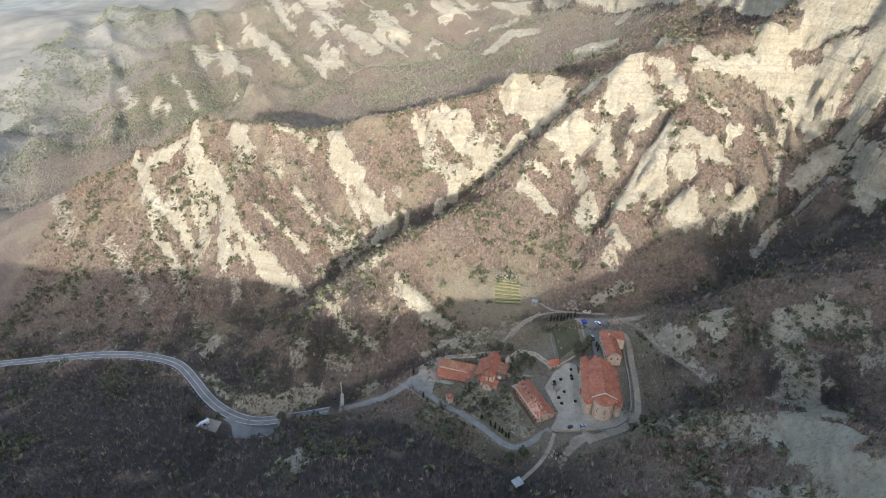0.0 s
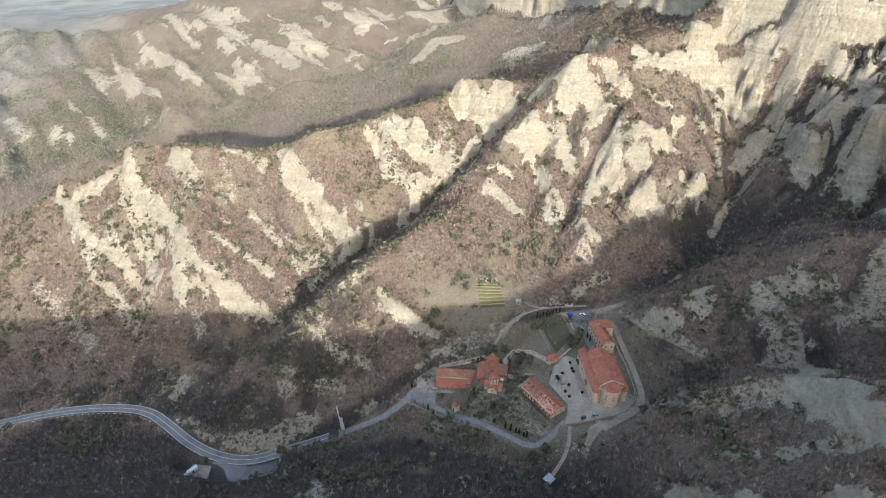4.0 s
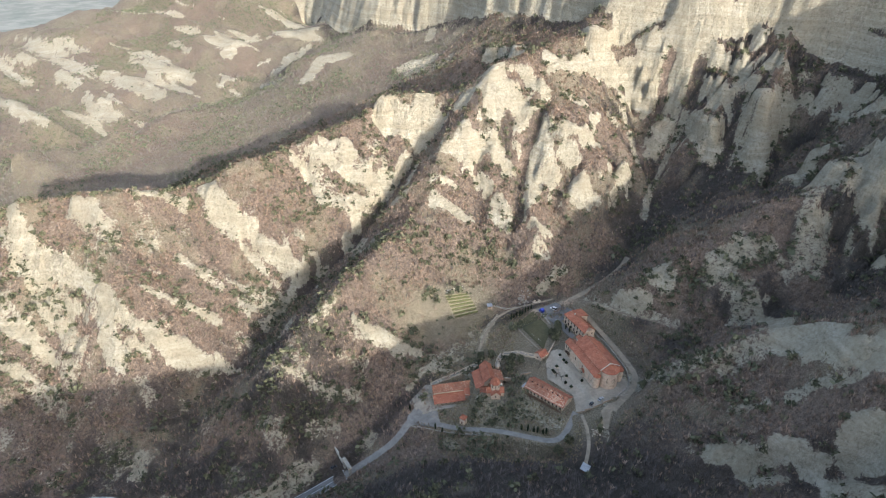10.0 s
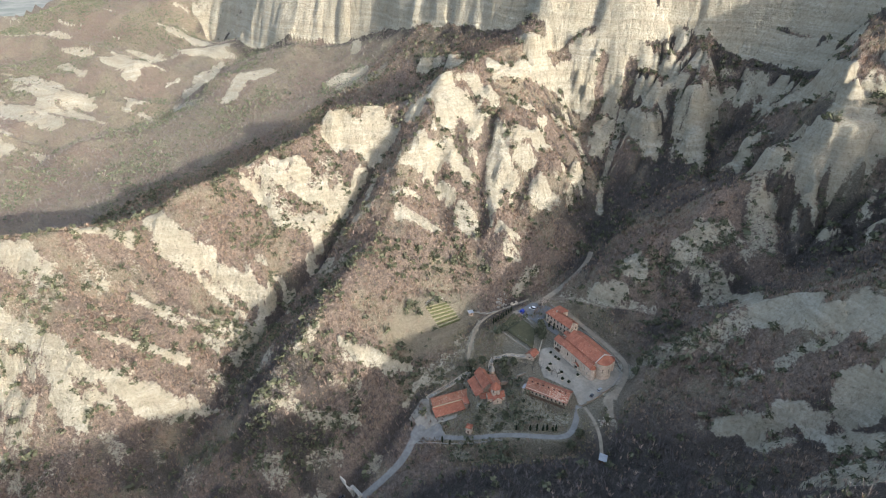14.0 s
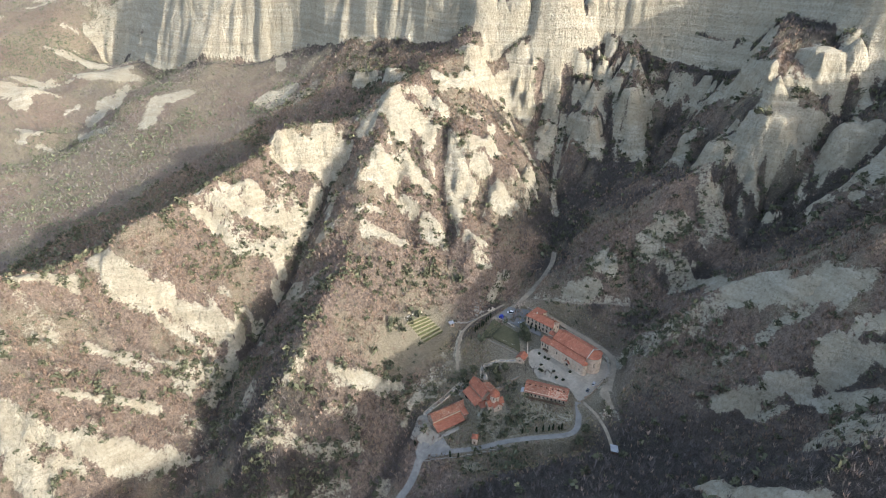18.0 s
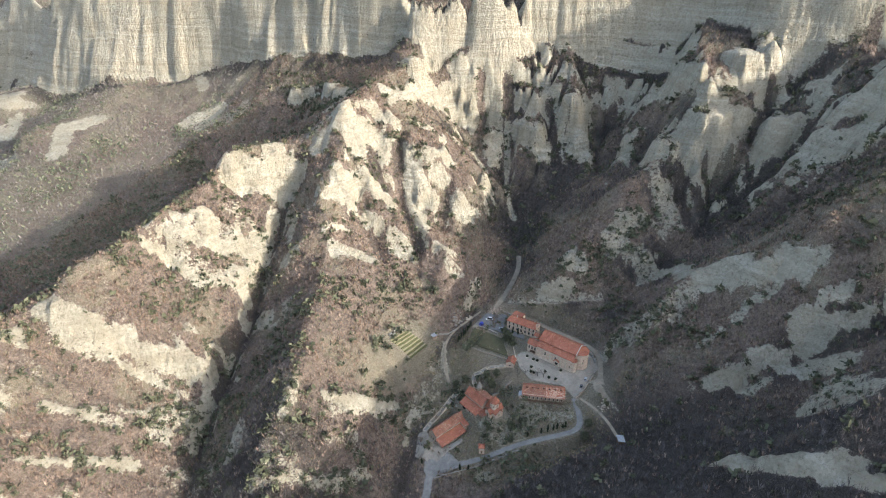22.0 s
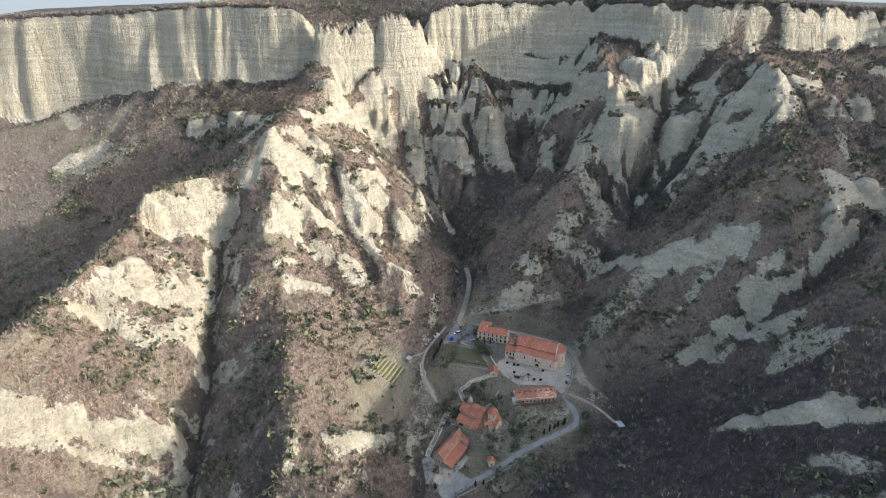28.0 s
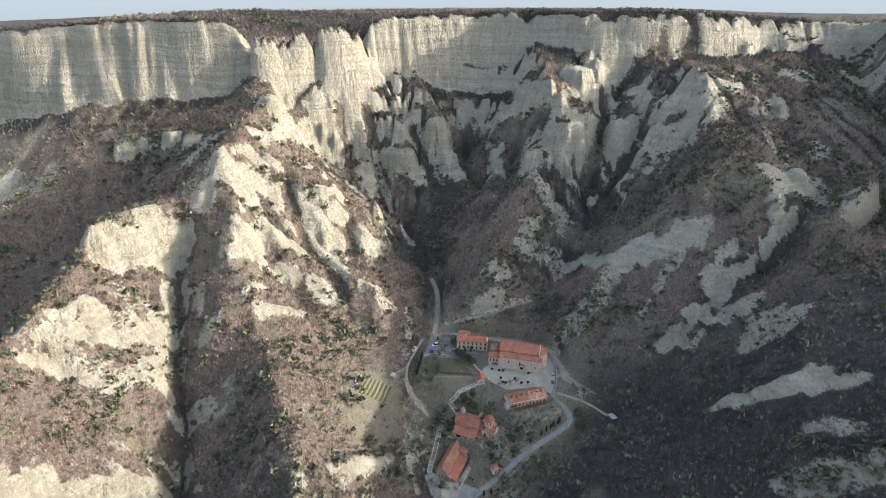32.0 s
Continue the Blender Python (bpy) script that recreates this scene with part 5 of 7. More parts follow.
def far_keep(x, y):
    return (1 - at_grid(rock, x, y)) * (0.06 + 0.9 * smooth(0, 0.4, 1 - np.hypot((x + 450) / 150, (y - 980) / 130)) + 0.7 * smooth(-0.05, 0.3, fbm(x / 90, y / 60, 93, 3)))


sx, sy, sz = scatter(60000, -420, 440, -140, 700, bush_keep)
V, F = leafballs(sx, sy, sz, rng.uniform(0.9, 1.9, len(sx)) * rng.choice([0.7, 1, 1.7], len(sx)), 18)
stuff_mesh("evergreen_bushes", V, F, M_EVERGREEN, "olive green evergreen bushes and junipers among the rocks", "bushes")
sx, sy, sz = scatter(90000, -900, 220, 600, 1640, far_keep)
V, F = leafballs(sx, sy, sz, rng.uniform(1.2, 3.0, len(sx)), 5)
stuff_mesh("far_evergreens", V, F, M_HAZED_LEAF, "dark green wood on the far hills, paled in colour for haze", "bushes")


def rim_keep(x, y):
    r = near_line(x, y, LANDFORMS["cliff_top"])[0]
    return smooth(26, 4, r) * (at_grid(GSL, x, y) < 0.7)


sx, sy, sz = scatter(60000, 200, 480, -60, 1000, rim_keep)
V, F = tufts(sx, sy, sz, rng.uniform(2.2, 4.4, len(sx)), 9, 0.7, 0.06)
stuff_mesh("rim_wood", V, F, M_THICKET, "bare brown wood along the cliff's rim", "wood")


# ---- the hazy distance: a ring that glows by itself ----
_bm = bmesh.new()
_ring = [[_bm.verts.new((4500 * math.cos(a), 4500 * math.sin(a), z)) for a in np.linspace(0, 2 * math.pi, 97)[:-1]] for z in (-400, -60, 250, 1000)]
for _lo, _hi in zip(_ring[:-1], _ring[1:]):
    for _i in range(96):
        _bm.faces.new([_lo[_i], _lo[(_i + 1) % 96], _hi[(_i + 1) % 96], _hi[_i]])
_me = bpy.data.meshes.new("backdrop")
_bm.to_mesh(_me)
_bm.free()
_me.materials.append(M_HAZE_GLOW)
tagged(new("backdrop", _me), "pale blue self-lit backdrop of hazy plain and sky in the far distance", "backdrop", kind="structure")


# ---- building kit ----
def part(name, bm, material, parent=None, label=""):
    me = bpy.data.meshes.new(name)
    bmesh.ops.recalc_face_normals(bm, faces=bm.faces)
    bm.to_mesh(me)
    bm.free()
    me.materials.append(material)
    ob = new(name, me)
    ob.parent = parent
    if label:
        ob["label"] = label
    return ob


def thing(name, m, label, category, group="", kind=""):
    ob = new(name)
    ob.empty_display_size = 0.5
    ob.matrix_world = m
    return tagged(ob, label, category, group, kind)


def boxes(*bounds):
    """One bmesh of boxes, each x0, x1, y0, y1, z0, z1."""
    bm = bmesh.new()
    for x0, x1, y0, y1, z0, z1 in bounds:
        v = [bm.verts.new(p) for p in ((x0, y0, z0), (x1, y0, z0), (x1, y1, z0), (x0, y1, z0), (x0, y0, z1), (x1, y0, z1), (x1, y1, z1), (x0, y1, z1))]
        for f in ((0, 3, 2, 1), (4, 5, 6, 7), (0, 1, 5, 4), (1, 2, 6, 5), (2, 3, 7, 6), (3, 0, 4, 7)):
            bm.faces.new([v[i] for i in f])
    return bm


def slab(corners, thick):
    """A sloping plate on four or more corners, its underside straight below."""
    bm = bmesh.new()
    top = [bm.verts.new(c) for c in corners]
    low = [bm.verts.new((c[0], c[1], c[2] - thick)) for c in corners]
    bm.faces.new(top)
    bm.faces.new(low[::-1])
    n = len(top)
    for i in range(n):
        bm.faces.new([top[i], low[i], low[(i + 1) % n], top[(i + 1) % n]])
    return bm


def joined(*bms):
    """Several bmeshes as one."""
    out = bmesh.new()
    for b in bms:
        me = bpy.data.meshes.new("joint")
        b.to_mesh(me)
        b.free()
        out.from_mesh(me)
        bpy.data.meshes.remove(me)
    return out


def gable_body(x0, x1, y0, y1, z0, ze, zr, along):
    """Walls with gable ends. along: 'x' or 'y', the ridge's way."""
    bm = bmesh.new()
    if along == 'y':
        m = (x0 + x1) / 2
        ring = [(x0, z0), (x1, z0), (x1, ze), (m, zr), (x0, ze)]
        a, b = [bm.verts.new((p, y0, q)) for p, q in ring], [bm.verts.new((p, y1, q)) for p, q in ring]
    else:
        m = (y0 + y1) / 2
        ring = [(y0, z0), (y1, z0), (y1, ze), (m, zr), (y0, ze)]
        a, b = [bm.verts.new((x0, p, q)) for p, q in ring], [bm.verts.new((x1, p, q)) for p, q in ring]
    bm.faces.new(a)
    bm.faces.new(b[::-1])
    for i in range(5):
        bm.faces.new([a[i], a[(i + 1) % 5], b[(i + 1) % 5], b[i]])
    return bm


def gable_roof(parent, x0, x1, y0, y1, ze, zr, along, over=0.45, thick=0.28, material=None, hip=0.0):
    """Two roof slopes, a ridge cap of half-round tiles."""
    mat = material or M_TILE
    if along == 'y':
        m, drop = (x0 + x1) / 2, (zr - ze) / ((x1 - x0) / 2) * over
        a, b = y0 - over, y1 + over
        part("roof_slope", slab([(x0 - over, a, ze - drop), (m, a + hip, zr), (m, b - hip, zr), (x0 - over, b, ze - drop)], thick), mat, parent)
        part("roof_slope", slab([(m, a + hip, zr), (x1 + over, a, ze - drop), (x1 + over, b, ze - drop), (m, b - hip, zr)], thick), mat, parent)
        part("ridge_cap", boxes((m - 0.16, m + 0.16, a + hip, b - hip, zr - 0.1, zr + 0.14)), M_TILE_OLD, parent)
    else:
        m, drop = (y0 + y1) / 2, (zr - ze) / ((y1 - y0) / 2) * over
        a, b = x0 - over, x1 + over
        part("roof_slope", slab([(a, y0 - over, ze - drop), (b, y0 - over, ze - drop), (b - hip, m, zr), (a + hip, m, zr)], thick), mat, parent)
        part("roof_slope", slab([(a + hip, m, zr), (b - hip, m, zr), (b, y1 + over, ze - drop), (a, y1 + over, ze - drop)], thick), mat, parent)
        part("ridge_cap", boxes((a + hip, b - hip, m - 0.16, m + 0.16, zr - 0.1, zr + 0.14)), M_TILE_OLD, parent)


def window(parent, x, y, z, w, h, face, arched=False, name="window"):
    """A framed window on a wall that faces along face, 'w', 'e', 's' or 'n'."""
    t = 0.14
    def put(a0, a1, z0, z1, d0, d1):
        if face == 'w':
            return (x - d1, x - d0, y + a0, y + a1, z + z0, z + z1)
        if face == 'e':
            return (x + d0, x + d1, y + a0, y + a1, z + z0, z + z1)
        if face == 's':
            return (x + a0, x + a1, y - d1, y - d0, z + z0, z + z1)
        return (x + a0, x + a1, y + d0, y + d1, z + z0, z + z1)
    fr = part(name, boxes(put(-w / 2 - t, -w / 2, 0, h, -0.1, 0.07), put(w / 2, w / 2 + t, 0, h, -0.1, 0.07), put(-w / 2 - t, w / 2 + t, h, h + t, -0.1, 0.09),
                          put(-w / 2 - t * 1.4, w / 2 + t * 1.4, -t, 0, -0.1, 0.13)), M_STONE_TRIM, parent)
    part("pane", boxes(put(-w / 2, w / 2, 0, h, -0.1, 0.012)), M_GLASS, fr, "dark window glass")
    if arched:
        bm = bmesh.new()
        pts = [(math.cos(a) * w / 2, h + t * 0.5 + math.sin(a) * w / 2) for a in np.linspace(0, math.pi, 9)]
        lo = [bm.verts.new((put(u, u, v, v, 0.02, 0.02)[0], put(u, u, v, v, 0.02, 0.02)[2], z + v)) for u, v in pts]
        hi = [bm.verts.new((put(u, u, v, v, 0.1, 0.1)[1], put(u, u, v, v, 0.1, 0.1)[3], z + v)) for u, v in pts]
        bm.faces.new(hi)
        for i in range(8):
            bm.faces.new([lo[i], lo[i + 1], hi[i + 1], hi[i]])
        part("arch_pane", bm, M_GLASS, fr, "dark arched window head")
    return fr


def ring_wall(r, z0, z1, a0, a1, n, cap=None, cx=0, cy=0, flat_top=True):
    """A round or many-sided wall; cap: the height of a pointed roof instead of a flat top."""
    bm = bmesh.new()
    ang = np.linspace(radians(a0), radians(a1), n + 1)
    full = abs(a1 - a0) >= 359
    if full:
        ang = ang[:-1]
    lo = [bm.verts.new((cx + r * math.cos(a), cy + r * math.sin(a), z0)) for a in ang]
    hi = [bm.verts.new((cx + r * math.cos(a), cy + r * math.sin(a), z1)) for a in ang]
    m = len(lo)
    for i in range(m if full else m - 1):
        bm.faces.new([lo[i], lo[(i + 1) % m], hi[(i + 1) % m], hi[i]])
    if cap is not None:
        tip = bm.verts.new((cx, cy, cap))
        for i in range(m if full else m - 1):
            bm.faces.new([hi[i], hi[(i + 1) % m], tip])
    elif flat_top:
        bm.faces.new(hi)
    bm.faces.new(lo[::-1])
    if not full:
        bm.faces.new([lo[0], hi[0], hi[-1], lo[-1]]) if cap is None else bm.faces.new([lo[0], hi[0], bm.verts[-1] if False else tip, hi[-1], lo[-1]])
    return bm


# ---- the large church ----
church = thing("church", pose(92, 238, 0, 0, 0, -7), "long pink stone basilica church under a red tiled roof", "church")
part("nave_wall", gable_body(-6.6, 6.6, -14.5, 13.6, -1.5, 12.3, 16.0, 'y'), M_PLASTER, church)
gable_roof(church, -6.6, 6.6, -14.3, 13.6, 12.4, 16.2, 'y', 0.5)
part("aisle_wall", boxes((-10.6, -6.5, -14.2, 13.4, -2.5, 9.4)), M_PLASTER, church)
part("aisle_roof", slab([(-11.1, -14.6, 9.2), (-6.4, -14.6, 11.6), (-6.4, 13.6, 11.6), (-11.1, 13.6, 9.2)], 0.28), M_TILE, church)
part("aisle_wall", boxes((6.5, 10.2, -14.2, 12.4, -1.5, 9.0)), M_PLASTER, church)
part("aisle_roof", slab([(6.4, -14.5, 11.4), (10.7, -14.5, 8.9), (10.7, 12.6, 8.9), (6.4, 12.6, 11.4)], 0.28), M_TILE, church)
part("apse", ring_wall(5.7, -3.6, 12.0, 180, 360, 14, cx=0, cy=-14.5), M_PLASTER, church)
part("apse_roof", ring_wall(6.1, 11.9, 12.1, 180, 360, 14, cap=15.2, cx=0, cy=-14.4), M_TILE, church)
part("side_apse", ring_wall(2.3, -2.5, 8.4, 180, 360, 10, cx=-8.4, cy=-14.2), M_PLASTER, church)
part("side_apse_roof", ring_wall(2.6, 8.3, 8.5, 180, 360, 10, cap=10.0, cx=-8.4, cy=-14.1), M_TILE, church)
part("side_apse", ring_wall(2.1, -2.5, 8.2, 180, 360, 10, cx=8.3, cy=-14.2), M_PLASTER, church)
part("side_apse_roof", ring_wall(2.4, 8.1, 8.3, 180, 360, 10, cap=9.6, cx=8.3, cy=-14.1), M_TILE, church)
part("coping", slab([(-7.2, -15.0, 12.3), (0, -15.0, 16.5), (0, -14.5, 16.5), (-7.2, -14.5, 12.3)], 0.25), M_LIME, church, "white gable coping")
part("coping", slab([(0, -15.0, 16.5), (7.2, -15.0, 12.3), (7.2, -14.5, 12.3), (0, -14.5, 16.5)], 0.25), M_LIME, church, "white gable coping")
part("cornice", boxes((-6.85, -6.55, -14.5, 13.6, 11.7, 12.1)), M_STONE_TRIM, church)
part("plinth", boxes((-10.9, -10.55, -14.3, 21.4, -2.6, 0.5)), M_STONE_TRIM, church)
for _v in (-9.5, -1.5, 6.5):
    window(church, -10.6, _v, 4.2, 0.9, 2.0, 'w', True)
window(church, -10.6, -12.5, 2.6, 0.7, 1.4, 'w', True)
for _v in (-9, -2, 5):
    window(church, 10.2, _v, 4.2, 0.9, 2.0, 'e', True)
for _a in (230, 270, 310):
    _w = window(church, 0, 0, 0, 0.8, 3.0, 's', True, "apse_window")
    _w.matrix_local = Matrix.Translation((5.66 * math.cos(radians(_a)), -14.5 + 5.66 * math.sin(radians(_a)), 4.6)) @ Matrix.Rotation(radians(_a - 270), 4, 'Z')
for _v in (-5.5, -9.4, 2.6):
    part("buttress", boxes((-11.0, -10.5, _v - 0.35, _v + 0.35, -2.5, 7.4)), M_STONE_TRIM, church)
# the porch with its arch
part("porch", joined(boxes((-11.7, -10.5, -4.9, -4.2, -2.5, 3.2), (-11.7, -10.5, -1.6, -0.9, -2.5, 3.2), (-11.7, -10.5, -4.9, -0.9, 3.2, 3.9)),
                     gable_body(-11.7, -10.5, -4.9, -0.9, 3.9, 3.95, 5.2, 'x')), M_STONE_TRIM, church, "arched stone porch")
gable_roof(church, -11.7, -10.6, -4.9, -0.9, 4.0, 5.4, 'x', 0.3, 0.2)
part("doorway", boxes((-10.64, -10.5, -4.1, -1.7, -2.4, 2.9)), M_DARK, church, "dark doorway")
# the narthex at the north end
part("narthex_wall", boxes((-9.6, 3.8, 13.5, 21.4, -4.5, 7.4)), M_PLASTER, church)
gable_roof(church, -9.6, -3.2, 13.6, 21.4, 7.4, 9.6, 'y', 0.4)
part("narthex_roof", slab([(-3.1, 13.5, 10.4), (4.2, 13.5, 9.6), (4.2, 21.7, 7.0), (-3.1, 21.7, 7.2)], 0.28), M_TILE, church)
part("belfry", boxes((-2.4, 1.4, 17.2, 20.8, 7.0, 10.2)), M_STONE_TRIM, church)
gable_roof(church, -2.4, 1.4, 17.2, 20.8, 10.2, 11.4, 'y', 0.3, 0.2)
part("annex_wall", boxes((3.8, 9.6, 12.6, 18.6, -1.0, 5.6)), M_PLASTER, church)
part("annex_roof", slab([(3.7, 12.5, 7.2), (10.0, 12.5, 5.6), (10.0, 19.0, 5.6), (3.7, 19.0, 7.2)], 0.25), M_TILE_OLD, church)
for _v in (15.2, 17.6, 20.0):
    window(church, -9.6, _v, 3.4, 1.0, 1.9, 'w', True)
_bal = part("balcony", boxes((-11.4, -9.6, 14.6, 18.4, 2.2, 2.45), (-11.2, -9.6, 14.7, 14.95, 1.2, 2.2), (-11.2, -9.6, 18.05, 18.3, 1.2, 2.2)), M_WOOD, church, "dark wooden balcony")
for _i in range(9):
    part("baluster", boxes((-11.38, -11.3, 14.62 + _i * 0.46, 14.7 + _i * 0.46, 2.45, 3.4)), M_DARK, _bal)
part("rail", boxes((-11.42, -11.28, 14.6, 18.4, 3.4, 3.5)), M_DARK, _bal)
part("cross", boxes((-0.06, 0.06, -14.8, -14.68, 16.4, 17.9), (-0.45, 0.45, -14.8, -14.68, 17.3, 17.42)), M_METAL, church)

# ---- the dwelling north of the church ----
nb = thing("monks_dwelling", pose(108, 273.6, 0, 0, 0, -1), "two-storey stone dwelling with a red hipped tile roof", "house")
part("wall", boxes((-5.3, 3.0, -11.4, 11.8, -1.6, 7.4)), M_PLASTER, nb)
part("wing_wall", boxes((2.9, 8.6, 3.6, 11.6, -1.0, 7.3)), M_PLASTER, nb)
gable_roof(nb, -5.3, 3.0, -11.4, 11.8, 7.4, 10.0, 'y', 0.6, hip=2.2)
part("wing_roof", slab([(-1.0, 3.2, 9.8), (9.1, 3.2, 7.2), (9.1, 12.2, 7.2), (-1.0, 10.4, 9.8)], 0.28), M_TILE, nb)
for _i in range(7):
    _d = part("dormer", boxes((0.4, 1.5, -9.6 + _i * 2.3, -8.9 + _i * 2.3, 8.2, 9.6)), M_TILE_OLD, nb)
    part("vent", boxes((1.5, 1.54, -9.55 + _i * 2.3, -8.95 + _i * 2.3, 8.5, 9.4)), M_DARK, _d)
for _i in range(7):
    window(nb, -5.3, -9.8 + _i * 3.25, 4.2, 1.0, 1.5, 'w', True)
    window(nb, -5.3, -9.8 + _i * 3.25, 0.6, 1.2, 1.8, 'w', True)
for _u in (-3, 0.8):
    window(nb, _u, -11.4, 4.0, 0.9, 1.4, 's')
part("chimney", boxes((-1.9, -1.2, 5.0, 5.7, 9.0, 11.0)), M_STONE_TRIM, nb)
part("door", boxes((-5.36, -5.25, -1.8, -0.6, -1.5, 0.7)), M_WOOD, nb)

# ---- the refectory ----
ref = thing("refectory", pose(53.2, 233.8, 0, 0, 0, 23.4), "long old stone refectory with a patched red tile roof", "house")
part("wall", gable_body(-5.4, 5.4, -13.3, 13.3, -10.5, -0.3, 3.0, 'y'), M_PLASTER, ref)
_mid = -1.5
part("roof_slope", slab([(-6.0, -13.8, -0.7), (0, -13.8, 3.2), (0, _mid, 3.2), (-6.0, _mid, -0.7)], 0.28), M_TILE_PATCHED, ref, "worn roof half with broken mixed tiles")
part("roof_slope", slab([(-6.0, _mid, -0.7), (0, _mid, 3.2), (0, 13.8, 3.2), (-6.0, 13.8, -0.7)], 0.28), M_TILE_OLD, ref)
part("roof_slope", slab([(0, -13.8, 3.2), (6.0, -13.8, -0.6), (6.0, 13.8, -0.6), (0, 13.8, 3.2)], 0.28), M_TILE, ref)
part("ridge_cap", boxes((-0.18, 0.18, -13.8, 13.8, 3.1, 3.36)), M_TILE_OLD, ref)
for _i in range(7):
    _d = part("dormer", boxes((-1.7, -0.5, -11.3 + _i * 3.6, -10.3 + _i * 3.6, 1.8, 3.1)), M_TILE_OLD, ref)
    part("vent", boxes((-1.74, -1.7, -11.2 + _i * 3.6, -10.4 + _i * 3.6, 2.1, 3.0)), M_DARK, _d)
_lo = part("loggia", boxes((-7.2, -5.3, -13.0, 13.0, -4.3, -4.05)), M_WOOD, ref, "brown plank gallery")
for _i in range(11):
    part("gallery_post", boxes((-7.1, -6.9, -12.9 + _i * 2.56, -12.7 + _i * 2.56, -10.5, -0.6)), M_WOOD, ref)
    if _i < 10:
        window(ref, -5.4, -11.6 + _i * 2.56, -3.4, 0.9, 1.7, 'w')
part("gallery_rail", boxes((-7.15, -7.0, -12.9, 12.9, -3.2, -3.05)), M_WOOD, ref)
for _u in (-2.5, 2.2):
    window(ref, _u, -13.3, -2.6, 0.8, 1.3, 's')
part("lean_to", boxes((-5.4, -1.4, 13.3, 15.6, -9.0, -1.6)), M_PLASTER, ref)
part("lean_to_roof", slab([(-5.8, 13.2, -0.9), (-1.2, 13.2, -0.9), (-1.2, 16.0, -1.7), (-5.8, 16.0, -1.7)], 0.2), M_ZINC, ref, "grey sheet metal lean-to roof")

# ---- the lower basilica house ----
low = thing("old_basilica", pose(7.4, 279.3, 0, 0, 0, -16), "old stepped basilica with red tile roofs and clerestory windows", "church")
part("nave_wall", gable_body(-10.3, 16.3, -0.9, 6.2, -26, -18.8, -15.8, 'x'), M_RUBBLE, low)
gable_roof(low, -10.3, 16.3, -0.9, 6.2, -18.8, -15.6, 'x', 0.35, material=M_TILE_OLD)
part("aisle_wall", boxes((-10.3, 10.0, -6.6, -0.8, -26, -23.0)), M_RUBBLE, low)
part("aisle_roof", slab([(-10.8, -7.1, -23.1), (10.4, -7.1, -23.1), (10.4, -0.85, -20.6), (-10.8, -0.85, -20.6)], 0.28), M_TILE, low)
part("clerestory", boxes((-10.3, 10.3, -1.05, -0.85, -20.6, -19.2)), M_STONE_TRIM, low, "pale clerestory strip")
for _i in range(7):
    window(low, -8.5 + _i * 2.8, -6.6, -25.0, 0.6, 1.1, 's', True)
for _v in (-4.4, -0.2, 2.0, 4.2):
    window(low, -10.3, _v, -24.0, 0.8, 1.5, 'w', True)
for _v in (0.8, 2.0, 3.2):
    window(low, -10.3, _v, -19.6, 0.5, 0.9, 'w', True)
part("annex_wall", boxes((10.2, 15.6, -5.9, -0.95, -25, -19.6)), M_RUBBLE, low)
part("annex_roof", slab([(9.9, -6.4, -19.9), (16.0, -6.4, -19.5), (16.0, -0.95, -18.3), (9.9, -0.95, -18.7)], 0.28), M_TILE, low)

# ---- the cave church with its side chapels ----
kp = thing("monastery_church", pose(31.6, 270.6, 0, 0, 0, -18), "tall rubble church under a steep red tiled gable roof", "church")
part("wall", gable_body(-3.7, 3.7, -7.6, 8.2, -20, -6.9, -3.4, 'y'), M_RUBBLE, kp)
gable_roof(kp, -3.7, 3.7, -7.6, 8.2, -6.9, -3.2, 'y', 0.45)
part("porch_wall", boxes((-8.7, -3.6, -7.4, 7.6, -20, -12.2)), M_RUBBLE, kp)
part("porch_roof", slab([(-9.2, -7.9, -12.2), (-3.6, -7.9, -9.2), (-3.6, 8.0, -9.2), (-9.2, 8.0, -12.2)], 0.28), M_TILE, kp)
part("porch_arch", boxes((-8.78, -8.65, 2.4, 5.4, -18.5, -13.2)), M_DARK, kp, "dark open arch")
part("chapel_wall", boxes((3.6, 9.8, -4.2, 4.8, -20, -10.2)), M_RUBBLE, kp)
part("chapel_roof", slab([(3.6, -4.6, -8.2), (10.3, -4.6, -10.2), (10.3, 5.2, -10.2), (3.6, 5.2, -8.2)], 0.28), M_TILE_OLD, kp, "faded brown tile roof")
part("link_wall", boxes((-6.6, -1.2, -11.4, -7.5, -20, -12.6)), M_RUBBLE, kp)
part("link_roof", slab([(-7.0, -11.8, -12.8), (-1.0, -11.8, -12.0), (-1.0, -7.5, -10.6), (-7.0, -7.5, -11.4)], 0.25), M_TILE, kp)
for _v in (-4.6, -1.4):
    window(kp, -8.7, _v, -15.2, 0.7, 1.6, 'w', True)
for _v in (-4.0, 0.4, 4.8):
    window(kp, -3.7, _v, -9.0, 0.6, 1.2, 'w', True)
window(kp, 6.6, -4.2, -13.2, 0.7, 1.4, 's', True)

dm = thing("domed_chapel", pose(29.5, 257.3, 0, 0, 0, -24.5), "small cross chapel with an octagonal drum and tiled tent dome", "chapel")
part("wall", gable_body(-2.9, 2.9, -5.2, 5.4, -17.5, -8.6, -6.4, 'y'), M_PLASTER, dm)
gable_roof(dm, -2.9, 2.9, -5.2, 5.4, -8.6, -6.2, 'y', 0.35)
part("arm_wall", gable_body(-5.4, 5.4, -2.6, 2.6, -17.5, -8.8, -6.8, 'x'), M_PLASTER, dm)
gable_roof(dm, -5.4, 5.4, -2.6, 2.6, -8.8, -6.6, 'x', 0.35)
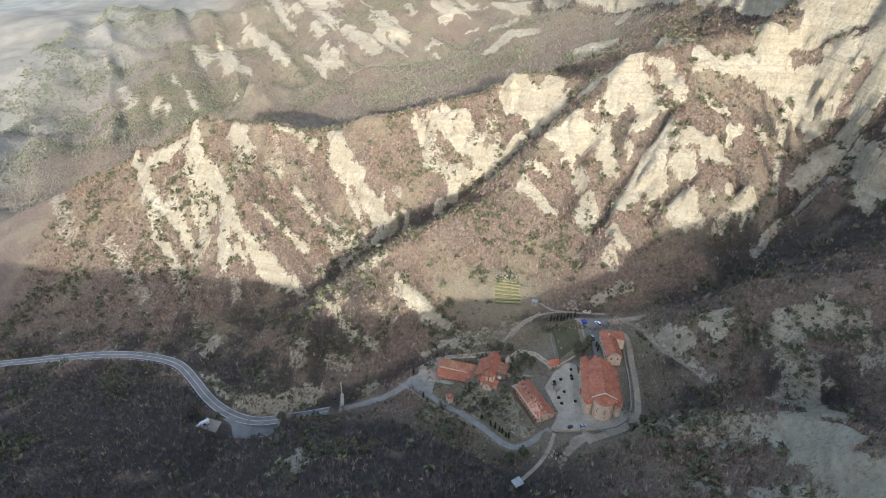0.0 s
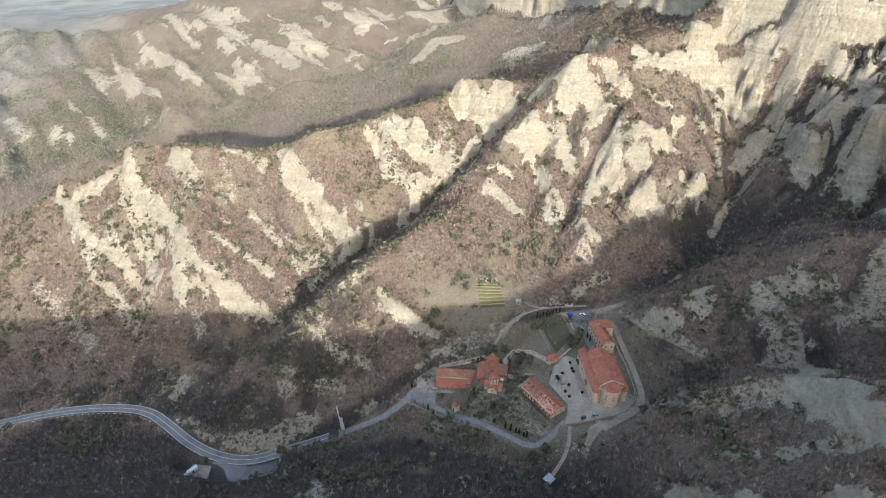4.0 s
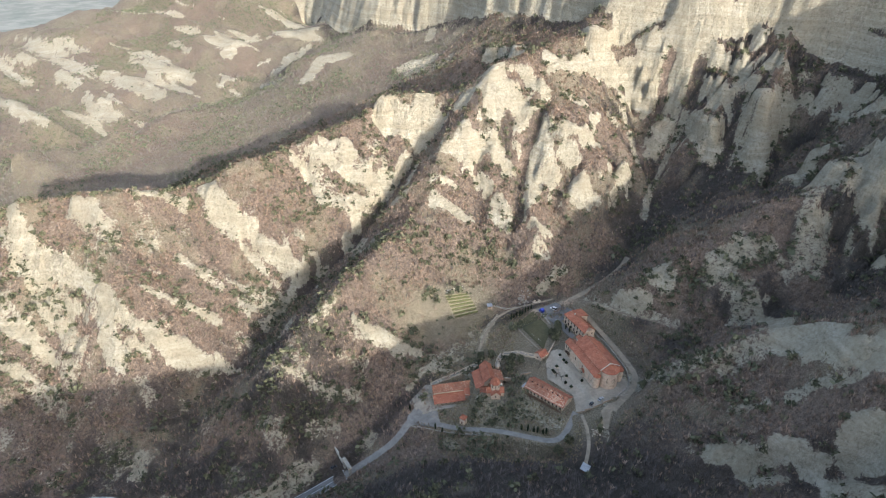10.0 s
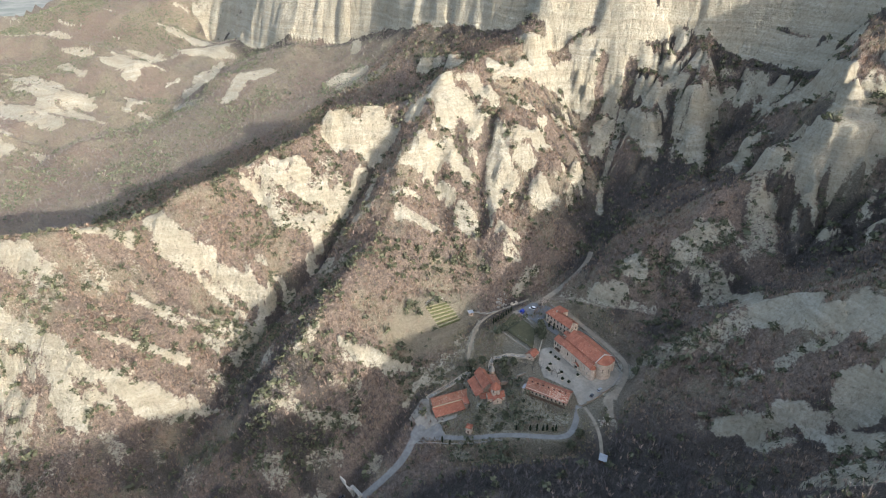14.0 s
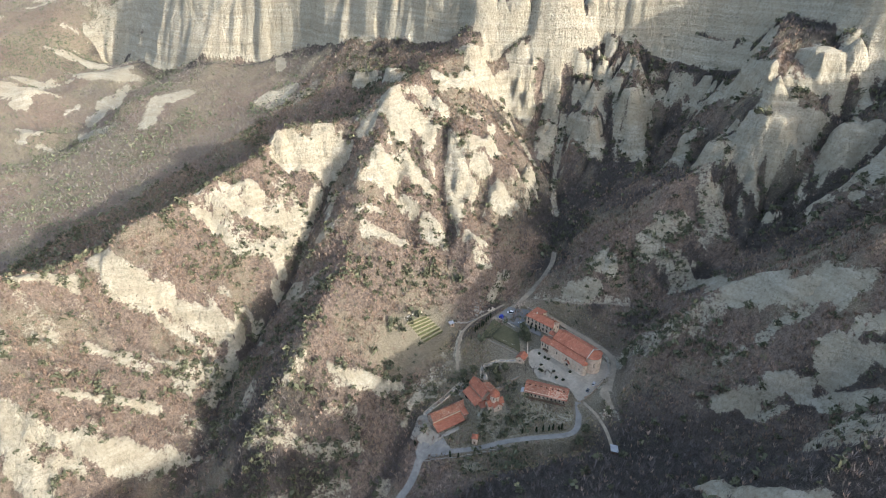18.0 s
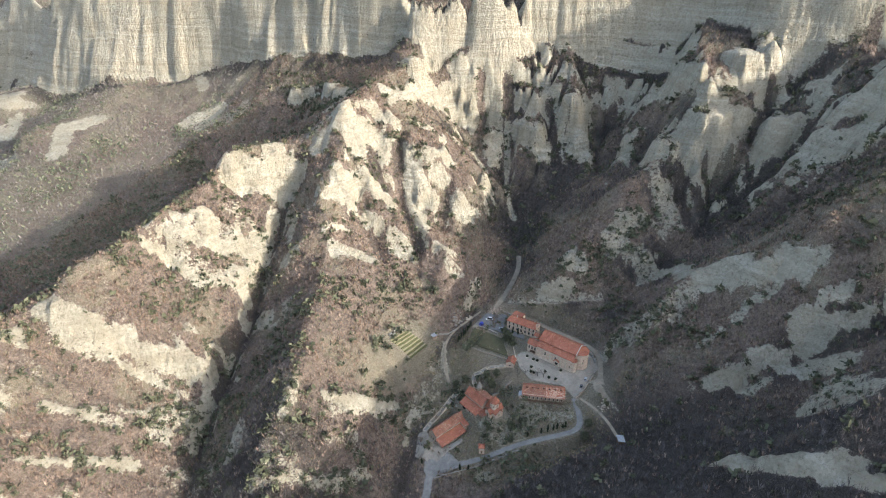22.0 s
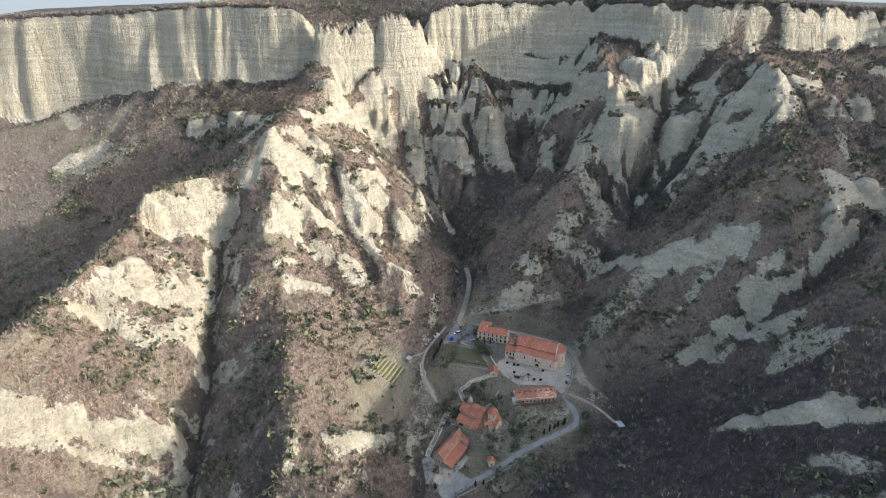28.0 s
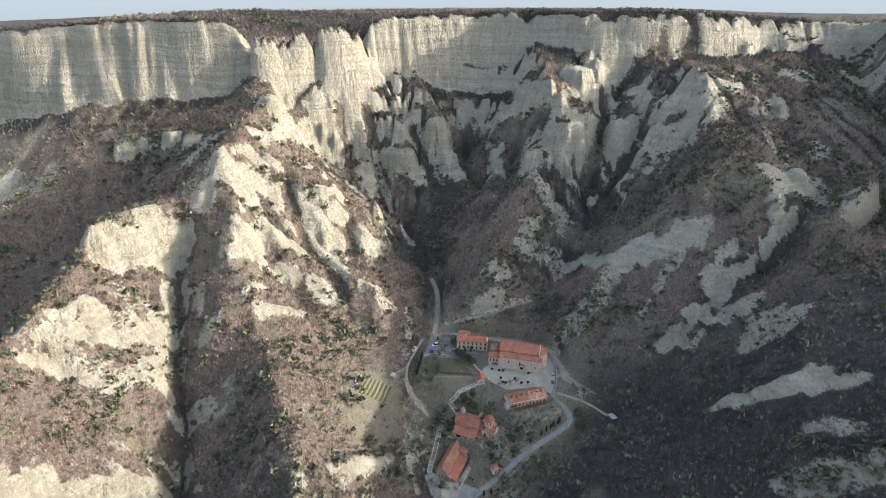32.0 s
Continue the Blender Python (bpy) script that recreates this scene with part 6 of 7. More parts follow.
part("drum", ring_wall(3.0, -8.0, -2.4, 22.5, 382.5, 8), M_PLASTER, dm)
part("dome", ring_wall(3.5, -2.6, -2.35, 22.5, 382.5, 8, cap=1.8), M_TILE, dm)
for _a in range(0, 360, 45):
    _w = window(dm, 0, 0, 0, 0.5, 1.9, 's', True, "drum_window")
    _w.matrix_local = Matrix.Translation((2.76 * math.cos(radians(_a)), 2.76 * math.sin(radians(_a)), -5.6)) @ Matrix.Rotation(radians(_a - 270), 4, 'Z')
window(dm, 0, -5.2, -11.0, 0.6, 1.4, 's', True)
part("door", boxes((-5.46, -5.35, -0.7, 0.7, -12.4, -10.0)), M_WOOD, dm)
part("banner", slab([(3.2, 4.0, -8.2), (5.2, 3.4, -9.0), (5.6, 6.6, -10.2), (3.6, 7.2, -9.4)], 0.06), M_LIME, dm, "white sheet hung beside the drum")

cn = thing("stone_belfry", pose(42.3, 275.3, 0), "round stone turret with a grey conical cap", "tower")
part("turret", ring_wall(1.7, -15, -8.4, 0, 360, 14), M_RUBBLE, cn)
part("cap", ring_wall(2.0, -8.5, -8.3, 0, 360, 14, cap=-3.9), M_GREY_STONE, cn, "grey stone cone")

ch = thing("wayside_chapel", pose(4.1, 252.3, 0, 0, 0, 30), "tiny plastered wayside chapel with a red pyramid roof", "chapel")
part("wall", boxes((-1.7, 1.7, -1.7, 1.7, -22, -16.8)), M_PLASTER, ch)
part("roof", ring_wall(2.9, -17.0, -16.8, 45, 405, 4, cap=-14.8), M_TILE, ch)
window(ch, 0, -1.7, -19.6, 0.5, 1.2, 's', True)
part("door", boxes((-1.76, -1.65, -0.5, 0.5, -21.5, -19.4)), M_WOOD, ch)

gh = thing("gate_house", pose(69.8, 265.4, 0, 0, 0, 12), "little stone house with a red gable roof by the yard", "house")
part("wall", gable_body(-3.2, 3.2, -2.8, 2.8, -5.5, -0.4, 1.4, 'x'), M_PLASTER, gh)
gable_roof(gh, -3.2, 3.2, -2.8, 2.8, -0.4, 1.6, 'x', 0.4)
window(gh, -3.2, 0, -3.0, 0.8, 1.1, 'w')
window(gh, 0.8, -2.8, -3.0, 0.8, 1.1, 's')
part("door", boxes((-1.6, -0.7, -2.86, -2.75, -5.2, -2.3)), M_WOOD, gh)

sh = thing("tin_shed", pose(37.5, 178.3, 0, 0, 0, 32), "small shed with a pale sheet-metal roof", "shed")
part("wall", boxes((-2.2, 2.2, -1.8, 1.8, -2.0, 0.9)), M_WOOD, sh)
part("roof", slab([(-2.6, -2.2, 0.9), (2.6, -2.2, 0.9), (2.6, 2.2, 1.5), (-2.6, 2.2, 1.5)], 0.1), M_ZINC, sh, "pale corrugated metal roof")
part("door", boxes((-0.5, 0.5, -1.85, -1.78, -1.6, 0.5)), M_DARK, sh)

hu = thing("garden_hut", pose(66.5, 328, -2.2, 0, 0, -20), "low white-roofed hut beside the garden path", "shed")
part("wall", boxes((-1.7, 1.7, -1.4, 1.4, -3.0, 0.9)), M_RUBBLE, hu)
part("roof", slab([(-2.0, -1.8, 1.0), (2.0, -1.8, 1.0), (2.0, 1.8, 1.4), (-2.0, 1.8, 1.4)], 0.12), M_ZINC, hu)
part("door", boxes((-0.4, 0.4, -1.46, -1.38, -1.0, 0.7)), M_WOOD, hu)


# ---- roads, yards and walls ----
def ribbon(name, line, half, lift, material, label, category, offset=0.0, dash=None, parent=None):
    """A strip that follows a line in plan, with a thickness of its own."""
    p = np.array(line, float)
    keep = [p[0]]
    for a, b in zip(p[:-1], p[1:]):
        n = max(1, int(np.hypot(*(b - a)[:2]) / 2.0))
        keep += [a + (b - a) * k / n for k in range(1, n + 1)]
    p = np.array(keep)
    d = np.gradient(p[:, :2], axis=0)
    d /= np.linalg.norm(d, axis=1)[:, None] + 1e-9
    nrm = np.stack([-d[:, 1], d[:, 0]], 1)
    bm = bmesh.new()
    rows = []
    for q, n in zip(p, nrm):
        c = q[:2] + n * offset
        l, r = c + n * half, c - n * half
        rows.append([bm.verts.new((l[0], l[1], q[2] + lift)), bm.verts.new((r[0], r[1], q[2] + lift)),
                     bm.verts.new((r[0], r[1], q[2] + lift - 0.35)), bm.verts.new((l[0], l[1], q[2] + lift - 0.35))])
    for k in range(len(rows) - 1):
        if dash and (k // dash) % 2:
            continue
        a, b = rows[k], rows[k + 1]
        for i in range(4):
            bm.faces.new([a[i], a[(i + 1) % 4], b[(i + 1) % 4], b[i]])
    loose = [v for v in bm.verts if not v.link_faces]
    bmesh.ops.delete(bm, geom=loose, context='VERTS')
    ob = part(name, bm, material, parent, "" if parent is None else label)
    return ob if parent is not None else tagged(ob, label, category, kind="structure")


highway = ribbon("road", ROADS["highway"][0], 3.9, 0.2, M_ASPHALT, "grey two-lane asphalt road bending below the slopes", "road")
for _o, _d in ((3.45, None), (-3.45, None), (0.0, None)):
    ribbon("road_line", ROADS["highway"][0], 0.10, 0.22, M_PAINT, "white painted line", "", _o, _d, highway)
ribbon("road_line", ROADS["highway"][0][14:36], 0.11, 0.22, M_PAINT, "white dashed line", "", -5.2, 1, highway)
ribbon("gravel_pad", ROADS["truck_pad"][0], 4.6, 0.10, M_GRAVEL, "pale gravel patch beside the road", "ground")
ribbon("driveway", ROADS["drive"][0], 2.3, 0.12, M_DRIVE, "narrow worn concrete driveway to the monastery", "road")
ribbon("driveway", ROADS["loop"][0], 1.75, 0.125, M_DRIVE, "narrow worn concrete driveway to the monastery", "road")
ribbon("dirt_track", ROADS["valley_path"][0], 2.0, 0.10, M_TRACK, "trodden dirt track up the valley", "path")
ribbon("dirt_track", ROADS["back_lane"][0][:30], 1.8, 0.11, M_TRACK, "pale beige gravel lane behind the church", "path")
ribbon("dirt_track", ROADS["shed_path"][0], 1.0, 0.115, M_TRACK, "pale footpath to the tin shed", "path")
ribbon("dirt_track", ROADS["stream_path"][0], 0.9, 0.10, M_TRACK, "pale footpath along the stream bed", "path")
ribbon("dirt_track", ROADS["rib_path"][0], 0.6, 0.10, M_TRACK, "narrow path up the rib", "path")


def area(name, outline, lift, material, label, category, step=0.7):
    """A patch of ground cover inside an outline, laid on the ground."""
    o = np.array(outline, float)
    x0, y0 = o.min(0)
    x1, y1 = o.max(0)
    gx, gy = np.arange(x0, x1 + step, step), np.arange(y0, y1 + step, step)
    X, Y = np.meshgrid(gx, gy)
    inside = np.zeros(X.shape, bool)
    for (ax, ay), (bx, by) in zip(o, np.roll(o, -1, 0)):
        cross = ((ay > Y) != (by > Y)) & (X < (bx - ax) * (Y - ay) / (by - ay + 1e-12) + ax)
        inside ^= cross
    Z = height(X.ravel(), Y.ravel()).reshape(X.shape)
    S = np.stack([Z] + [height(X.ravel() + a, Y.ravel() + b).reshape(X.shape) for a, b in ((1, 0), (-1, 0), (0, 1), (0, -1))])
    Z = S.max(0) + lift
    bm = bmesh.new()
    verts = {}
    def v(j, i):
        if (j, i) not in verts:
            verts[j, i] = bm.verts.new((X[j, i], Y[j, i], Z[j, i]))
        return verts[j, i]
    for j in range(len(gy) - 1):
        for i in range(len(gx) - 1):
            if inside[j, i] and inside[j + 1, i] and inside[j, i + 1] and inside[j + 1, i + 1]:
                bm.faces.new([v(j, i), v(j, i + 1), v(j + 1, i + 1), v(j + 1, i)])
    ring = bmesh.ops.extrude_face_region(bm, geom=list(bm.faces))
    bmesh.ops.translate(bm, vec=(0, 0, -0.4), verts=[g for g in ring["geom"] if isinstance(g, bmesh.types.BMVert)])
    return tagged(part(name, bm, material), label, category, kind="structure")


area("lay_by", [(-155, 272), (-146, 265), (-142, 255), (-132, 251), (-122, 253.5), (-114, 258), (-104, 268), (-125, 267), (-146, 273)], 0.06, M_ASPHALT, "wide asphalt lay-by at the bend", "road")
area("courtyard", [(60, 215), (70, 212.5), (84, 212), (92, 209), (101, 211), (103, 224), (84, 224), (84, 262), (77, 266), (68, 258), (61, 246), (66, 226)], 0.16, M_PAVING, "pale paved monastery courtyard", "pavement")
area("car_park", [(95, 309), (113, 309), (118, 292), (103, 287.5), (101.5, 270), (97, 268), (96, 288)], 0.15, M_ASPHALT, "grey asphalt car park by the dwelling", "pavement")
area("forecourt", [(-18, 288), (-2, 296), (2, 292), (-2, 276), (9, 269), (6, 266.5), (-4, 270), (-16, 274)], 0.35, M_PAVING, "pale concrete forecourt of the old basilica", "pavement")
area("driveway_mouth", [(-29, 271), (-22, 279), (-12, 284), (-4, 273), (-8, 257), (-14, 261), (-22, 268)], 0.2, M_DRIVE, "worn concrete where the driveway meets the forecourt", "road")
area("gravel_yard", [(86, 208.5), (78, 203.5), (71, 198), (66, 193), (63, 194), (66, 201), (71, 207), (78, 209.5)], 0.11, M_TRACK, "bare pale gravel outside the courtyard wall", "ground")
area("lawn", [(75, 306), (93, 308), (91, 283), (74, 269)], 0.12, M_GRASS, "dull green lawn inside low walls", "lawn")


def wall_along(name, points, high, thick, material, label, cap=None):
    """A masonry wall that steps along the ground, with a coping."""
    w = tagged(new(name), label, "wall", kind="structure")
    p = np.array(points, float)
    for a, b in zip(p[:-1], p[1:]):
        n = max(1, int(np.hypot(*(b - a)) / 4))
        for k in range(n):
            s, e = a + (b - a) * k / n, a + (b - a) * (k + 1) / n
            z = float(height(np.array([s[0], e[0]]), np.array([s[1], e[1]])).max())
            m = (s + e) / 2
            L = np.hypot(*(e - s)) / 2
            turn = math.degrees(math.atan2(e[1] - s[1], e[0] - s[0]))
            q = part("wall_piece", boxes((-L, L, -thick / 2, thick / 2, -2.5, high)), material, w)
            q.matrix_world = pose(m[0], m[1], z, 0, 0, turn)
            c = part("coping", boxes((-L, L, -thick / 2 - 0.08, thick / 2 + 0.08, high, high + 0.12)), cap or M_GREY_STONE, w)
            c.matrix_world = pose(m[0], m[1], z, 0, 0, turn)
    return w


wall_along("yard_wall", [(60, 214.4), (70, 211.8), (77, 211.6), (84, 211)], 0.9, 0.45, M_RUBBLE, "low stone parapet on the courtyard's open edge")
wall_along("lane_wall", [(119.5, 296), (115.8, 270), (112, 246), (108, 227), (103.5, 218.5), (97, 214), (86, 210.9)], 0.9, 0.4, M_GREY_STONE, "long low stone wall along the lane")
wall_along("lawn_wall", [(74, 308), (73, 289), (72.5, 268.5)], 0.5, 0.3, M_RUBBLE, "low stone wall beside the lawn")
wall_along("yard_wall", [(71.5, 262), (78, 266.4), (86, 272)], 1.2, 0.45, M_RUBBLE, "stone wall north of the courtyard", M_STONE_TRIM)
wall_along("terrace_wall", [(37, 267.5), (45, 261.5), (50, 259.5), (57, 258)], 0.8, 0.35, M_RUBBLE, "rubble wall between the terraces")
wall_along("path_wall", [(70, 328), (77.5, 323), (87, 319.5)], 0.5, 0.4, M_GREY_STONE, "grey stone path kerb near the hut")
wall_along("parking_curb", [(95.4, 306), (94.2, 289)], 0.5, 0.9, M_GREY_STONE, "grey concrete strip beside the car park")
wall_along("road_kerb", [(-24, 269.4), (-13, 257.5), (-2, 246.5), (12, 231)], 0.12, 0.3, M_GREY_STONE, "low kerb on the outer side of the loop road")


def stairway(points, label):
    """Steps between two parapets, on a line of (x, y, z)."""
    w = thing("stairway", Matrix(), label, "stairs")
    p = np.array(points, float)
    for a, b in zip(p[:-1], p[1:]):
        n = max(2, int(np.hypot(*(b - a)[:2]) / 1.1))
        turn = math.degrees(math.atan2(b[1] - a[1], b[0] - a[0]))
        L = np.hypot(*(b - a)[:2]) / n / 2
        for k in range(n):
            m = a + (b - a) * (k + 0.5) / n
            q = part("step", boxes((-L - 0.1, L, -1.1, 1.1, -2.4, 0.1)), M_GREY_STONE if k % 4 else M_STONE_TRIM, w)
            q.matrix_world = pose(m[0], m[1], m[2], 0, 0, turn)
        for side in (-1.35, 1.35):
            bm = slab([(0, side - 0.18, 0.9), (2 * L * n, side - 0.18, 0.9 + b[2] - a[2]), (2 * L * n, side + 0.18, 0.9 + b[2] - a[2]), (0, side + 0.18, 0.9)], 2.6)
            q = part("parapet", bm, M_STONE_TRIM, w)
            q.matrix_world = pose(a[0], a[1], a[2], 0, 0, turn)
    return w


def on_ground(pts, lift=0.25):
    p = np.array(pts, float)
    return np.column_stack([p, height(p[:, 0], p[:, 1]) + lift])


stairway(on_ground([(1, 293), (8, 292.5), (14, 291.5), (22, 291), (30, 290), (38, 288)]), "long stone stairway with parapets beside the old basilica")
stairway(on_ground([(52, 285), (56, 282), (61, 279), (64, 273), (67, 268)]), "winding stone stairway up to the little gate house")
stairway(on_ground([(44, 279), (48, 283), (52, 285)]), "short stone stairway behind the round turret")


# ---- vehicles ----
def vehicle(m, body, label, kind="car", long=4.4, wide=1.75, high=1.45):
    """A parked car: lower body, cabin with glass, four wheels."""
    c = thing(kind, m, label, kind)
    L, W = long / 2, wide / 2
    bm = boxes((-L, L, -W, W, 0.32, 0.85))
    bmesh.ops.bevel(bm, geom=list(bm.edges), offset=0.13, segments=2, affect='EDGES')
    part("body", bm, body, c)
    bm = bmesh.new()
    back = -L * (0.92 if kind != "car" else 0.72)
    ring = [(back, 0.84), (L * 0.55, 0.84), (L * 0.2, high), (back + 0.3, high)]
    a, b = [bm.verts.new((x, -W + 0.1, z)) for x, z in ring], [bm.verts.new((x, W - 0.1, z)) for x, z in ring]
    bm.faces.new(a)
    bm.faces.new(b[::-1])
    for i in range(4):
        bm.faces.new([a[i], a[(i + 1) % 4], b[(i + 1) % 4], b[i]])
    part("cabin", bm, M_GLASS, c, "dark glazed cabin")
    part("roof", boxes((back + 0.32, L * 0.2, -W + 0.12, W - 0.12, high, high + 0.05)), body, c)
    for sx in (-L * 0.62, L * 0.62):
        for sy in (-W, W):
            bm = bmesh.new()
            bmesh.ops.create_cone(bm, cap_ends=True, segments=14, radius1=0.33, radius2=0.33, depth=0.22)
            q = part("wheel", bm, M_RUBBER, c)
            q.matrix_local = Matrix.Translation((sx, sy * 0.95, 0.33)) @ Matrix.Rotation(radians(90), 4, 'X')
            bm = bmesh.new()
            bmesh.ops.create_cone(bm, cap_ends=True, segments=10, radius1=0.19, radius2=0.19, depth=0.24)
            r = part("rim", bm, M_SILVER, q)
    for sy in (-W * 0.7, W * 0.7):
        part("headlight", boxes((L - 0.06, L + 0.02, sy - 0.18, sy + 0.18, 0.58, 0.74)), M_WHITE, c)
        part("taillight", boxes((-L - 0.02, -L + 0.06, sy - 0.18, sy + 0.18, 0.6, 0.76)), M_TILE, c)
    return c


def ground_at(x, y, lift=0.0):
    return float(height(np.array([x]), np.array([y]))[0]) + lift


vehicle(pose(71.6, 214.6, ground_at(71.6, 214.6, 0.2), 0, 0, 8), M_DARKCAR, "dark grey car parked at the courtyard edge")
vehicle(pose(77.6, 214.2, ground_at(77.6, 214.2, 0.2), 0, 0, 12), M_SILVER, "silver car parked at the courtyard edge")
vehicle(pose(106.4, 302.5, ground_at(106.4, 302.5, 0.2), 0, 0, 118), M_WHITE, "white delivery van on the car park", "van", 5.4, 1.95, 2.2)
vehicle(pose(99.5, 288, ground_at(99.5, 288, 0.2), 0, 0, 95), M_SILVER, "grey car in the shade of the dwelling")
vehicle(pose(-128, 255.2, ground_at(-128, 255.2, 0.1), 0, 0, 80), M_DARKCAR, "dark car parked in the lay-by")
vehicle(pose(-124.4, 256.6, ground_at(-124.4, 256.6, 0.1), 0, 0, 84), M_DARKCAR, "black car parked in the lay-by")
vehicle(pose(-75, 276.5, ground_at(-75, 276.5, 0.05), 0, 0, 10), M_DARKCAR, "dark car beside the gateway")
vehicle(pose(-91, 263, ground_at(-91, 263, 0.05), 0, 0, 15), M_DARKCAR, "dark blue car on the verge")
vehicle(pose(-183, 313.5, -62.6, 0, 0, 125), M_WHITE, "white car on the bend of the road")

lorry = thing("box_lorry", pose(-166, 266.5, ground_at(-166, 266.5, 0.12), 0, 0, 38), "white box lorry parked on the gravel", "lorry")
part("cargo_box", boxes((-2.0, 4.6, -1.2, 1.2, 0.9, 3.6)), M_WHITE, lorry)
part("cab", boxes((-4.2, -2.1, -1.1, 1.1, 0.6, 2.6)), M_WHITE, lorry)
part("windscreen", boxes((-4.24, -4.18, -0.95, 0.95, 1.5, 2.4)), M_GLASS, lorry)
part("chassis", boxes((-4.0, 4.5, -0.5, 0.5, 0.45, 0.9)), M_METAL, lorry)
part("side_door", boxes((0.4, 1.8, -1.23, -1.19, 1.0, 2.8)), M_DARK, lorry)
for _x in (-3.2, 2.2, 3.4):
    for _y in (-1.05, 1.05):
        _bm = bmesh.new()
        bmesh.ops.create_cone(_bm, cap_ends=True, segments=14, radius1=0.45, radius2=0.45, depth=0.28)
        _q = part("wheel", _bm, M_RUBBER, lorry)
        _q.matrix_local = Matrix.Translation((_x, _y, 0.45)) @ Matrix.Rotation(radians(90), 4, 'X')

tent = thing("tarpaulin_booth", pose(97.2, 304.4, ground_at(97.2, 304.4), 0, 0, 10), "small bright blue tarpaulin booth", "booth")
part("cover", gable_body(-1.3, 1.3, -1.3, 1.3, 0.0, 2.3, 3.0, 'x'), M_BLUE, tent)
for _x in (-1.3, 1.3):
    for _y in (-1.3, 1.3):
        part("pole", boxes((_x - 0.05, _x + 0.05, _y - 0.05, _y + 0.05, -0.4, 2.4)), M_METAL, tent)

gate = thing("gateway", pose(-68, 269.5, ground_at(-68, 269.5), 0, 0, 8), "tall pale stone gateway over the drive", "gate")
for _y in (-3.6, 3.6):
    part("pillar", boxes((-0.8, 0.8, _y - 0.8, _y + 0.8, -1.5, 6.0)), M_GREY_STONE, gate)
    part("capital", boxes((-1.0, 1.0, _y - 1.0, _y + 1.0, 6.0, 6.4)), M_STONE_TRIM, gate)
part("lintel", boxes((-0.7, 0.7, -4.4, 4.4, 6.4, 7.4)), M_STONE_TRIM, gate)
part("roof", slab([(-1.1, -4.9, 7.5), (1.1, -4.9, 7.5), (1.1, 4.9, 7.5), (-1.1, 4.9, 7.5)], 0.14), M_GREY_STONE, gate)
wall_along("gate_wall", [(-68.5, 273.9), (-70, 279), (-71, 284)], 1.6, 0.5, M_LIME, "pale wall running up from the gateway", M_LIME)


# ---- kitchen garden ----
for _k in range(7):
    _y0 = 346.0 - 2.7 * _k
    _za, _zb = ground_at(39, _y0 + 0.6), ground_at(56, _y0 - 0.6)
    _tip = math.degrees(math.atan2(_za - _zb, 17))
    _bed = thing("garden_bed", pose(47.5, _y0, max((_za + _zb) / 2, ground_at(47.5, _y0)) + 0.1, 0, _tip, -4), "long raised green vegetable bed with bare soil paths", "garden bed", "kitchen garden beds")
    part("soil", boxes((-9.6, 9.2, -0.55, 0.55, -0.9, 0.34)), M_STRAW, _bed, "straw-covered soil ridge")
    for i in range(16):
        part("plant", boxes((-9.4 + 1.15 * i, -8.4 + 1.15 * i, -1.75, -0.6, -0.6, 0.1 + 0.15 * random.random())), M_BED, _bed, "leafy green plants")
for _k in range(2):
    _tun = thing("row_cover", pose(46.5, 349.2 + 1.9 * _k, ground_at(46.5, 349.2 + 1.9 * _k), 0, 0, -4), "row of white fleece covers over a bed", "row cover", "garden row covers")
    for _i in range(11):
        _bm = ring_wall(0.4, 0, 1.1, 0, 180, 6)
        _q = part("hoop", _bm, M_LIME if (_i + _k) % 3 else M_DARK, _tun)
        _q.matrix_local = Matrix.Translation((-9.0 + 1.7 * _i, 0, 0.2)) @ Matrix.Rotation(radians(90), 4, 'Y') @ Matrix.Rotation(radians(90), 4, 'Z')


# ---- trees ----
def leaf_crown(n, sx, sy, sz, leaf, seed, top=0.0, hollow=0.55):
    r = np.random.default_rng(seed)
    d = r.normal(size=(n, 3))
    d /= np.linalg.norm(d, axis=1)[:, None]
    rad = r.uniform(hollow, 1.0, n) * (1 + 0.22 * np.sin(4 * np.arctan2(d[:, 1], d[:, 0]) + seed) + 0.15 * np.sin(7 * d[:, 2] + seed))
    taper = 1 - top * np.clip(d[:, 2] * 0.5 + 0.5, 0, 1)
    c = d * rad[:, None] * np.array([sx, sy, sz])
    c[:, :2] *= taper[:, None]
    e1, e2 = r.normal(size=(n, 3)) * leaf, r.normal(size=(n, 3)) * leaf
    V = np.stack([c - e1, c + e2, c + e1, c - e2], 1).reshape(-1, 3)
    me = bpy.data.meshes.new("crown")
    me.from_pydata(V.tolist(), [], np.arange(len(V)).reshape(-1, 4).tolist())
    return me


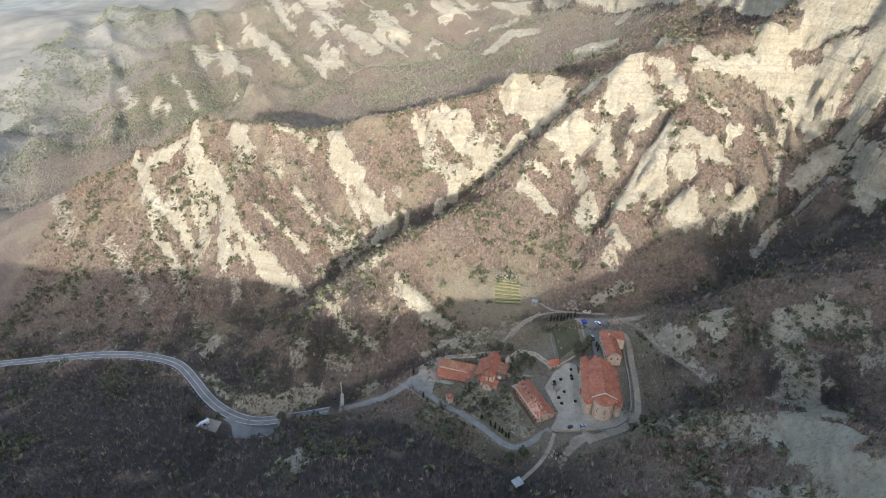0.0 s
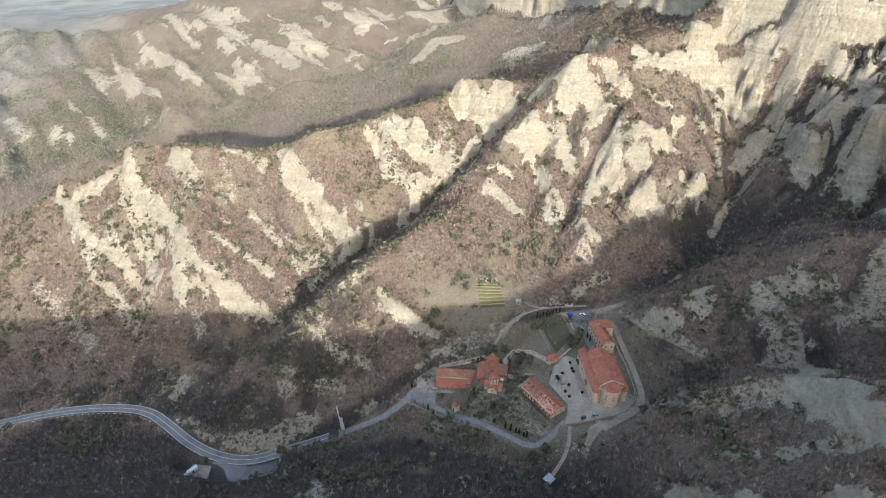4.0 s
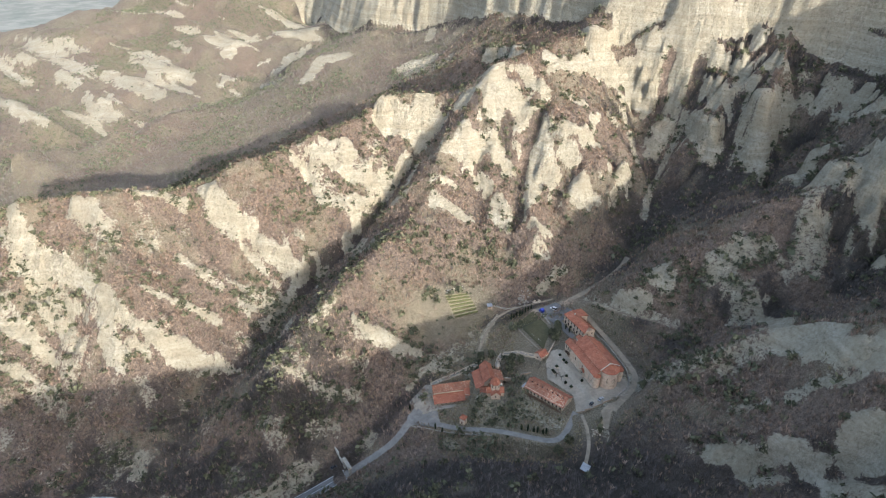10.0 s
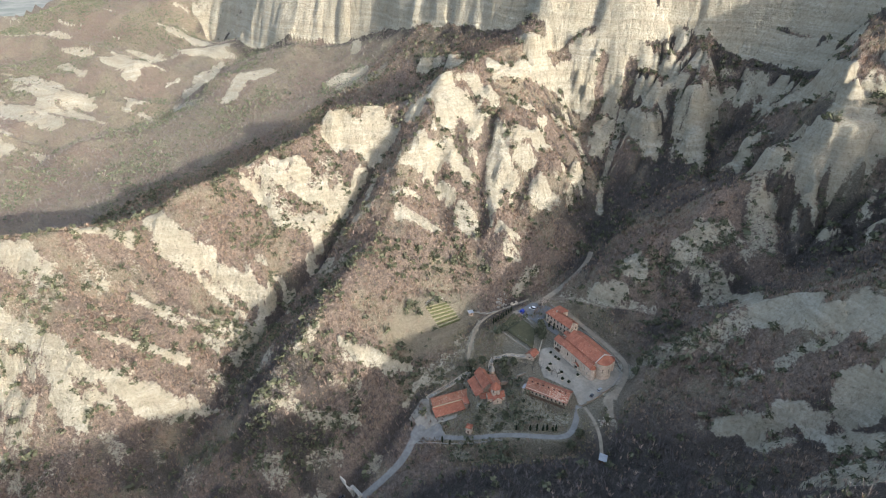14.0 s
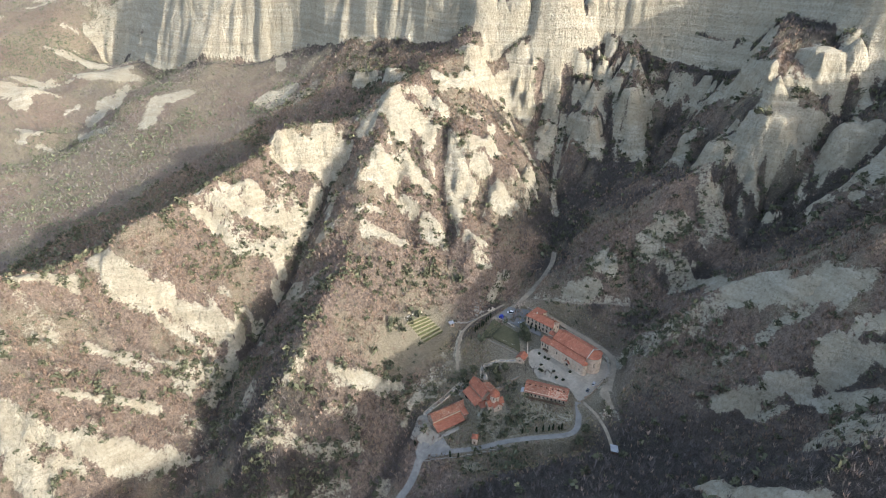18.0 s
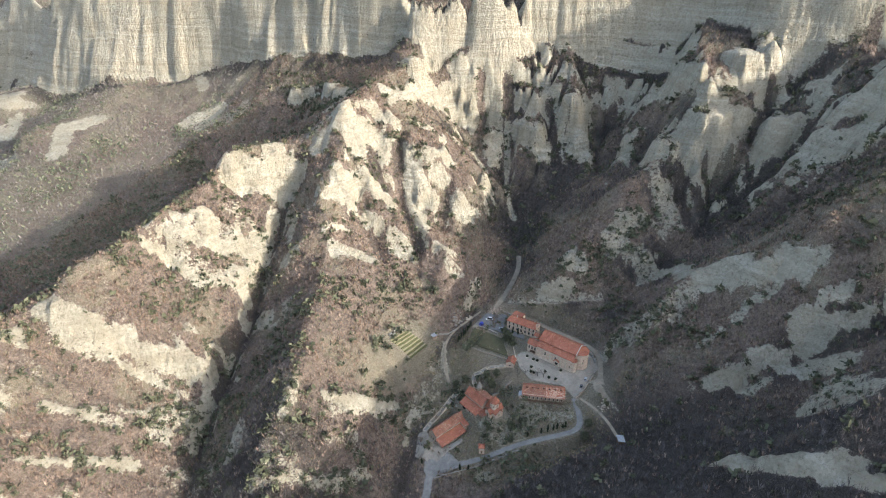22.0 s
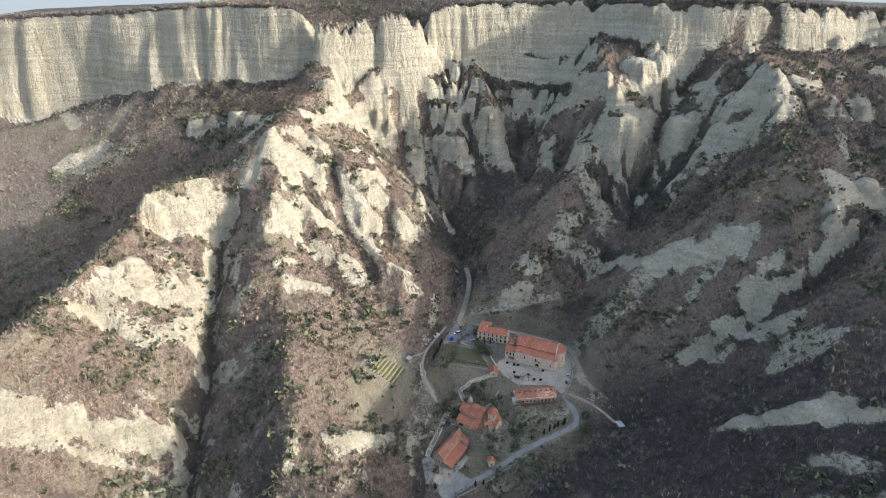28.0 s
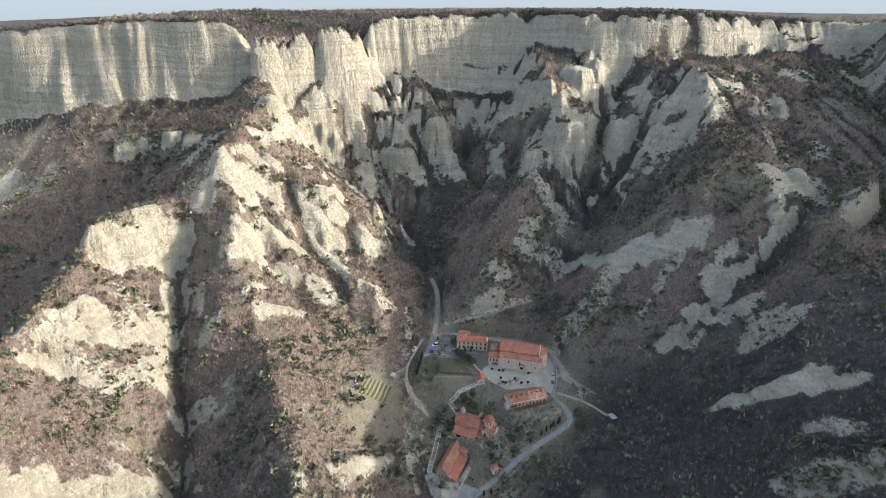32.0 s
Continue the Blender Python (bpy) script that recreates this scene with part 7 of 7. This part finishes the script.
def trunk_mesh(h, r, seed, limbs=5, spread_out=0.5, twigs=0):
    """A tapered trunk with limbs, and finer branches on the limbs."""
    g = random.Random(seed)
    bm = bmesh.new()
    def stick(a, b, r0, r1, k=5):
        d = (b - a).normalized()
        u = d.orthogonal().normalized()
        w = d.cross(u)
        lo = [bm.verts.new(a + (u * math.cos(t) + w * math.sin(t)) * r0) for t in np.linspace(0, 2 * math.pi, k + 1)[:-1]]
        hi = [bm.verts.new(b + (u * math.cos(t) + w * math.sin(t)) * r1) for t in np.linspace(0, 2 * math.pi, k + 1)[:-1]]
        for i in range(k):
            bm.faces.new([lo[i], lo[(i + 1) % k], hi[(i + 1) % k], hi[i]])
    stick(Vector((0, 0, -0.6)), Vector((0.1 * h * g.uniform(-1, 1) * 0.3, 0, h * 0.62)), r, r * 0.6, 7)
    for i in range(limbs):
        a = Vector((0, 0, h * g.uniform(0.25, 0.6)))
        t = 2 * math.pi * (i + g.random()) / limbs
        b = a + Vector((math.cos(t) * spread_out * h * 0.5, math.sin(t) * spread_out * h * 0.5, h * g.uniform(0.25, 0.45)))
        stick(a, b, r * 0.5, r * 0.16, 5)
        for _ in range(twigs):
            s = a.lerp(b, g.uniform(0.35, 1.0))
            e = s + Vector((g.uniform(-1, 1), g.uniform(-1, 1), g.uniform(0.1, 1.0))) * h * 0.22
            stick(s, e, r * 0.14, r * 0.04, 3)
    return bm


def tree(name, x, y, trunk_bm, crown_mesh, lift, crown_mat, label, group=""):
    t = thing(name, pose(x, y, ground_at(x, y), 0, 0, (x * 37 + y * 11) % 360), label, "tree", group)
    part("trunk", trunk_bm, M_BARK, t)
    if crown_mesh is not None:
        if not crown_mesh.materials:
            crown_mesh.materials.append(crown_mat)
        c = new("crown", crown_mesh)
        c.parent = t
        c.location = (0, 0, lift)
    return t


_cy = [leaf_crown(260, 0.62, 0.62, 2.6, 0.20, s, 0.6, 0.4) for s in (1, 2, 3)]
_cypress_spots = [(22.9, 230.4), (27.5, 223.4), (29.9, 220.2), (32.1, 217.4), (33.4, 215.6), (35.2, 212.6), (36.6, 211.6), (-12.6, 258.0), (-9.9, 253.6),
                  (76.1, 312.5), (78.4, 312.6), (80.6, 312.4), (83.2, 312.0), (85.2, 311.8), (87.4, 311.2), (89.6, 311.0), (92.0, 310.8), (99.6, 274.5), (99.8, 279.0), (-20, 281)]
for _i, (_x, _y) in enumerate(_cypress_spots):
    _t = tree("cypress", _x, _y, trunk_mesh(2.2, 0.12, _i, 2, 0.2), _cy[_i % 3], 2.7, M_CYPRESS, "slim dark green cypress", "cypress rows")
    _t.scale = (1, 1, 0.75 + 0.5 * ((_i * 7) % 5) / 5)
_sh = [leaf_crown(200, 0.9, 0.9, 0.8, 0.2, s, 0.1, 0.5) for s in (11, 12, 13)]
for _i, (_x, _y) in enumerate([(72.0, 251.0), (79.2, 257.6), (78.4, 252.4), (78.4, 249.6), (72.2, 240.9), (68.2, 236.3), (69.2, 231.9), (76.8, 231.5), (67.6, 247.2), (67.8, 249.4)]):
    _s = thing("planted_shrub", pose(_x, _y, ground_at(_x, _y, 0.15)), "clipped dark green shrub in a round stone planter", "shrub", "courtyard shrubs")
    part("planter", ring_wall(1.1, -0.3, 0.32, 0, 360, 14), M_STONE_TRIM, _s)
    part("stem", boxes((-0.08, 0.08, -0.08, 0.08, 0.2, 0.9)), M_BARK, _s)
    _c = new("foliage", _sh[_i % 3])
    if not _sh[_i % 3].materials:
        _sh[_i % 3].materials.append(M_CYPRESS)
    _c.parent, _c.location = _s, (0, 0, 1.15)
_bg2 = [leaf_crown(420, 2.6, 2.6, 2.4, 0.42, s, 0.25, 0.45) for s in (21, 22, 23)]
for _i, (_x, _y) in enumerate([(90.0, 275.5), (94.6, 281), (86, 272.6), (96.2, 284), (92.5, 278), (88, 279), (50, 272), (54, 276), (47, 268), (57, 270), (45, 288), (39, 292), (103, 207), (108, 209), (36, 199), (43, 199.5),
                               (-119, 251), (-116, 249), (-123, 247.5), (-111, 252), (-106, 256)]):
    tree("evergreen_tree", _x, _y, trunk_mesh(3.6, 0.22, 40 + _i, 4, 0.6), _bg2[_i % 3], 3.4, M_EVERGREEN, "bushy dark evergreen tree by the monastery", "monastery evergreens")
for _i, (_x, _y) in enumerate([(64.5, 252), (61, 256), (66.5, 244), (60, 262), (56, 264), (67.5, 240), (70, 268), (30, 246), (45, 226), (20, 262), (64, 258), (50, 264)]):
    tree("bare_tree", _x, _y, trunk_mesh(6.5, 0.2, 70 + _i, 8, 0.8, 9), None, 0, None, "leafless grey-brown tree beside the old buildings", "bare winter trees")


# ---- rubble, stones and cave mouths ----
def stone_heap(x, y, rx, ry, n, size, material, label):
    g = np.random.default_rng(int(x * 13 + y))
    h = thing("stone_heap", pose(x, y, 0), label, "rubble")
    for k in range(n):
        px, py = g.normal(0, 0.45, 2) * (rx, ry)
        s = size * g.uniform(0.5, 1.4)
        bm = boxes((-s, s, -s * 0.8, s * 0.8, -s * 0.6, s * 0.6))
        for v in bm.verts:
            v.co *= 1 + float(g.uniform(-0.25, 0.25))
        q = part("stone", bm, material, h)
        q.matrix_world = pose(x + px, y + py, ground_at(x + px, y + py, s * 0.3), *g.uniform(-25, 25, 2), float(g.uniform(0, 360)))
    return h


stone_heap(60, 195.5, 4.0, 3.2, 40, 0.4, M_STONE_TRIM, "heap of broken white stone blocks")
stone_heap(117.5, 303, 5.5, 4.5, 44, 0.5, M_RUBBLE, "heap of brown building rubble")
stone_heap(94, 324, 6, 4, 40, 0.6, M_GREY_STONE, "tumbled grey stones and debris above the lawn")
stone_heap(103, 318, 3, 2, 16, 0.45, M_STONE_TRIM, "scattered whitish debris above the lawn")
stone_heap(76, 282, 5, 8, 22, 0.35, M_GREY_STONE, "scattered grey stones on the terrace")
stone_heap(28, 286, 6, 4, 24, 0.6, M_GREY_STONE, "loose rocks beside the stairway")


def cave_mouth(y, z, wide, high):
    """A cave mouth on the cliff face: a rough rim round a dark cap that paints its shade."""
    xs = np.arange(230.0, 425.0, 0.4)
    hh = height(xs, np.full(xs.shape, float(y)))
    x = float(xs[np.argmax(hh > z + high / 2)])
    c = thing("cave_mouth", pose(x + 0.75, y, z), "small dark cave mouth cut into the pale cliff", "cave", "cliff caves")
    g = random.Random(int(y * 7 + z))
    ring = [(math.cos(a) * wide / 2 * g.uniform(0.85, 1.1), math.sin(a) * high / 2 * g.uniform(0.85, 1.1)) for a in np.linspace(0, 2 * math.pi, 13)[:-1]]
    bm = bmesh.new()
    a, b = [bm.verts.new((-0.9, u, v)) for u, v in ring], [bm.verts.new((1.5, u * 0.9, v * 0.9)) for u, v in ring]
    bm.faces.new(a)
    for i in range(12):
        bm.faces.new([a[i], a[(i + 1) % 12], b[(i + 1) % 12], b[i]])
    part("hollow", bm, M_DARK, c, "flat dark cap painted as the cave's inner shade")
    bm = bmesh.new()
    o = [bm.verts.new((-1.0, u * 1.18, v * 1.18)) for u, v in ring]
    n = [bm.verts.new((-1.05, u, v)) for u, v in ring]
    k = [bm.verts.new((1.5, u * 1.3, v * 1.3)) for u, v in ring]
    for i in range(12):
        j = (i + 1) % 12
        bm.faces.new([o[i], o[j], n[j], n[i]])
        bm.faces.new([o[i], k[i], k[j], o[j]])
    part("rim", bm, M_GREY_STONE, c)


for _y, _z, _w, _h in ((640, 162, 3.2, 3.0), (633, 161, 2.6, 3.4), (622, 160, 2.4, 2.6), (612, 163, 2.2, 2.4), (638, 149, 2.4, 1.6), (620, 149, 2.6, 1.6), (584, 179, 3.0, 3.6), (577, 171, 2.4, 2.2),
                         (568, 171, 2.6, 2.4), (562, 171, 2.2, 2.2), (546, 180, 2.2, 2.6), (540, 181, 2.2, 2.6), (547, 172, 2.2, 2.0), (275, 188, 2.0, 2.8)):
    cave_mouth(_y, _z, _w, _h)

wall_along("guard_rail", [(-121, 252.4), (-113.5, 256.8), (-104.5, 267)], 0.75, 0.12, M_ZINC, "grey steel guard rail on the lay-by's edge", M_ZINC)
